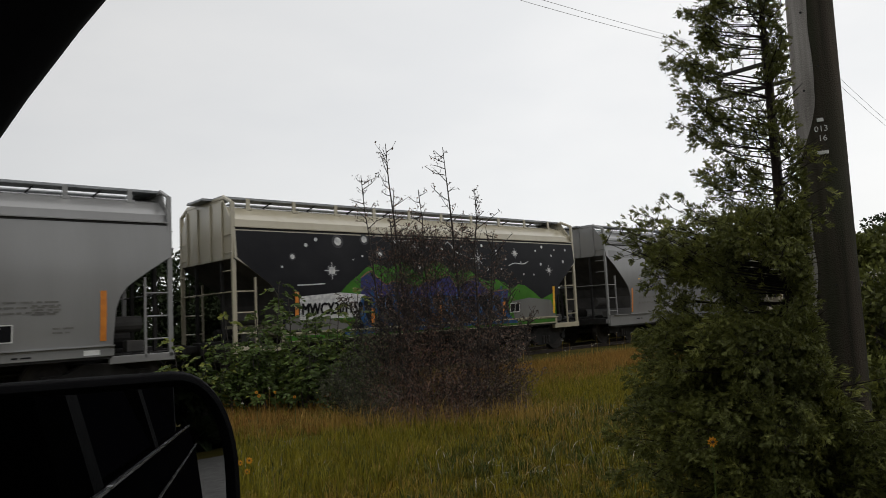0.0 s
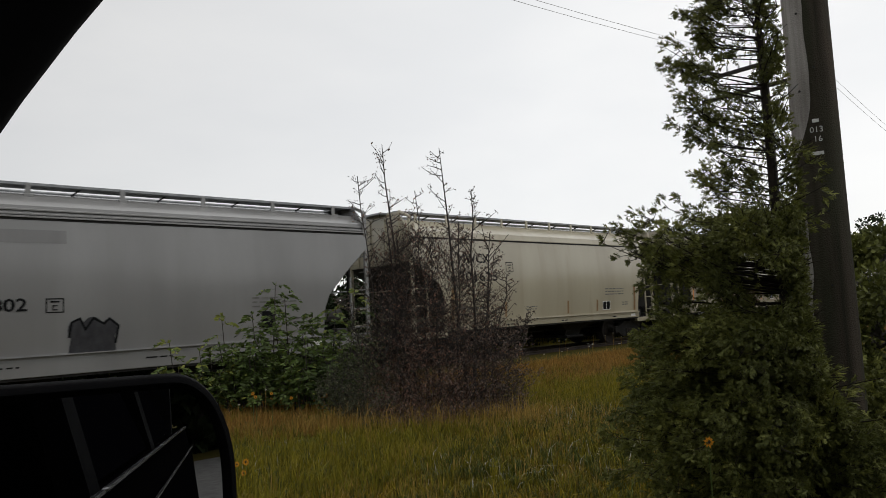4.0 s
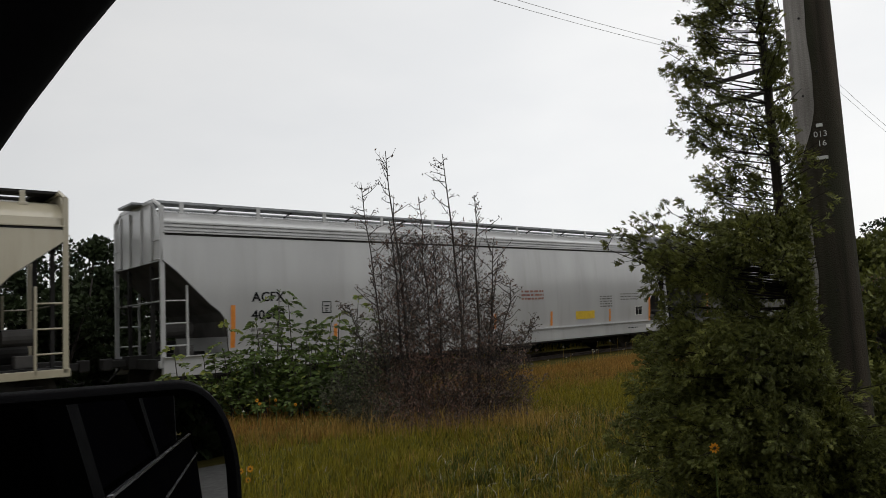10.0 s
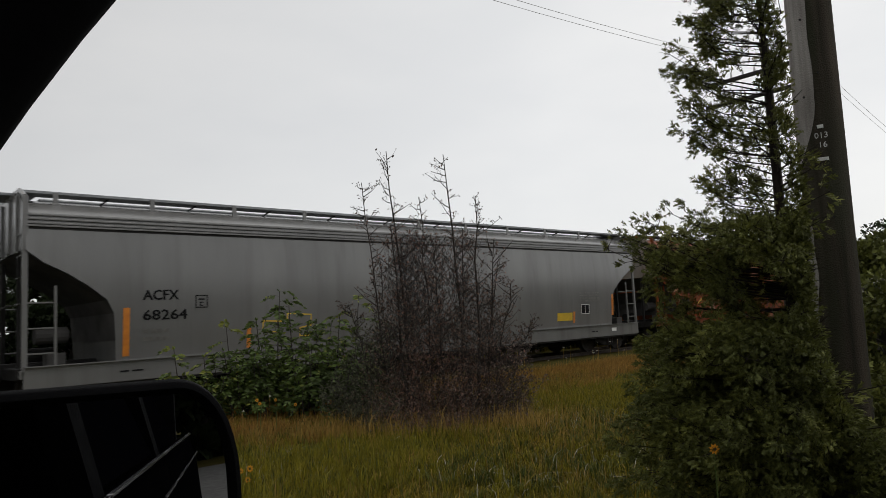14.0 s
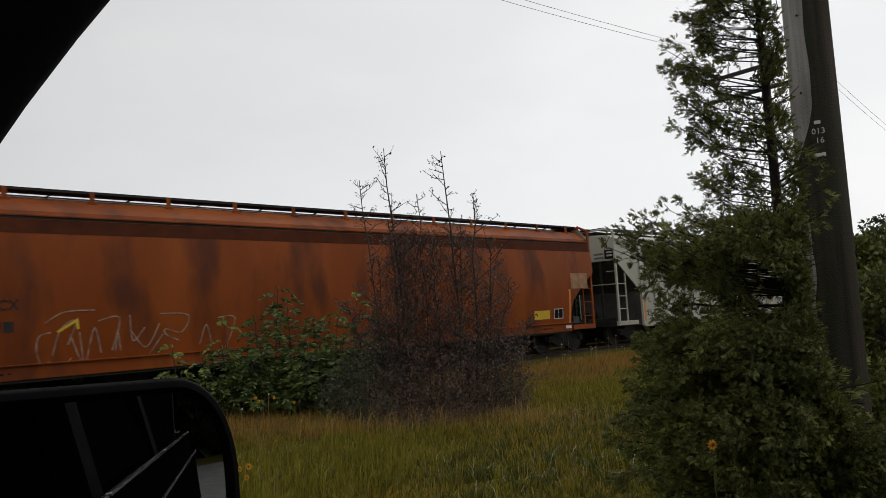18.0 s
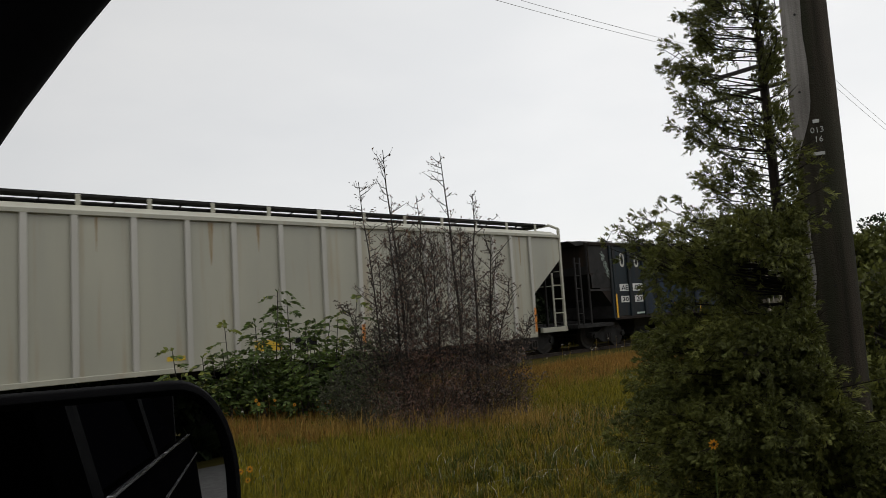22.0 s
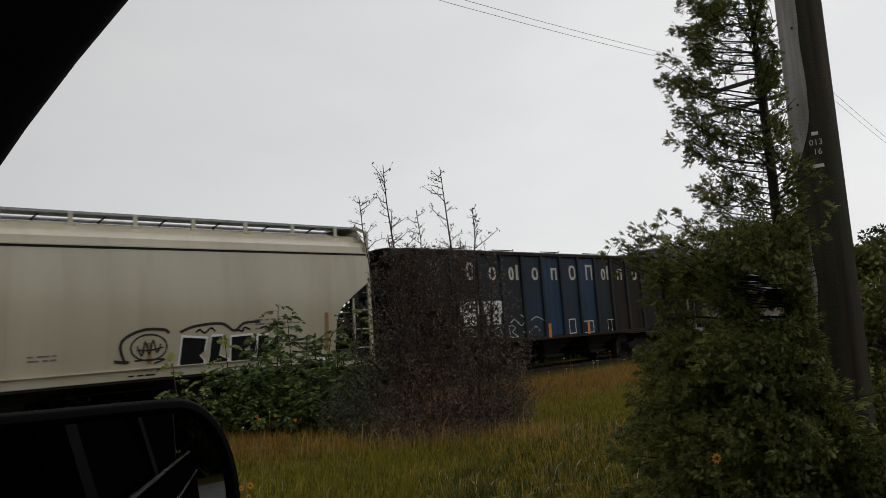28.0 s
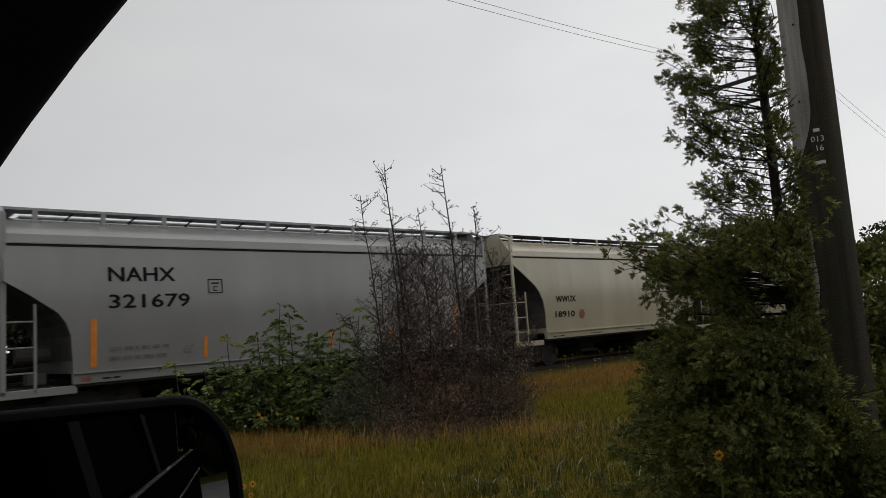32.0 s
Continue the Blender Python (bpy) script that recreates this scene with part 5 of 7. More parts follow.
for p in ([(7.78, 0.96), (7.88, 1.78), (8.48, 1.72), (8.42, 1.42), (8.3, 1.34), (8.42, 1.2), (8.4, 0.96)],
          [(8.42, 0.96), (8.5, 1.25), (8.56, 1.76), (8.84, 1.76), (8.76, 1.3), (8.98, 1.2), (8.96, 0.96)],
          [(8.98, 0.96), (9.0, 1.72), (9.56, 1.74), (9.52, 1.5), (9.36, 1.4), (9.6, 1.2), (9.56, 0.96)],
          [(9.6, 0.9), (9.66, 1.72), (9.95, 1.72), (9.96, 1.5), (10.2, 1.72), (10.4, 1.62), (10.16, 1.34), (10.56, 1.05), (10.5, 0.86), (9.95, 1.1), (9.85, 0.9)]):
    g = part("graffiti_letter", on_side(poly(p), None, 0.009), M_WHITE, car_k, "black graffiti letter with a white edge")
    mx, mz = sum(q[0] for q in p) / len(p), sum(q[1] for q in p) / len(p)
    part("letter_core", on_side(poly([(mx + (x - mx) * 0.88 - 0.012, mz + (z - mz) * 0.91 - 0.012) for x, z in p]), None, 0.014), M_BLACK, g)
strokes("green_wash", car_k, mat("pale_lime_spray_paint", (0.26, 0.30, 0.05), (0.2, 0.24, 0.05), 0.6, scale=6, grain=0.2, bump=0), [[(7.6, 1.28), (7.7, 1.4)], [(8.8, 1.5), (8.95, 1.55)], [(9.9, 1.22), (10.1, 1.15)]], 0.13, None, 0.016)
strokes("scribble", car_k, M_BLACK, [[(8.2, 1.82), (8.3, 1.88), (8.4, 1.8), (8.55, 1.9), (8.65, 1.82)], [(9.15, 1.84), (9.3, 1.8), (9.35, 1.88), (9.5, 1.82)], [(9.75, 1.84), (9.9, 1.88), (10.0, 1.8), (10.2, 1.86)], [(10.4, 1.62), (10.7, 1.6), (10.6, 1.5), (11.0, 1.55)], [(10.45, 1.4), (10.7, 1.45), (10.9, 1.3), (11.1, 1.42), (11.3, 1.3)], [(10.6, 1.25), (11.0, 1.2), (11.3, 1.26)]], 0.04, None, 0.009, soft=True)

car_l = blue_hopper("weathered blue and brown ribbed hopper car", 13.1, False, (("AE", 1.6, 2.40, 1.92, 2.32), ("QX", 2.62, 3.46, 1.92, 2.32), ("30", 1.70, 2.33, 1.58, 1.92), ("22", 2.72, 3.36, 1.58, 1.92)), M_SLATE,
                    (M_UMBER, M_SLATE, M_SLATE, M_BLUE, M_BRIGHTB, M_BLUE, M_BRIGHTB, M_SLATE, M_UMBER, M_UMBER, M_UMBER))
for line in [[(1.65, 1.5), (2.1, 1.48), (1.8, 1.3), (2.2, 1.25)], [(2.72, 1.48), (2.75, 1.2), (3.0, 1.2), (3.1, 1.5)], [(3.0, 1.2), (3.2, 1.5), (3.4, 1.18), (3.05, 1.28)], [(3.75, 1.15), (3.72, 1.5), (4.0, 1.45), (3.85, 1.3), (4.1, 1.16), (3.75, 1.15)], [(3.8, 1.6), (4.0, 1.7), (4.3, 1.5), (4.5, 1.7), (4.3, 1.85)], [(4.35, 1.3), (4.6, 1.25), (4.75, 1.32)], [(4.85, 1.3), (5.0, 1.45), (5.2, 1.28)], [(4.8, 1.65), (5.1, 1.75), (5.5, 1.6)]]:
    strokes("pale_tag", car_l, M_CHALK, [line], 0.03, 1.45, 0.012, soft=True)["kind"] = "stuff"
strokes("white_square", car_l, M_WHITE, frame_lines(6.8, 7.15, 1.12, 1.6) + frame_lines(7.6, 8.2, 1.1, 1.5), 0.03, 1.45, 0.012)
strokes("pale_scribble", car_l, M_CHALK, [[(0.5, 3.4), (0.7, 3.5), (0.85, 3.3), (0.55, 3.2), (0.8, 3.1)], [(0.6, 2.95), (0.9, 3.0)]], 0.03, 1.45, 0.012)
data_panel(car_l, 9.1, 9.57, 1.08, 1.5, flat=1.456)

car_m = series_car("light grey round-sided covered hopper car with black lettering", 12.9, "321679", 1.85, m=M_GREY, mark="NAHX")
patch("red_sill_mark", car_m, M_RED, 1.3, 1.5, 0.96, 1.06, hw(1.0) + 0.057, 0.003)
car_n = round_hopper("beige round-sided covered hopper car behind the cedar", 12.6, M_BEIGE, cut=ROUND_CUT, step=1.6, walk_mat=M_UNDER)
lettering(car_n, "WWUX", 1.97, 2.13, 0.22, width=1.08, bold=2.4)
lettering(car_n, "18910", 1.90, 1.62, 0.21, width=1.05, bold=2.4)
part("red_spot", on_side(disc(bmesh.new(), 3.36, 1.69, 0.17, 18), None, 0.008), M_RED, car_n)
small_marks(car_n, 12.6, 23)
car_o = round_hopper("last beige covered hopper car of the train seen", 12.6, M_BEIGE, cut=ROUND_CUT, step=1.6, walk_mat=M_UNDER)

TRAIN = ((car_a, -6.9), (car_b, 7.44), (car_c, 22.19), (car_d, 35.94), (car_e, 50.12), (car_f, 64.60), (car_g, 86.51), (car_h, 108.94), (car_i, 131.18), (car_j, 154.64), (car_k, 169.62), (car_l, 184.36), (car_m, 199.40), (car_n, 213.59), (car_o, 227.85))


# ---- the car that the camera sits in ----
CAR_M = pose(0, 0, -0.2, 0, 0, 115)
CAR_I = CAR_M.inverted()
own = tagged(empty("parked_car", CAR_M), "black parked car with its side window open", "car")


def car_part(name, bm, material, label="", parent=None):
    """A part given in world space, put into the car's own space."""
    bmesh.ops.transform(bm, matrix=CAR_I, verts=bm.verts[:])
    return part(name, bm, material, parent or own, label)


# door mirror: a rounded housing with a real mirror in it
MIR_O, MIR_N = Vector((0.264, 0.617, 1.349)), Vector((-0.005, -0.9987, 0.05)).normalized()
MIR_W = Vector((0, 0, 1)).cross(MIR_N).normalized()
MIR_V = MIR_N.cross(MIR_W)


def mirror_ring(grow, depth):
    """The housing's outline: a wide soft corner outside at the top, tighter ones elsewhere."""
    out = []
    for cx, cz, rx, rz, a0 in ((-0.023, -0.036, 0.060, 0.098, 0), (-0.15, 0.015, 0.05, 0.05, 90), (-0.15, -0.07, 0.05, 0.05, 180), (-0.015, -0.07, 0.052, 0.05, 270)):
        for i in range(12):
            t = radians(a0 + 90 * i / 11)
            c, d = math.cos(t), math.sin(t)
            out.append((cx + (rx + grow) * math.copysign(abs(c) ** 0.92, c), cz + (rz + grow) * math.copysign(abs(d) ** 0.92, d)))
    return [MIR_O + MIR_W * x + MIR_V * z + MIR_N * depth for x, z in out]


bm = skin([mirror_ring(-0.0135, 0.000), mirror_ring(-0.012, 0.006), mirror_ring(-0.008, 0.009), mirror_ring(-0.003, 0.007), mirror_ring(0.0, 0.000), mirror_ring(-0.004, -0.03), mirror_ring(-0.03, -0.07), mirror_ring(-0.045, -0.085)])
housing = smooth_part(car_part("mirror_housing", bm, M_TRIM, "black plastic door mirror housing"), 50)
bm = bmesh.new()
bm.faces.new([bm.verts.new(v) for v in mirror_ring(-0.0132, 0.002)])
bmesh.ops.recalc_face_normals(bm, faces=bm.faces[:])
glass = car_part("mirror_glass", bm, M_MIRROR, "mirror glass with the car's flank in it")

# slanted windscreen pillar: its edge is placed along two rays of the camera's view
PA, PB = Vector((0.1051, 0.5681, 1.5925)), Vector((0.1585, 0.5054, 1.6862))
pd = (PB - PA).normalized()
pv = ((PA + PB) / 2 - EYE).normalized()
po = pd.cross(pv).normalized()
if po.dot(Vector((-0.6, 0.6, 0.6))) < 0:
    po = -po
sec = [(0.0, 0.0), (0.006, 0.02), (0.03, 0.04), (0.14, 0.05), (0.20, 0.03), (0.20, -0.02), (0.10, -0.035), (0.02, -0.025), (0.004, -0.012)]
bm = skin([[PA + pd * s + po * (u - 0.3 * (s - 0.062) ** 2) + pv * v for u, v in sec] for s in (-0.6, -0.4, -0.25, -0.12, -0.04, 0.03, 0.09, 0.16, 0.25, 0.4)])
smooth_part(car_part("windscreen_pillar", bm, M_LINER, "dark slanted windscreen pillar"), 60)

# flank, roof and windows (in the car's space: x forwards, y to the left, floor at z = 0)
YF = -0.29
# lower flank with a slight shoulder
prof = [(YF - 0.05, 0.35), (YF - 0.08, 0.65), (YF - 0.075, 1.0), (YF - 0.05, 1.3), (YF - 0.02, 1.435), (YF + 0.02, 1.435), (YF + 0.02, 0.35)]
doors = ((-0.28, 0.92), (-1.40, -0.29), (-2.75, -1.41))
for x0, x1 in doors:
    d = smooth_part(part("door" if x0 > -2 else "rear_quarter", skin([[(x, y, z) for y, z in prof] for x in (x0, x1)]), M_CARB, own, "glossy black door panel"), 40)
    part("belt_trim", boxm(x0 + 0.01, x1 - 0.01, YF - 0.028, YF - 0.016, 1.443, 1.45, 0.002), M_CHROME, d, "bright trim strip under the window")
    # chrome strip added to draw the highlight on the shoulder crease
    part("crease_glint", boxm(x0 + 0.01, x1 - 0.01, YF - 0.058, YF - 0.050, 1.352, 1.356, 0.001), M_CHROME, d, "fine chrome strip drawn for the crease's reflection")
    if x0 > -2:
        bm = boxm(x0 + 0.12, x0 + 0.32, YF - 0.115, YF - 0.09, 1.20, 1.23, 0.008)
        part("door_handle", bm, M_CHROME, d, "chrome door handle")
        part("handle_cup", boxm(x0 + 0.16, x0 + 0.28, YF - 0.085, YF - 0.05, 1.17, 1.25, 0.01), M_TRIM, d)
part("rear_side_window", skin([[(x, YF + 0.01, 1.452), (x, YF + 0.02, 1.452), (x, YF + 0.16, 1.80), (x, YF + 0.15, 1.80)] for x in (-1.30, -0.40)]), M_DGLASS, own)
part("quarter_window", skin([[(x, YF + 0.01, 1.452), (x, YF + 0.02, 1.452), (x, YF + 0.16, 1.78), (x, YF + 0.15, 1.78)] for x in (-2.2, -1.48)]), M_DGLASS, own)
for x in (-0.34, -1.39):
    part("door_pillar", skin([[(x - 0.05, YF, z0), (x + 0.05, YF, z0), (x + 0.05, YF + 0.05, z0), (x - 0.05, YF + 0.05, z0)] if z0 < 1.5 else [(x - 0.05, YF + 0.09, z0), (x + 0.05, YF + 0.09, z0), (x + 0.05, YF + 0.14, z0), (x - 0.05, YF + 0.14, z0)] for z0 in (1.44, 1.82)]), M_TRIM, own)
# far pane, rear panel, dashboard, seats: added unseen to keep sky from the mirror
part("far_side_light_block", boxm(-2.6, 0.6, 1.22, 1.24, 1.434, 1.98, 0.0), M_DGLASS, own)
part("rear_light_block", boxm(-2.62, -2.56, YF + 0.03, 1.3, 0.38, 1.98, 0.0), M_LINER, own)
part("dashboard", boxm(0.95, 0.99, YF + 0.25, 1.2, 0.4, 1.15, 0.0), M_LINER, own)
for y0 in (-0.22, 0.55):
    seat = part("seat_back", skin([[(x, y, z) for x, z in ((-0.28, 0.5), (-0.12, 0.52), (-0.34, 1.42), (-0.46, 1.40))] for y in (y0, y0 + 0.5)]), M_LINER, own, "dark seat back")
    part("headrest", boxm(-0.50, -0.40, y0 + 0.12, y0 + 0.38, 1.46, 1.66, 0.03), M_LINER, seat)
part("roof_panel", boxm(-2.6, 0.30, YF + 0.14, 1.25, 1.98, 2.03, 0.02), M_CARB, own)
part("far_door", boxm(-2.6, 0.9, 1.24, 1.32, 0.35, 1.43, 0.02), M_CARB, own)
part("cabin_floor", boxm(-2.6, 1.2, YF + 0.03, 1.24, 0.33, 0.38, 0.01), M_LINER, own)
for x, y in ((1.6, YF - 0.06), (-1.75, YF - 0.06), (1.6, 1.22), (-1.75, 1.22)):
    w = part("wheel", tubem((x, y - 0.02, 0.33), (x, y + 0.2, 0.33), 0.33, n=24), M_TRIM, own)
    part("rim", tubem((x, y - 0.03, 0.33), (x, y + 0.0, 0.33), 0.2, n=18), M_CHROME, w)
part("bonnet", skin([[(x, YF - 0.08, 0.4), (x, YF - 0.05, z), (x, 1.28, z), (x, 1.3, 0.4)] for x, z in ((0.93, 1.1), (1.5, 1.02), (2.3, 0.85))]), M_CARB, own)


# ---- plants ----
def quads(name, base, mats, parent=None):
    """A mesh of many small faces from a list of numpy arrays (n, k, 3)."""
    verts = np.concatenate([b.reshape(-1, 3) for b in base])
    faces, i = [], 0
    for b in base:
        n, k = b.shape[:2]
        idx = np.arange(i, i + n * k).reshape(n, k)
        faces += [tuple(r) for r in idx.tolist()]
        i += n * k
    return raw(name, verts.tolist(), faces, mats, parent)


def limb(bm, pts, r0, r1, n=6):
    """A tapered crooked limb through points."""
    k = len(pts) - 1
    for i in range(k):
        tube(bm, pts[i], pts[i + 1], r0 + (r1 - r0) * i / k, r0 + (r1 - r0) * (i + 1) / k, n)


def frames_of(d, rng):
    """Two unit vectors square to each direction in d (n, 3), turned at random."""
    a = rng.normal(size=d.shape)
    u = np.cross(d, a)
    u /= np.linalg.norm(u, axis=1)[:, None] + 1e-9
    return u, np.cross(d, u)


def leaf_quads(c, d, size, rng, slim=0.5, curl=0.0):
    """Pointed leaves (4-gons) at c, growing along d."""
    d = d / (np.linalg.norm(d, axis=1)[:, None] + 1e-9)
    u, w = frames_of(d, rng)
    s = size[:, None]
    return np.stack([c, c + d * s * 0.5 + u * s * slim * 0.5, c + d * s + w * s * curl, c + d * s * 0.5 - u * s * slim * 0.5], 1)


def spray_quads(c, d, size, rng, twigs=5):
    """Flat fan-like cedar sprays: a spine with narrow scale-leaf fingers on both sides."""
    d = d / (np.linalg.norm(d, axis=1)[:, None] + 1e-9)
    u, w = frames_of(d, rng)
    out = []
    s = size[:, None]

    def finger(p, q, wd):
        e = q - p
        n = np.cross(e, w)
        n /= np.linalg.norm(n, axis=1)[:, None] + 1e-9
        n = n * wd[:, None]
        out.append(np.stack([p - n * 0.6, p + (q - p) * 0.6 - n, q, p + (q - p) * 0.6 + n, p + n * 0.6], 1))
    finger(c, c + d * s, size * 0.045)
    for i in range(twigs):
        f = (i + 0.7) / (twigs + 0.6)
        for sg in (-1, 1):
            l = s * (0.55 - 0.32 * f) * rng.uniform(0.7, 1.25, size=(len(c), 1))
            p = c + d * s * f
            q = p + (d * 0.95 + u * sg * rng.uniform(0.35, 0.8, size=(len(c), 1)) + w * rng.normal(scale=0.38, size=(len(c), 1))) * l
            finger(p, q, size * 0.07)
    return out


# cedar beside the pole
CED = Vector((4.36, 1.77, 0))
AX, DV = Vector((0.73, -0.68, 0)), Vector((0.68, 0.73, 0))
# camera's right at the cedar; foliage beyond is cut to keep the pole visible
VIEW_RIGHT = Vector((0.376, -0.926, 0))


def cedar():
    rng = np.random.default_rng(11)
    rnd = random.Random(11)
    tree = tagged(empty("cedar_tree", pose(CED.x, CED.y, ground_z(4.4, 1.8))), "dark green cedar tree with thin upper branches", "tree")

    def axis(z):
        return AX * (0.095 - 0.018 * z + 0.014 * math.sin(z * 2.3)) + Vector((0, 0, z))
    bm = bmesh.new()
    limb(bm, [axis(z) for z in (-0.05, 0.6, 1.2, 1.8, 2.3, 2.8, 3.3, 3.9, 4.6)], 0.045, 0.007, 9)
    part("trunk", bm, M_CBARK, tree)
    zs = [0.0, 0.5, 0.8, 1.1, 1.5, 1.8, 2.05, 2.25, 2.38, 2.55, 2.68, 2.95, 3.2, 3.4, 3.6, 3.9, 4.3, 4.75]
    out_l = [1.05, 1.12, 1.14, 1.08, 0.90, 0.90, 1.08, 0.92, 0.53, 0.54, 0.59, 0.63, 0.61, 0.52, 0.41, 0.31, 0.22, 0.05]
    out_r = [1.1, 0.85, 0.55, 0.24, 0.17, 0.16, 0.18, 0.19, 0.20, 0.19, 0.18, 0.17, 0.16, 0.15, 0.14, 0.13, 0.10, 0.05]
    tips, tdir, tsz, light = [], [], [], []

    def clump(c, out, r, n, size, droop, young):
        for i in range(n):
            o = Vector((rnd.gauss(0, 1), rnd.gauss(0, 1), rnd.gauss(0, 1))).normalized() * r * rnd.random() ** 0.5
            tips.append(c + o * 0.9)
            tdir.append(out * 0.7 + o / r * 0.55 + Vector((rnd.gauss(0, 0.25), rnd.gauss(0, 0.25), droop + rnd.gauss(0, 0.35))))
            tsz.append(rnd.uniform(*size))
            light.append(young * rnd.random())

    def branch(z, a, r, sweep, n, crad, cn, size, droop, start=0.3):
        """One branch: out from the trunk, swept up or down, with foliage clumps along it."""
        d = Vector((math.cos(a), math.sin(a), 0))
        base = axis(max(0.05, z - sweep * r))
        tip = Vector((base.x + r * d.x, base.y + r * d.y, z))
        mid = base.lerp(tip, 0.55) + Vector((rnd.gauss(0, 0.03), rnd.gauss(0, 0.03), -0.25 * sweep * r))
        bm = bmesh.new()
        tube(bm, base, mid, 0.003 + 0.005 * r, 0.003 + 0.001 * r, 5)
        tube(bm, mid, mid.lerp(tip, 0.92), 0.003 + 0.001 * r, 0.0015, 4)
        young = rnd.random() ** 2
        for j in range(n):
            f = rnd.uniform(start, 1.0)
            p = base.lerp(mid, f / 0.55) if f < 0.55 else mid.lerp(tip, (f - 0.55) / 0.45)
            c = p + Vector((rnd.uniform(-0.07, 0.07), rnd.uniform(-0.07, 0.07), rnd.uniform(-0.05, 0.07))) * (0.6 + r * 0.5)
            if c.dot(VIEW_RIGHT) > float(np.interp(c.z, zs, out_r)) - crad * 0.5:
                continue
            tube(bm, p, c, 0.003, 0.0015, 3)
            clump(c, d, crad * rnd.uniform(0.6, 1.25), int(cn * rnd.uniform(0.6, 1.3)), size, droop, young)
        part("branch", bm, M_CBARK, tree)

    def reach(z, a):
        k = 0.5 + 0.5 * (math.cos(a) * AX.x + math.sin(a) * AX.y)
        front = max(0.0, -(math.cos(a) * DV.x + math.sin(a) * DV.y))
        return (float(np.interp(z, zs, out_l)) * (1 - k) + float(np.interp(z, zs, out_r)) * k) * (1 - 0.22 * front)
    # open upper crown: upswept branches with ragged tufts
    z, a = 2.12, 0.0
    while z < 4.7:
        a += 2.4 + rnd.gauss(0, 0.5)
        r = reach(z, a) * (rnd.uniform(0.8, 1.05) if rnd.random() < 0.6 else rnd.uniform(0.4, 0.8))
        branch(z, a, r, 0.5, 3 + int(r * 14), 0.04, 15, (0.024, 0.044), 0.15, 0.38)
        z += rnd.uniform(0.010, 0.021)
    for i in range(24):
        a = math.atan2(-AX.y, -AX.x) + rnd.gauss(0, 0.5)
        z = rnd.uniform(2.4, 3.75)
        r = reach(z, a) * rnd.uniform(0.78, 1.0)
        branch(z, a, r, 0.5, 8, 0.040, 11, (0.024, 0.044), 0.15, 0.62)
    # long side branches over the skirt
    for i in range(26):
        a = math.atan2(-AX.y, -AX.x) + rnd.gauss(0, 0.4)
        z = rnd.uniform(1.92, 2.24)
        branch(z, a, reach(z, a) * rnd.uniform(0.75, 1.05), 0.3, 11, 0.042, 10, (0.028, 0.048), 0.25, 0.35)
    for i in range(60):
        a = math.atan2(-AX.y, -AX.x) + rnd.gauss(0, 0.7)
        z = rnd.uniform(0.75, 1.55)
        branch(z, a, reach(z, a) * rnd.uniform(0.8, 1.04), 0.12, 14, 0.055, 18, (0.026, 0.054), -0.2, 0.35)
    # dense skirt with hanging sprays
    z = 0.06
    while z < 2.2:
        a = rnd.uniform(0, 2 * math.pi)
        r = reach(z, a) * (rnd.uniform(0.78, 1.05) if rnd.random() < 0.6 else rnd.uniform(0.35, 0.85))
        up = rnd.random() < 0.25
        branch(z, a, r, 0.3 if up else 0.08, 5 + int(r * 10), 0.055, 18, (0.026, 0.054), 0.35 if up else -0.3, 0.3)
        z += rnd.uniform(0.0022, 0.0046) if z < 1.55 else rnd.uniform(0.005, 0.010)
    # sprays that hang over the pole's foot and beside its number
    for z, u, v in ((2.58, 0.22, -0.2), (2.48, 0.25, -0.2), (2.3, 0.26, -0.2), (2.15, 0.22, -0.2), (1.2, 0.34, -0.4), (1.0, 0.45, -0.45), (0.9, 0.6, -0.45)):
        bm = bmesh.new()
        p, c = axis(z - 0.12), AX * u + DV * v + Vector((0, 0, z))
        tube(bm, p, c, 0.005, 0.002, 4)
        for j in range(7 if z < 2 else 3):
            q = p.lerp(c, rnd.uniform(0.6, 1.05)) + Vector((rnd.gauss(0, 0.05), rnd.gauss(0, 0.05), rnd.gauss(0, 0.05)))
            clump(q, AX, 0.05, 12 if z < 2 else 6, (0.035, 0.065), -0.05, 0.7)
        part("branch", bm, M_CBARK, tree)
    c, d, s, y = np.array([tuple(v) for v in tips]), np.array([tuple(v) for v in tdir]), np.array(tsz), np.array(light)
    young = y > 0.33
    quads("foliage", spray_quads(c[~young], d[~young], s[~young], rng, 3), M_CEDAR, tree)["kind"] = "stuff"
    quads("young_foliage", spray_quads(c[young], d[young], s[young] * 1.05, rng, 3), M_CEDAR2, tree)["kind"] = "stuff"


cedar()


def crossed(verts, faces, p, q, w, rnd):
    """A fine twig as two crossed tapering slips."""
    d = (q - p).normalized()
    e = d.cross(Vector((rnd.gauss(0, 1), rnd.gauss(0, 1), rnd.gauss(0, 1)))).normalized() * w
    for n in (e, d.cross(e)):
        k = len(verts)
        verts += [p - n, p + n, q + n * 0.35, q - n * 0.35]
        faces.append((k, k + 1, k + 2, k + 3))


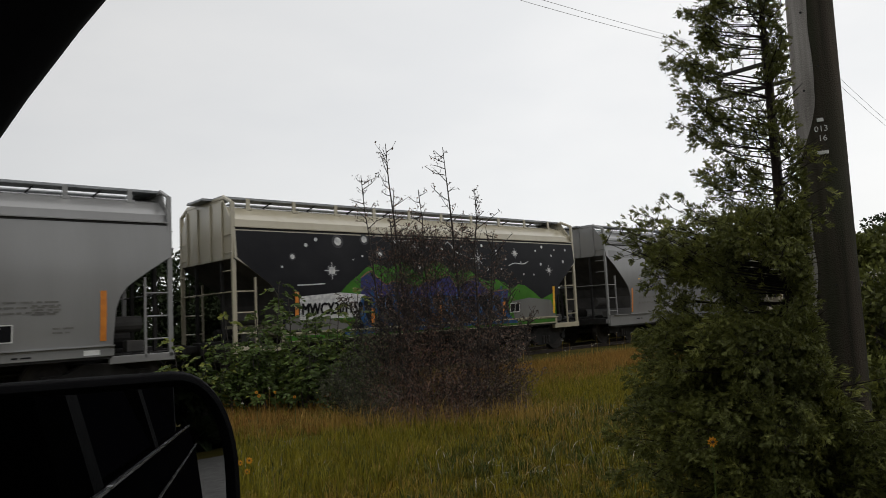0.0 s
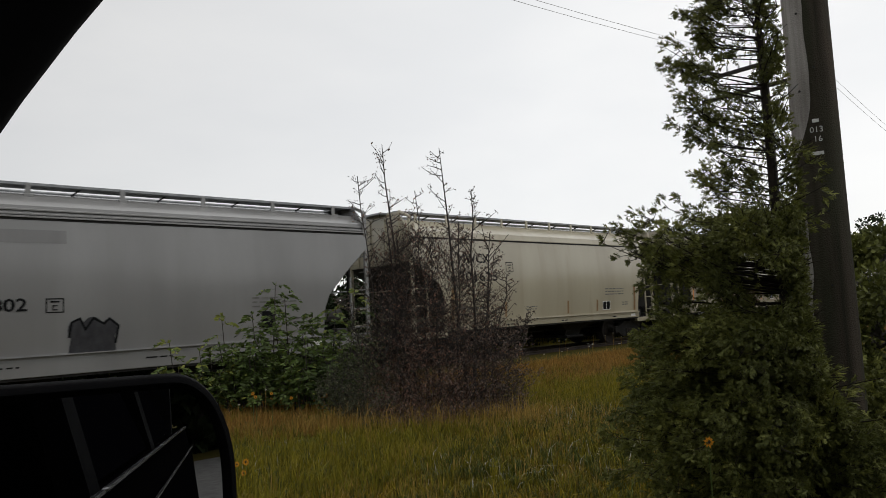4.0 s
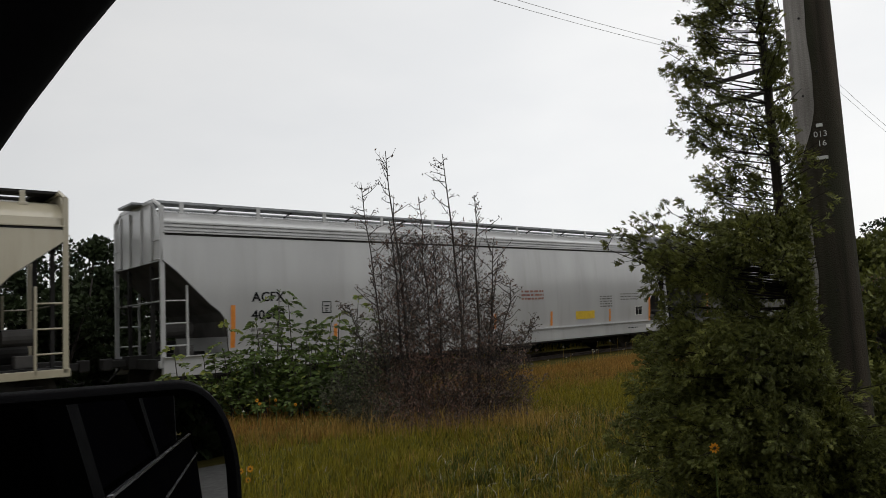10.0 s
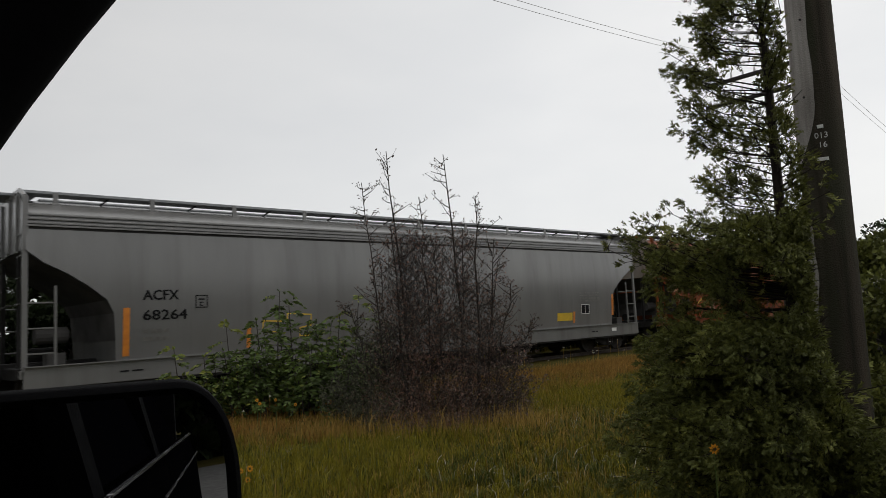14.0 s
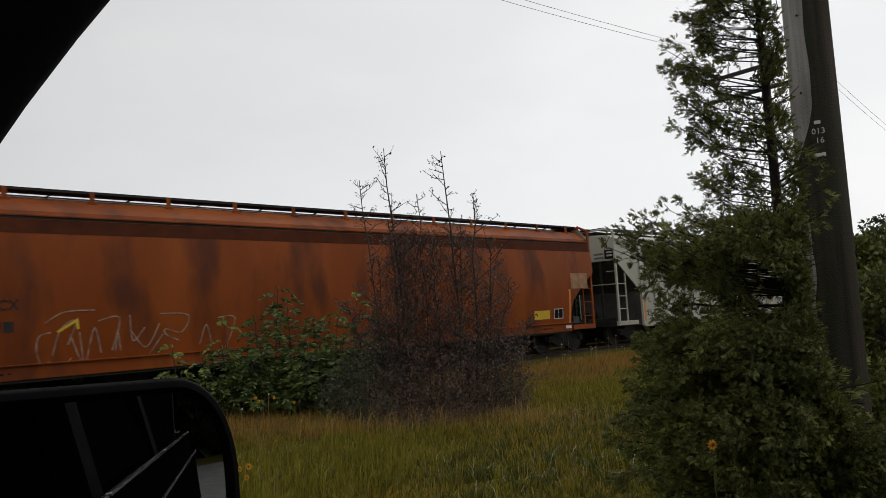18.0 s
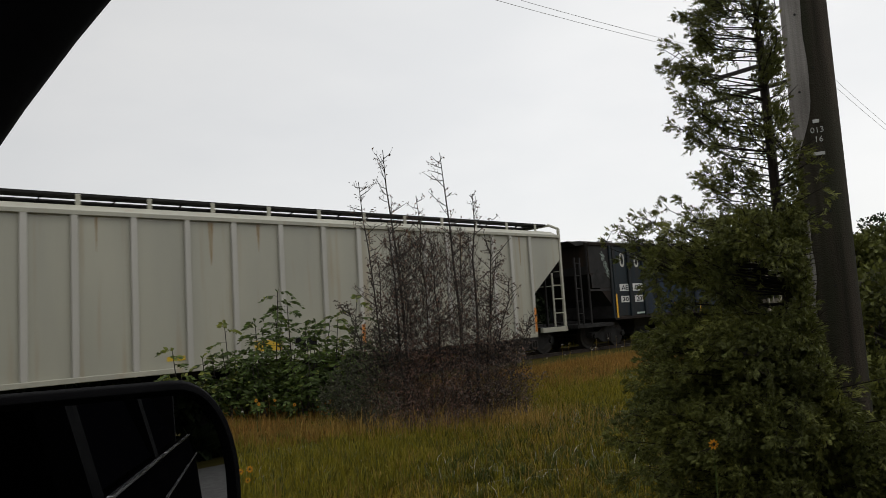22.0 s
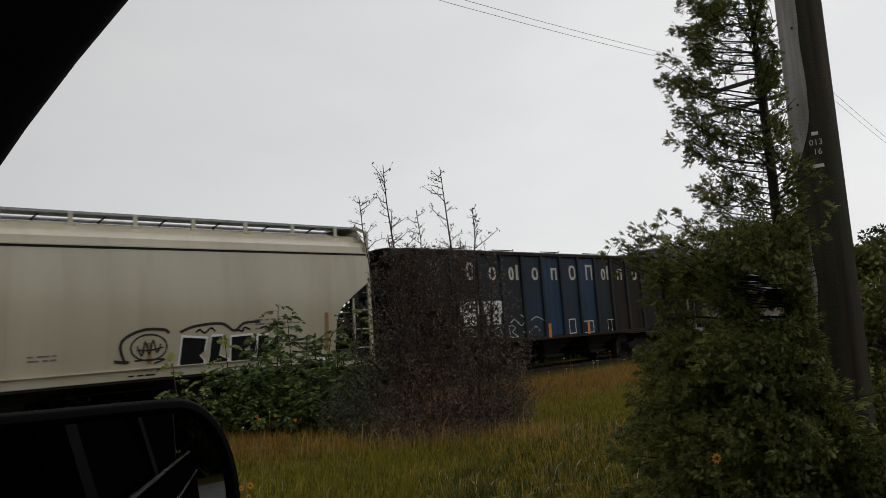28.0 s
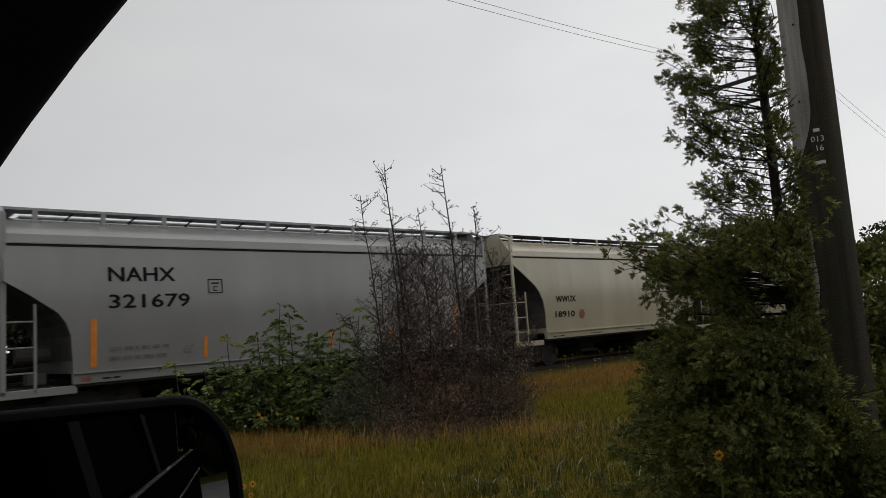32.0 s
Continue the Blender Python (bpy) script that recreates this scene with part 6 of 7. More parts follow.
# dead brown shrub before the train
def dead_shrub():
    rng = np.random.default_rng(5)
    rnd = random.Random(5)
    cx, cy = 7.55, 8.75
    bush = tagged(empty("brown_shrub", pose(cx, cy, ground_z(cx, cy))), "dry brown shrub with thin bare spires", "shrub")
    leaves = {"dry_leaves": ([], []), "reddish_leaves": ([], []), "grey_green_leaves": ([], [])}

    def drop(p, spread, n, kind=None):
        for i in range(n):
            u = p.dot(AX)
            k = kind or ("grey_green_leaves" if u < -0.75 + rnd.gauss(0, 0.3) and p.z < 1.8 else "reddish_leaves" if rnd.random() < 0.62 - abs(u - 0.1) * 0.35 else "dry_leaves")
            leaves[k][0].append(p + Vector((rnd.gauss(0, spread), rnd.gauss(0, spread), rnd.gauss(0, spread))))
            leaves[k][1].append((rnd.gauss(0, 1), rnd.gauss(0, 1), rnd.gauss(-0.25, 0.8)))
    # main stems: foot and tip along the shrub's width, height, depth, thickness
    for u0, u1, h, v, th in ((-0.22, -0.51, 4.55, 0.15, 0.036), (0.72, 0.45, 4.43, 0.1, 0.034), (-0.55, -0.93, 4.0, 0.0, 0.018), (0.84, 0.94, 3.66, -0.1, 0.034), (0.08, 0.0, 3.75, 0.25, 0.016), (-0.30, -0.47, 3.3, -0.2, 0.030), (-0.1, -0.35, 3.1, 0.4, 0.020), (0.55, 0.72, 3.2, 0.4, 0.018), (0.95, 1.22, 2.95, 0.15, 0.018), (0.3, 0.22, 2.9, -0.3, 0.016), (-0.6, -0.7, 2.7, 0.3, 0.014), (1.0, 1.42, 2.2, -0.2, 0.016), (0.9, 1.28, 2.6, 0.25, 0.016), (1.15, 1.75, 1.6, 0.1, 0.014), (-0.7, -1.25, 2.0, 0.15, 0.012)):
        p0, p1 = AX * u0 + DV * v * 0.6, AX * u1 + DV * v + Vector((0, 0, h))
        pts = [p0.lerp(p1, f) + (AX * rnd.gauss(0, 0.022) + DV * rnd.gauss(0, 0.02)) * (f > 0) * (f < 1) for f in [i / 7 for i in range(8)]]
        bm = bmesh.new()
        limb(bm, pts, th, 0.006, 6)
        f = 0.22
        while f < 0.985:
            k = f * 7
            q = pts[int(k)].lerp(pts[min(7, int(k) + 1)], k - int(k))
            t = rnd.uniform(0, 2 * math.pi)
            l = rnd.uniform(0.12, 0.62) * (1.25 - f) * (1.0 if th > 0.02 else 0.8) + 0.06
            if 0.7 < f < 0.95 and th > 0.017 and rnd.random() < 0.22:
                l = rnd.uniform(0.28, 0.52)
            d = Vector((math.cos(t), math.sin(t), 0))
            mid = q + d * l * 0.5 + Vector((0, 0, l * rnd.uniform(0.1, 0.45)))
            tip = mid + d * l * 0.5 + Vector((0, 0, l * rnd.uniform(0.15, 0.6)))
            tube(bm, q, mid, 0.0075, 0.006, 4)
            tube(bm, mid, tip, 0.006, 0.003, 4)
            for j in range(rnd.randint(2, 4)):
                b = mid.lerp(tip, rnd.uniform(-0.6, 0.9)) if rnd.random() < 0.8 else q.lerp(mid, 0.6)
                e = b + Vector((rnd.gauss(0, 0.06), rnd.gauss(0, 0.06), rnd.uniform(-0.02, 0.11)))
                tube(bm, b, e, 0.0045, 0.0025, 3)
                drop(e, 0.014, rnd.randint(1, 3) if q.z > 2.9 else rnd.randint(2, 5))
            drop(tip, 0.018, rnd.randint(2, 4))
            f += rnd.uniform(0.012, 0.03) * (1.25 if q.z > 3.0 else 1.0)
        part("stem", bm, M_TWIG, bush)
    # the thicket: fine shoots fanning from the foot, thinner towards the top
    hs = [0.0, 0.3, 0.7, 1.1, 1.55, 2.0, 2.5, 3.0, 3.4]
    left = [1.35, 1.66, 1.72, 1.42, 0.98, 0.74, 0.62, 0.52, 0.4]
    right = [1.45, 1.72, 1.86, 1.78, 1.52, 1.28, 1.08, 0.85, 0.45]
    verts, faces = [], []
    for i in range(3600):
        h = 3.1 * rnd.random() ** 2.5
        t = rnd.uniform(0, 2 * math.pi)
        rr = math.sqrt(rnd.random())
        lump = 1 + 0.22 * noise.noise((math.cos(t) * 2.5, math.sin(t) * 2.5, h * 2))
        w = float(np.interp(h, hs, left if math.cos(t) < 0 else right)) * lump
        q = AX * rr * w * math.cos(t) + DV * rr * 1.15 * math.sin(t) * (1 - 0.2 * h) + Vector((0, 0, 0.03 + h))
        inward = Vector((q.x * -0.6 + rnd.gauss(0, 0.6), q.y * -0.6 + rnd.gauss(0, 0.6), -1.0)) * rnd.uniform(0.12, 0.4)
        p = q + inward * min(1.0, q.z / max(0.05, -inward.z))
        p += Vector((rnd.gauss(0, 0.05), rnd.gauss(0, 0.05), 0))
        crossed(verts, faces, p, q, 0.0035, rnd)
        for j in range(3):
            b = p.lerp(q, rnd.uniform(0.3, 1.0))
            e = b + Vector((rnd.gauss(0, 0.07), rnd.gauss(0, 0.07), rnd.uniform(-0.02, 0.13)))
            crossed(verts, faces, b, e, 0.002, rnd)
            drop(e, 0.03, 1 + int(rnd.random() + 6 * math.exp(-(h / 1.25) ** 2)))
        drop(p.lerp(q, 0.6), 0.04, int(rnd.random() + 4 * math.exp(-(h / 1.25) ** 2)))
    raw("twig_mass", verts, faces, M_TWIG, bush)["kind"] = "stuff"
    for name, m in (("dry_leaves", M_DEAD), ("reddish_leaves", M_DEADR), ("grey_green_leaves", M_DEADG)):
        c, d = np.array([tuple(v) for v in leaves[name][0]]), np.array(leaves[name][1])
        quads(name, [leaf_quads(c, d, rng.uniform(0.022, 0.055, len(c)), rng, 0.5, 0.25)], m, bush)["kind"] = "stuff"


dead_shrub()


def leafy_shrub(label, foot, stems, seed):
    """Shrub with feather-like leaves: stems (along, depth, height, leaves, yellow) round the foot."""
    rng = np.random.default_rng(seed)
    rnd = random.Random(seed)
    x0, y0 = foot
    bush = tagged(empty("green_shrub", pose(x0, y0, ground_z(x0, y0))), label, "shrub", "green shrubs before the track")
    sets = {"leaves": ([], [], []), "young_leaves": ([], [], [])}

    def leaflet(p, d, size, yellow):
        k = "young_leaves" if rnd.random() < yellow else "leaves"
        sets[k][0].append(p)
        sets[k][1].append(d)
        sets[k][2].append(size)
    for u, v, h, n, yellow in stems:
        base = AX * u * 0.8 + DV * v
        h *= 1.06
        top = AX * u + DV * v + Vector((rnd.gauss(0, 0.05), rnd.gauss(0, 0.05), h))
        bend = base.lerp(top, 0.5) + Vector((rnd.gauss(0, 0.06), rnd.gauss(0, 0.06), 0))
        bm = bmesh.new()
        limb(bm, [base, bend, top], 0.016, 0.006, 6)
        a = rnd.uniform(0, 6.28)
        for i in range(n):
            f = 1.0 - 0.75 * (i / n) ** 1.1
            q = bend.lerp(top, f * 2 - 1) if f > 0.5 else base.lerp(bend, f * 2)
            a += 2.4 + rnd.gauss(0, 0.3)
            l = rnd.uniform(0.26, 0.5) * (0.75 + 0.35 * (1 - f) * 2) * min(1.0, 0.45 + h * 0.35)
            out = Vector((math.cos(a), math.sin(a), 0))
            side = Vector((-math.sin(a), math.cos(a), 0))
            rise = rnd.uniform(0.25, 0.7)
            pts = [q + out * l * g + Vector((0, 0, l * (rise * g - 0.75 * g * g))) for g in (0, 0.25, 0.5, 0.75, 1.0)]
            for p0, p1 in zip(pts, pts[1:]):
                tube(bm, p0, p1, 0.0035, 0.0025, 3)
            tipy = yellow * (1.6 if f > 0.85 else 0.5)
            for g in (0.28, 0.4, 0.52, 0.64, 0.76, 0.88):
                p = pts[int(g * 4)].lerp(pts[min(4, int(g * 4) + 1)], g * 4 - int(g * 4))
                for s in (-1, 1):
                    leaflet(p, side * s * 0.85 + out * 0.6 + Vector((0, 0, rnd.gauss(-0.25, 0.2))), rnd.uniform(0.10, 0.15) * (1.1 - 0.35 * g), tipy)
            leaflet(pts[-1], out + Vector((0, 0, -0.4)), 0.09, tipy)
        for i in range(5):
            leaflet(top, Vector((rnd.gauss(0, 0.6), rnd.gauss(0, 0.6), 1)), rnd.uniform(0.05, 0.09), yellow * 2)
        part("stem", bm, M_BARK, bush)
    for name, m in (("leaves", M_LEAF), ("young_leaves", M_LEAFY)):
        if sets[name][0]:
            c, d = np.array([tuple(p) for p in sets[name][0]]), np.array([tuple(e) for e in sets[name][1]])
            quads(name, [leaf_quads(c, d, np.array(sets[name][2]), rng, 0.48, 0.12)], m, bush)["kind"] = "stuff"


rnd = random.Random(31)
low = [(rnd.uniform(-1.25, 1.35), rnd.uniform(-0.55, 0.35), rnd.uniform(0.5, 1.2), 10, 0.04) for i in range(40)]
leafy_shrub("green shrub with feathery leaves and yellow-green tips", (6.37, 11.24), [(0.0, 0.0, 2.12, 16, 0.06), (0.1, 0.15, 1.95, 13, 0.03), (-0.12, 0.12, 1.85, 12, 0.03), (-0.5, 0.05, 1.65, 14, 0.05), (-0.4, 0.2, 1.5, 12, 0.05), (-0.9, -0.1, 1.65, 7, 0.5), (0.4, 0.1, 1.55, 14, 0.06), (0.62, 0.2, 1.6, 12, 0.06), (0.8, 0.0, 1.55, 13, 0.12), (1.08, 0.1, 1.65, 12, 0.2), (1.32, 0.2, 1.95, 10, 0.4), (-0.3, -0.2, 1.2, 12, 0.03), (0.2, -0.3, 1.15, 12, 0.03), (0.6, -0.3, 1.2, 11, 0.05), (-0.75, -0.2, 1.15, 11, 0.06)] + low, 3)
low = [(rnd.uniform(-0.6, 0.6), rnd.uniform(-0.3, 0.3), rnd.uniform(0.45, 0.95), 5, 0.3) for i in range(9)]
leafy_shrub("low green shrub with upright pale shoots", (4.85, 11.7), [(-0.2, 0.0, 1.25, 7, 0.35), (0.25, 0.1, 1.1, 7, 0.3)] + low, 8)
low = [(rnd.uniform(-0.5, 0.5), rnd.uniform(-0.3, 0.2), rnd.uniform(0.6, 1.3), 9, 0.12) for i in range(9)]
leafy_shrub("green shrub tucked behind the brown shrub", (7.9, 10.9), low, 9)


# woods behind the track
def wood_tree(x, y, h, w, seed, low=0.3, m=None, n=1500, leaf=(0.10, 0.22), name="broadleaf_tree", label="dark green broadleaf tree at the wood's edge", kind="tree"):
    rng = np.random.default_rng(seed)
    rnd = random.Random(seed)
    gz = ground_z(x, y)
    tree = tagged(empty(name, pose(x, y, gz)), label, kind, "trees along the railway")
    bm = bmesh.new()
    limb(bm, [(0, 0, -0.05), (rnd.gauss(0, 0.1), rnd.gauss(0, 0.1), h * 0.4), (rnd.gauss(0, 0.2), rnd.gauss(0, 0.2), h * 0.9)], 0.05 + 0.012 * h, 0.02, 7)
    clumps = []
    for i in range(int(14 + w * 7)):
        a = rnd.uniform(0, 2 * math.pi)
        f = rnd.uniform(low, 1.0)
        r = w * (0.35 + 0.75 * math.sin(math.pi * min(1, 0.15 + 0.85 * (1 - f)))) * rnd.uniform(0.25, 1.0)
        p = Vector((r * math.cos(a), r * math.sin(a), h * f - 0.1 * r))
        tube(bm, (0, 0, max(0.2, h * f * 0.75)), p, 0.022, 0.008, 4)
        clumps.append((p, rnd.uniform(0.22, 0.55) * (0.6 + 0.25 * w)))
    part("trunk", bm, M_BARK, tree)
    k = rng.integers(0, len(clumps), n)
    cc = np.array([tuple(c[0]) for c in clumps])[k]
    cr = np.array([c[1] for c in clumps])[k]
    o = rng.normal(size=(n, 3))
    o /= np.linalg.norm(o, axis=1)[:, None]
    c = cc + o * (cr * rng.random(n) ** 0.45)[:, None] * np.array((1, 1, 0.75))
    quads("crown", [leaf_quads(c, o + rng.normal(scale=0.7, size=(n, 3)), rng.uniform(*leaf, n), rng, 0.7, 0.1)], m or M_WOODS, tree)


rnd = random.Random(21)
spot = 0
for x in [-3, -0.5, 2, 4.4, 6.9, 9.2, 11.8, 14.5, 17.5, 21, 25, 29, 33.5, 39.5, 45, 52, 60]:
    spot += 1
    h = {1: 5.4, 2: 5.6, 3: 5.3, 4: 5.0, 6: 4.2, 7: 4.0}.get(spot, 4.7 + rnd.uniform(-0.7, 0.6) + max(0, x - 15) * 0.03)
    wood_tree(x, 24.5 + rnd.uniform(-0.5, 2.5), h, 1.5 + rnd.uniform(-0.2, 0.5), 40 + spot, low=0.10, n=4500, leaf=(0.09, 0.2))
for i in range(30):
    wood_tree(-4 + i * 1.45 + rnd.uniform(-0.4, 0.4), 21.5 + rnd.uniform(-0.6, 1.0), rnd.uniform(2.7, 3.8), rnd.uniform(0.9, 1.3), 140 + i, low=0.02, n=5200, leaf=(0.1, 0.22), name="wild_bush", label="dense dark wild bush beyond the track", kind="bush")
for i in range(26):
    wood_tree(-5 + i * 1.5 + rnd.uniform(-0.4, 0.4), 20.1 + rnd.uniform(-0.4, 0.4), rnd.uniform(1.7, 2.7), rnd.uniform(0.8, 1.05), 240 + i, low=0.02, n=4200, leaf=(0.09, 0.2), name="wild_bush", label="dense dark wild bush beyond the track", kind="bush")
for x, y, h, w in ((36.5, 10.3, 5.0, 2.0), (41, 10.0, 5.6, 2.2), (33, 7.4, 3.2, 1.8), (29, 6.2, 2.4, 1.4), (48, 8.5, 5.5, 2.5)):
    spot += 1
    wood_tree(x, y, h, w, 60 + spot, low=0.05, n=2200)
wood_tree(7.15, 2.1, 2.2, 0.85, 90, low=0.02, m=M_CEDAR, n=24000, leaf=(0.03, 0.065), name="young_cedar", label="young cedar growing behind the pole")
wood_tree(6.75, 1.65, 1.7, 0.8, 91, low=0.02, m=M_CEDAR, n=16000, leaf=(0.03, 0.065), name="young_cedar", label="low young cedar growing behind the pole")
# trees on the road's far side, behind the camera
for x, y, h in ((6, -20, 8), (12, -21, 8), (3, -20, 7), (9, -20, 8), (16, -20, 8), (0, -22, 9), (5, -23, 9)):
    spot += 1
    wood_tree(x, y, h, 2.8, 60 + spot, low=0.0, n=10000, leaf=(0.3, 0.7))
for i in range(20):
    spot += 1
    wood_tree(20 + i * 4.2 + rnd.uniform(-1, 1), -21 + rnd.uniform(-2, 1.5), rnd.uniform(5.2, 8.0), 2.9, 60 + spot, low=0.0, n=3500, leaf=(0.35, 0.8))


# ---- poles and wires ----
pole = tagged(empty("utility_pole", pose(5.255, 1.785, -0.22)), "old weathered wooden utility pole beside the cedar", "utility pole")
top = Vector((5.27, 1.735, 5.4)) - Vector((5.255, 1.785, -0.22))
rings = []
for f in (-0.03, 0.1, 0.25, 0.4, 0.55, 0.7, 0.85, 1.0):
    c = top * f
    r = 0.160 - 0.020 * f
    rings.append([(c.x + r * (1 + 0.03 * noise.noise((math.cos(a) * 1.5, math.sin(a) * 1.5, f * 2))) * math.cos(a), c.y + r * math.sin(a), c.z) for a in [2 * math.pi * i / 28 for i in range(28)]])
smooth_part(part("shaft", skin(rings), M_POLE, pole, "split grey-brown timber shaft"))


def on_pole(z, ang, out=0.0):
    """A point on the shaft's face at world height z, ang degrees off the face turned to the car."""
    f = (z + 0.22) / (top.z)
    c = top * f
    a = math.atan2(-1.77, -5.26) + radians(ang)
    r = 0.160 - 0.020 * f + out
    return Vector((c.x + r * math.cos(a), c.y + r * math.sin(a), c.z)), a


def worn_face(z0, z1, edge, label):
    """A strip of bare pale wood on the shaft, its inner edge at the angle edge(z)."""
    strip, cols = bmesh.new(), []
    n = int((z1 - z0) / 0.06)
    for k in range(n + 1):
        z = z0 + (z1 - z0) * k / n
        hi = edge(z)
        lo = min(hi - 4, -100 + 3 * math.sin(z * 5))
        cols.append([strip.verts.new(on_pole(z, lo + (hi - lo) * i / 12, 0.004)[0]) for i in range(13)])
    for p, q in zip(cols, cols[1:]):
        for i in range(12):
            strip.faces.new((p[i], p[i + 1], q[i + 1], q[i]))
    bmesh.ops.recalc_face_normals(strip, faces=strip.faces[:])
    part("worn_face", strip, M_PALEWOOD, pole, label)


worn_face(2.35, 5.35, lambda z: -6 + 2 * math.sin(z * 3.1) + 1.5 * math.sin(z * 13) - 60 * min(1, max(0, (2.78 - z) / 0.42)) ** 1.5, "paler worn strip of bare wood")
worn_face(0.75, 2.0, lambda z: -38 + 6 * math.sin(z * 4.0) + 3 * math.sin(z * 17) - 45 * max(0, abs(z - 1.4) - 0.3), "paler worn strip low on the shaft")


def pole_text(text, z, ang, h, name):
    vs, fs = letters(text, h)
    p, a = on_pole(z, ang, 0.008)
    side = Vector((-math.sin(a), math.cos(a), 0)) * -1
    side = -side if side.dot(Vector((0.73, -0.68, 0))) < 0 else side
    w = max(v.x for v in vs)
    bm = bmesh.new()
    made = [bm.verts.new(p + side * (v.x - w / 2) + Vector((0, 0, v.y))) for v in vs]
    for f in fs:
        bm.faces.new([made[i] for i in f])
    part(name, bm, M_TAG, pole, "pale metal number on the pole")


pole_text("013", 2.545, 1, 0.042, "pole_number")
pole_text("16", 2.48, 3, 0.042, "pole_number")
for z, w in ((2.625, 0.04), (2.40, 0.07)):
    p, a = on_pole(z, 1, 0.006)
    bm = boxm(-0.004, 0.004, -w / 2, w / 2, -0.012, 0.012, 0.002)
    bmesh.ops.transform(bm, matrix=Matrix.Translation(p) @ Matrix.Rotation(a, 4, "Z"), verts=bm.verts[:])
    part("number_tag", bm, M_TAG, pole, "small pale tag")
for z, ang in ((3.40, -22), (3.0, 8), (2.85, -30), (2.0, 12), (1.5, 5)):
    p, a = on_pole(z, ang, -0.002)
    part("nail", tubem(p, p + Vector((math.cos(a), math.sin(a), 0)) * 0.012, 0.008, n=8), M_UNDER, pole)

tele = tagged(empty("telegraph_pole", pose(15.99, 6.32, -0.22)), "dark telegraph pole with two crossarms beyond the cedar", "utility pole")
part("shaft", tubem((0, 0, -0.1), (0, 0, 7.6), 0.12, 0.09, 14), M_WOODD, tele)
for z in (6.84, 6.32):
    arm = part("crossarm", boxm(-0.2, -0.1, -1.2, 1.4, z - 0.038, z + 0.038, 0.008), M_WOODD, tele)
    for i in range(10):
        y = -1.15 + i * 0.27
        part("insulator", tubem((-0.15, y, z + 0.05), (-0.15, y, z + 0.16), 0.028, 0.016, 8), M_WIRE, arm)
    part("arm_brace", tubem((-0.15, -0.5, z - 0.05), (-0.1, 0, z - 0.4), 0.015, n=5), M_WOODD, arm)


def sag_wire(p, q, sag, name, label):
    n = 30
    pts = [Vector(p).lerp(Vector(q), i / n) - Vector((0, 0, 4 * sag * (i / n) * (1 - i / n))) for i in range(n + 1)]
    bm = skin([[(c.x, c.y + 0.0045 * math.cos(a), c.z + 0.0045 * math.sin(a)) for a in (0, 1.57, 3.14, 4.71)] for c in pts])
    tagged(solid(name, bm, M_WIRE), label, "wire", "wires of the pole line")


for y in (6.66, 6.84):
    sag_wire((15.85, y, 6.94), (-28, y, 7.25), 1.35, "overhead_wire", "thin grey overhead wire sagging between poles")
for y in (5.40, 5.53):
    sag_wire((15.85, y, 6.72), (58, y, 6.7), 2.0, "overhead_wire", "thin grey overhead wire sagging beyond the pole")
far_pole = copy_thing(tele, pose(58.15, 6.45, -0.22))
near_pole = copy_thing(tele, pose(-28.15, 6.45, -0.22))


# ---- grass, flowers ----
def blades(name, label, x0, x1, y0, y1, n, hmin, hmax, material, seed, keep, wid=0.004, lean=0.35):
    """Grass as stuff: three-point bent blades."""
    rng = np.random.default_rng(seed)
    x, y = rng.uniform(x0, x1, n), rng.uniform(y0, y1, n)
    ok = keep(x, y, rng)
    x, y = x[ok], y[ok]
    n = len(x)
    k = np.clip((y - 8) / 5, 0, 1)
    z = -0.225 + 0.10 * k * k * (3 - 2 * k)
    h = rng.uniform(hmin, hmax, n) * (0.7 + 0.6 * rng.random(n))
    a = rng.uniform(0, 2 * np.pi, n)
    l = np.abs(rng.normal(scale=lean, size=n)) * h
    p = np.stack([x, y, z], 1)
    dirv = np.stack([np.cos(a), np.sin(a), np.zeros(n)], 1)
    side = np.stack([-np.sin(a + 0.6), np.cos(a + 0.6), np.zeros(n)], 1) * (wid * rng.uniform(0.6, 1.4, n))[:, None]
    up = np.array((0, 0, 1.0))
    m = p + dirv * (l * 0.35)[:, None] + up * (h * 0.6)[:, None]
    t = p + dirv * l[:, None] + up * (h * (1 - 0.25 * np.minimum(1, l / h)))[:, None]
    v = np.stack([p - side, p + side, m + side * 0.8, m - side * 0.8, t], 1).reshape(-1, 3)
    i = np.arange(n)[:, None] * 5
    faces = np.concatenate([np.concatenate([i, i + 1, i + 2, i + 3], 1).tolist(), ]).tolist() + np.concatenate([i + 3, i + 2, i + 4], 1).tolist()
    ob = raw(name, v.tolist(), [tuple(f) for f in faces], material)
    return tagged(ob, label, "grass", kind="stuff")


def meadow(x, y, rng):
    """Keeps only grass within the camera's angle of view, over 3 m off."""
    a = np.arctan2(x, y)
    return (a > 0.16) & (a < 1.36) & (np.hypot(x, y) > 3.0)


def clumpy(x, y, rng, s, cut):
    f = np.sin(x * s + 1.3 * np.sin(y * s * 0.7)) + np.sin(y * s * 1.3 + 1.7 * np.sin(x * s * 0.6)) + rng.normal(scale=0.5, size=len(x))
    return f > cut


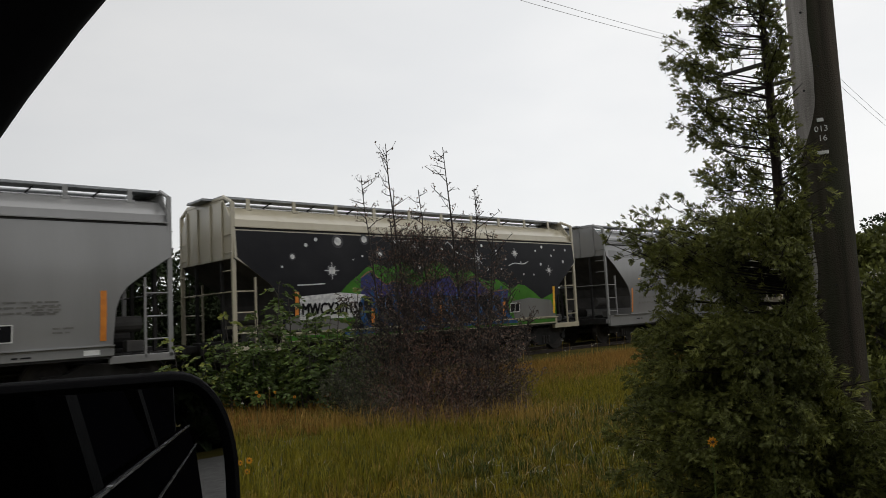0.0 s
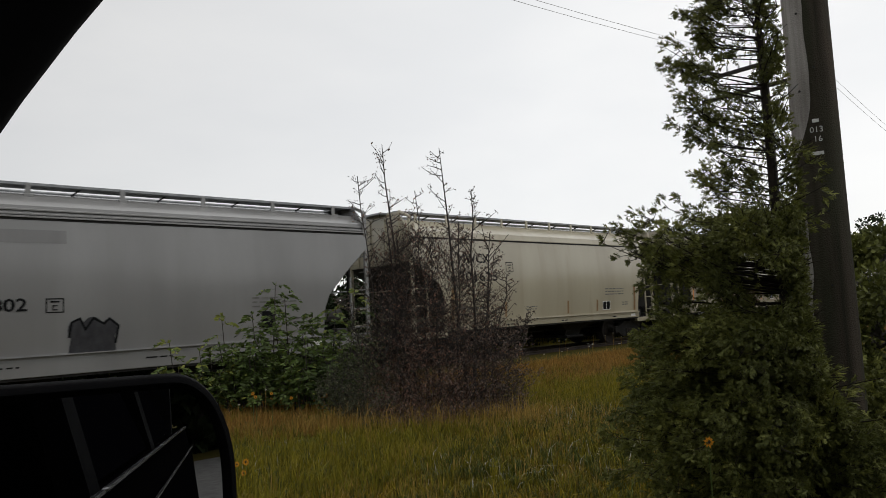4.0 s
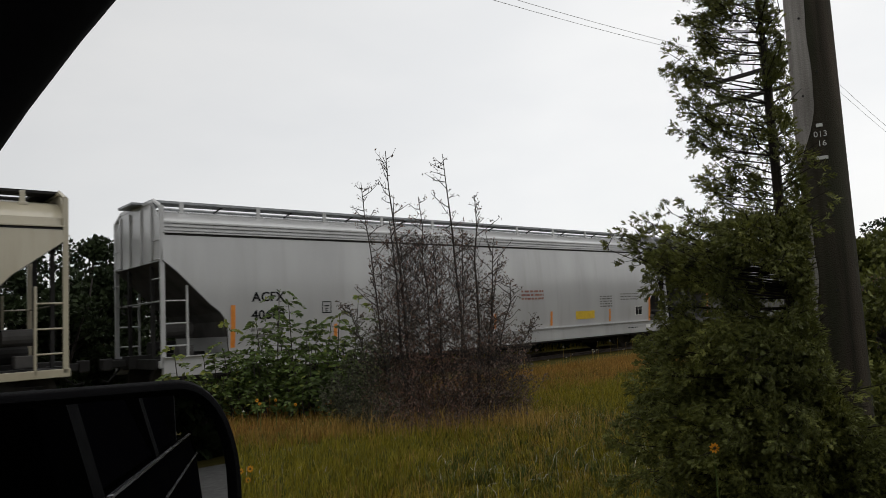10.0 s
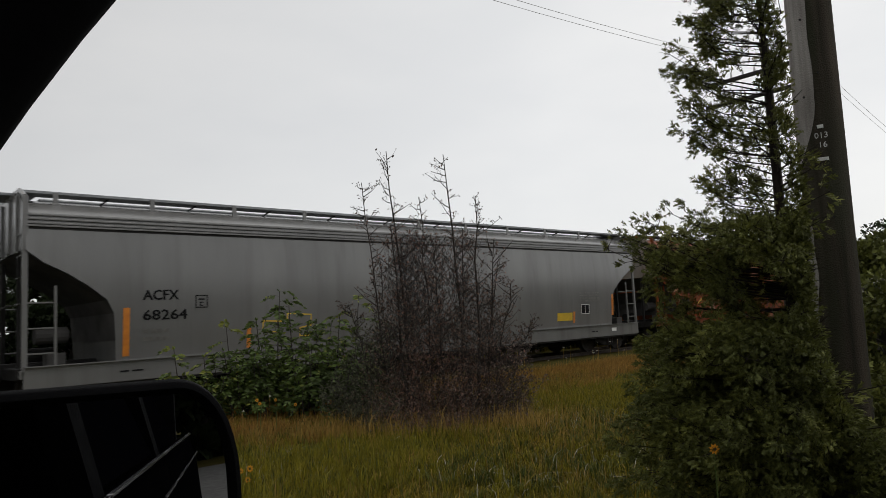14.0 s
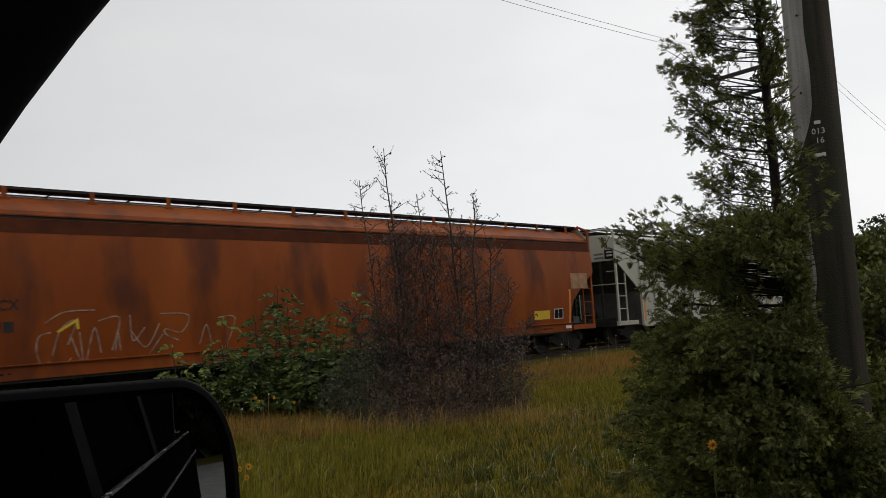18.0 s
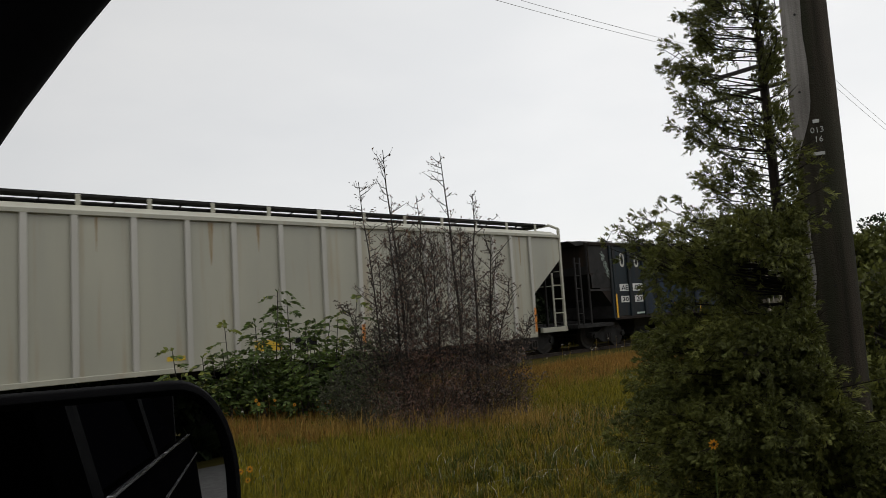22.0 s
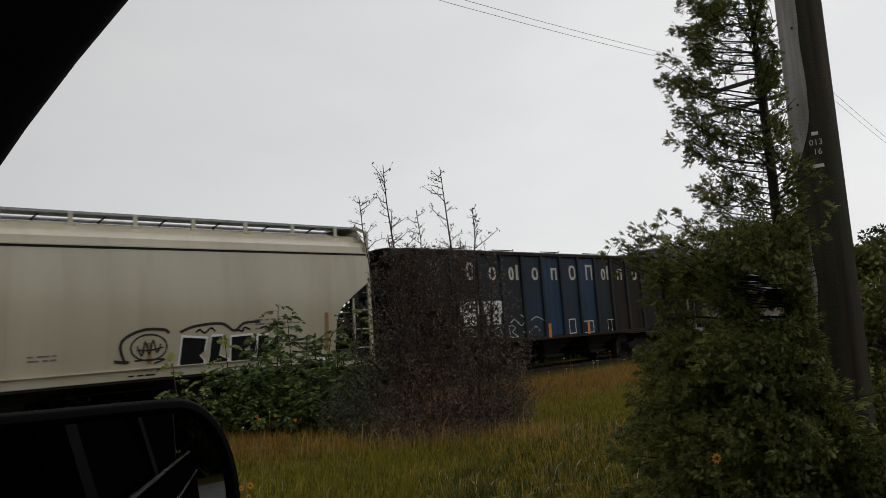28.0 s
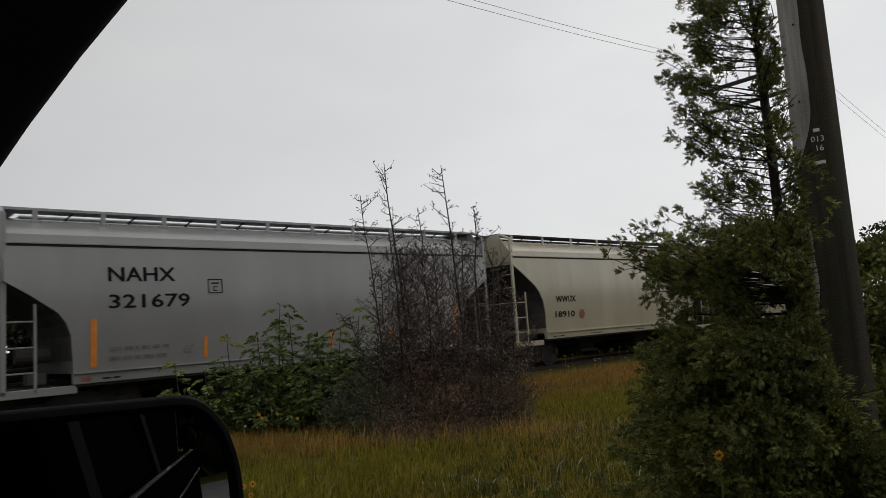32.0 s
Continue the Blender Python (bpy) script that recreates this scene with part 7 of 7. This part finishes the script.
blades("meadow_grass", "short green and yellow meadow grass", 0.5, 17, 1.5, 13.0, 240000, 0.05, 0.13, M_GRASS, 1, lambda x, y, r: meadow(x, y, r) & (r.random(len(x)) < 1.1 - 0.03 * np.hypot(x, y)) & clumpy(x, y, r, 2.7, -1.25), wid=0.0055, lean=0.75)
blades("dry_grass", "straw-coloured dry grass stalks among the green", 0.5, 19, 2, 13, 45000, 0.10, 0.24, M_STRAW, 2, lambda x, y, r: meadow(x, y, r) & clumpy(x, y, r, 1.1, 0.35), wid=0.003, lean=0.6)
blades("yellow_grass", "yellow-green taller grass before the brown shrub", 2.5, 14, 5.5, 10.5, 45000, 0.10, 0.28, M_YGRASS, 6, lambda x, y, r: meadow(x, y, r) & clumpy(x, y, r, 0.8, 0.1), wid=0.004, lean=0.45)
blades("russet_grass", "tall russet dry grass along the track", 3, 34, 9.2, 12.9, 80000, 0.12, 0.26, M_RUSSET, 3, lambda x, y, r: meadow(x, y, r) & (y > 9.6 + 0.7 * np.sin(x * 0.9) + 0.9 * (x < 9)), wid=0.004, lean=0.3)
blades("russet_patch", "russet dry grass at the green shrub's foot", 4.6, 7.6, 8.7, 10.6, 4500, 0.10, 0.24, M_RUSSET, 7, lambda x, y, r: clumpy(x, y, r, 1.7, -0.2), wid=0.004, lean=0.4)
blades("tall_straw", "tall pale grass at the shrub's foot", 5.2, 10.5, 6.6, 9.2, 6000, 0.22, 0.48, M_STRAW, 4, lambda x, y, r: np.abs((x - 7.5) * 0.68 + (y - 8.6) * 0.73 + 0.9) < 0.45, wid=0.003, lean=0.5)
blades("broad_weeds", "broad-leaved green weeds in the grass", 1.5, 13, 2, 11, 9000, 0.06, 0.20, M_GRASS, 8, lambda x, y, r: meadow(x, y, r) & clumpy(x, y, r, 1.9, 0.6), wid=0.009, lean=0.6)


def tufts(name, label, x0, x1, y0, y1, n, per, hmin, hmax, material, seed, keep, wid=0.0035):
    """Grass as stuff: tussocks of blades that lean outwards from common roots."""
    rng = np.random.default_rng(seed)
    x, y = rng.uniform(x0, x1, n), rng.uniform(y0, y1, n)
    ok = keep(x, y, rng)
    x, y = np.repeat(x[ok], per), np.repeat(y[ok], per)
    tall = np.repeat(rng.uniform(0.6, 1.2, ok.sum()), per)
    n = len(x)
    a = rng.uniform(0, 2 * np.pi, n)
    r = 0.07 * np.sqrt(rng.random(n))
    k = np.clip((y - 8) / 5, 0, 1)
    p = np.stack([x + r * np.cos(a), y + r * np.sin(a), -0.225 + 0.10 * k * k * (3 - 2 * k)], 1)
    h = rng.uniform(hmin, hmax, n) * tall
    lean = (0.15 + 7 * r) * h * rng.uniform(0.5, 1.3, n)
    b = a + rng.normal(scale=0.5, size=n)
    out = np.stack([np.cos(b), np.sin(b), np.zeros(n)], 1)
    side = np.stack([-np.sin(b), np.cos(b), np.zeros(n)], 1) * (wid * rng.uniform(0.7, 1.4, n))[:, None]
    up = np.array((0, 0, 1.0))
    m = p + out * (lean * 0.35)[:, None] + up * (h * 0.6)[:, None]
    t = p + out * lean[:, None] + up * (h * (1 - 0.3 * np.minimum(1, lean / h)))[:, None]
    v = np.stack([p - side, p + side, m + side * 0.8, m - side * 0.8, t], 1).reshape(-1, 3)
    i = np.arange(n)[:, None] * 5
    faces = np.concatenate([i, i + 1, i + 2, i + 3], 1).tolist() + np.concatenate([i + 3, i + 2, i + 4], 1).tolist()
    return tagged(raw(name, v.tolist(), [tuple(f) for f in faces], material), label, "grass", kind="stuff")


M_DEEP = mat("deep_green_grass", (0.050, 0.066, 0.012), (0.085, 0.092, 0.016), 0.7, scale=1.2, grain=0.25, bump=0, rand=0.5, trans=0.25, spec=0.25)
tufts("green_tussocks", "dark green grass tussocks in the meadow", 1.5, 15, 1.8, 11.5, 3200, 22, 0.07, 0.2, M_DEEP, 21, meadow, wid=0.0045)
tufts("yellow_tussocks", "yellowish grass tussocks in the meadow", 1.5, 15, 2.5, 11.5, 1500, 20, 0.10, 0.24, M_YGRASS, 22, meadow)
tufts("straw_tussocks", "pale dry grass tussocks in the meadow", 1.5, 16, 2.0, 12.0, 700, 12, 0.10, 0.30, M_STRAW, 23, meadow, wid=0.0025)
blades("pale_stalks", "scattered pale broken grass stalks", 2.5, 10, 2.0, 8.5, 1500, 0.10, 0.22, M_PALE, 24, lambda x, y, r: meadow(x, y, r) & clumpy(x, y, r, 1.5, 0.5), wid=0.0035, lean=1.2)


def off_road(x, y, rng):
    u = x * math.cos(radians(115)) + y * math.sin(radians(115))
    v = -x * math.sin(radians(115)) + y * math.cos(radians(115))
    return ~((np.abs(v - 0.5) < 1.1) & (u > -3) & (u < 2.6))


blades("field_grass", "sparser grass of the field round the parked car", -16, 30, -0.6, 13.2, 60000, 0.05, 0.14, M_GRASS, 12, off_road, wid=0.006, lean=0.7)
blades("verge_grass", "grass between the bushes beyond the track", -12, 45, 19.2, 24.0, 14000, 0.15, 0.4, M_YGRASS, 13, off_road, wid=0.006, lean=0.5)


def flower(x, y, z, r, stem, name="yellow_flower"):
    """Coneflower: a stem, petals and a dark centre."""
    f = tagged(empty(name, pose(x, y, z - stem)), "orange-yellow daisy-like flower on a thin stem", "flower", "yellow flowers in the grass")
    part("stem", tubem((0, 0, 0), (0, 0, stem), 0.003, n=5), M_LEAF, f)
    for i in range(9):
        a = 2 * math.pi * i / 9
        d = Vector((math.cos(a) * 0.72, -math.cos(a) * 0.68, math.sin(a)))
        t = Vector((0.68, 0.73, 0.2)).cross(d).normalized()
        c = Vector((-0.01, -0.01, stem))
        bm = bmesh.new()
        bm.faces.new([bm.verts.new(c + v) for v in (d * 0.2 * r, d * 0.6 * r + t * 0.22 * r, d * r, d * 0.6 * r - t * 0.22 * r)])
        part("petal", bm, M_PETAL, f)
    bm = bmesh.new()
    bmesh.ops.create_icosphere(bm, subdivisions=1, radius=0.25 * r, matrix=Matrix.Translation((-0.012, -0.012, stem)))
    part("flower_head", bm, M_SEED, f)


flower(3.50, 1.835, 0.72, 0.030, 0.90)
for x, y, z, r in ((3.42, 6.95, 0.02, 0.032), (3.51, 6.93, 0.03, 0.04), (3.47, 6.9, -0.07, 0.034), (5.05, 9.7, 0.42, 0.03), (5.12, 9.75, 0.36, 0.03), (5.3, 9.6, 0.40, 0.026), (5.6, 9.55, 0.30, 0.028)):
    flower(x, y, z, r, 0.28 if y < 8 else 0.45)


def pale_head(x, y, h, r, seed):
    """Pale flat seed head on a stalk."""
    rnd = random.Random(seed)
    f = tagged(empty("seed_head", pose(x, y, ground_z(x, y))), "pale seed head on a dry stalk", "weed", "pale weeds by the track")
    part("stalk", tubem((0, 0, 0), (0.02, 0.01, h), 0.004, 0.003, 5), M_STRAW, f)
    bm = bmesh.new()
    for i in range(9):
        bmesh.ops.create_icosphere(bm, subdivisions=1, radius=r * 0.32, matrix=Matrix.Translation((0.02 + rnd.gauss(0, r * 0.5), rnd.gauss(0, r * 0.5), h + rnd.gauss(0, r * 0.2))))
    part("head", bm, M_PALE, f)["kind"] = "stuff"


rnd = random.Random(77)
for i in range(22):
    x = rnd.uniform(13.2, 19.5)
    pale_head(x, 12.3 + rnd.uniform(-0.5, 0.5), rnd.uniform(0.3, 0.75), rnd.uniform(0.014, 0.03), i)
for x, y, h in ((5.35, 9.9, 0.62), (4.9, 9.9, 0.45)):
    pale_head(x, y, h, 0.022, int(x * 10))


# ---- what moves ----
def gone(t):
    """Metres that the train has rolled by t seconds."""
    return 5.65764 * t + 0.0255616 * t * t - 0.000324985 * t ** 3


def motions():
    for car, x0 in TRAIN:
        walk(car, [(t, pose(x0 - gone(t), TRACK_Y, 0)) for t in range(0, 33, 2)])
    spots = dict(TRAIN)
    for ob, car, x in wheelsets:
        # the wheels turn only while they pass before the camera
        near = [i / 10 for i in range(321) if 2.0 < spots[car] + x - gone(i / 10) < 34.0]
        if not near:
            continue
        times = sorted({0.0, *near, 32.0})
        a0 = gone(near[0])
        rows = []
        for t in times:
            s = gone(min(max(t, near[0]), near[-1])) - a0
            rows.append((t, pose(x, 0, WHEEL_R, 0, -math.degrees(s / WHEEL_R) % 360, 0)))
        walk(ob, rows)


motions()
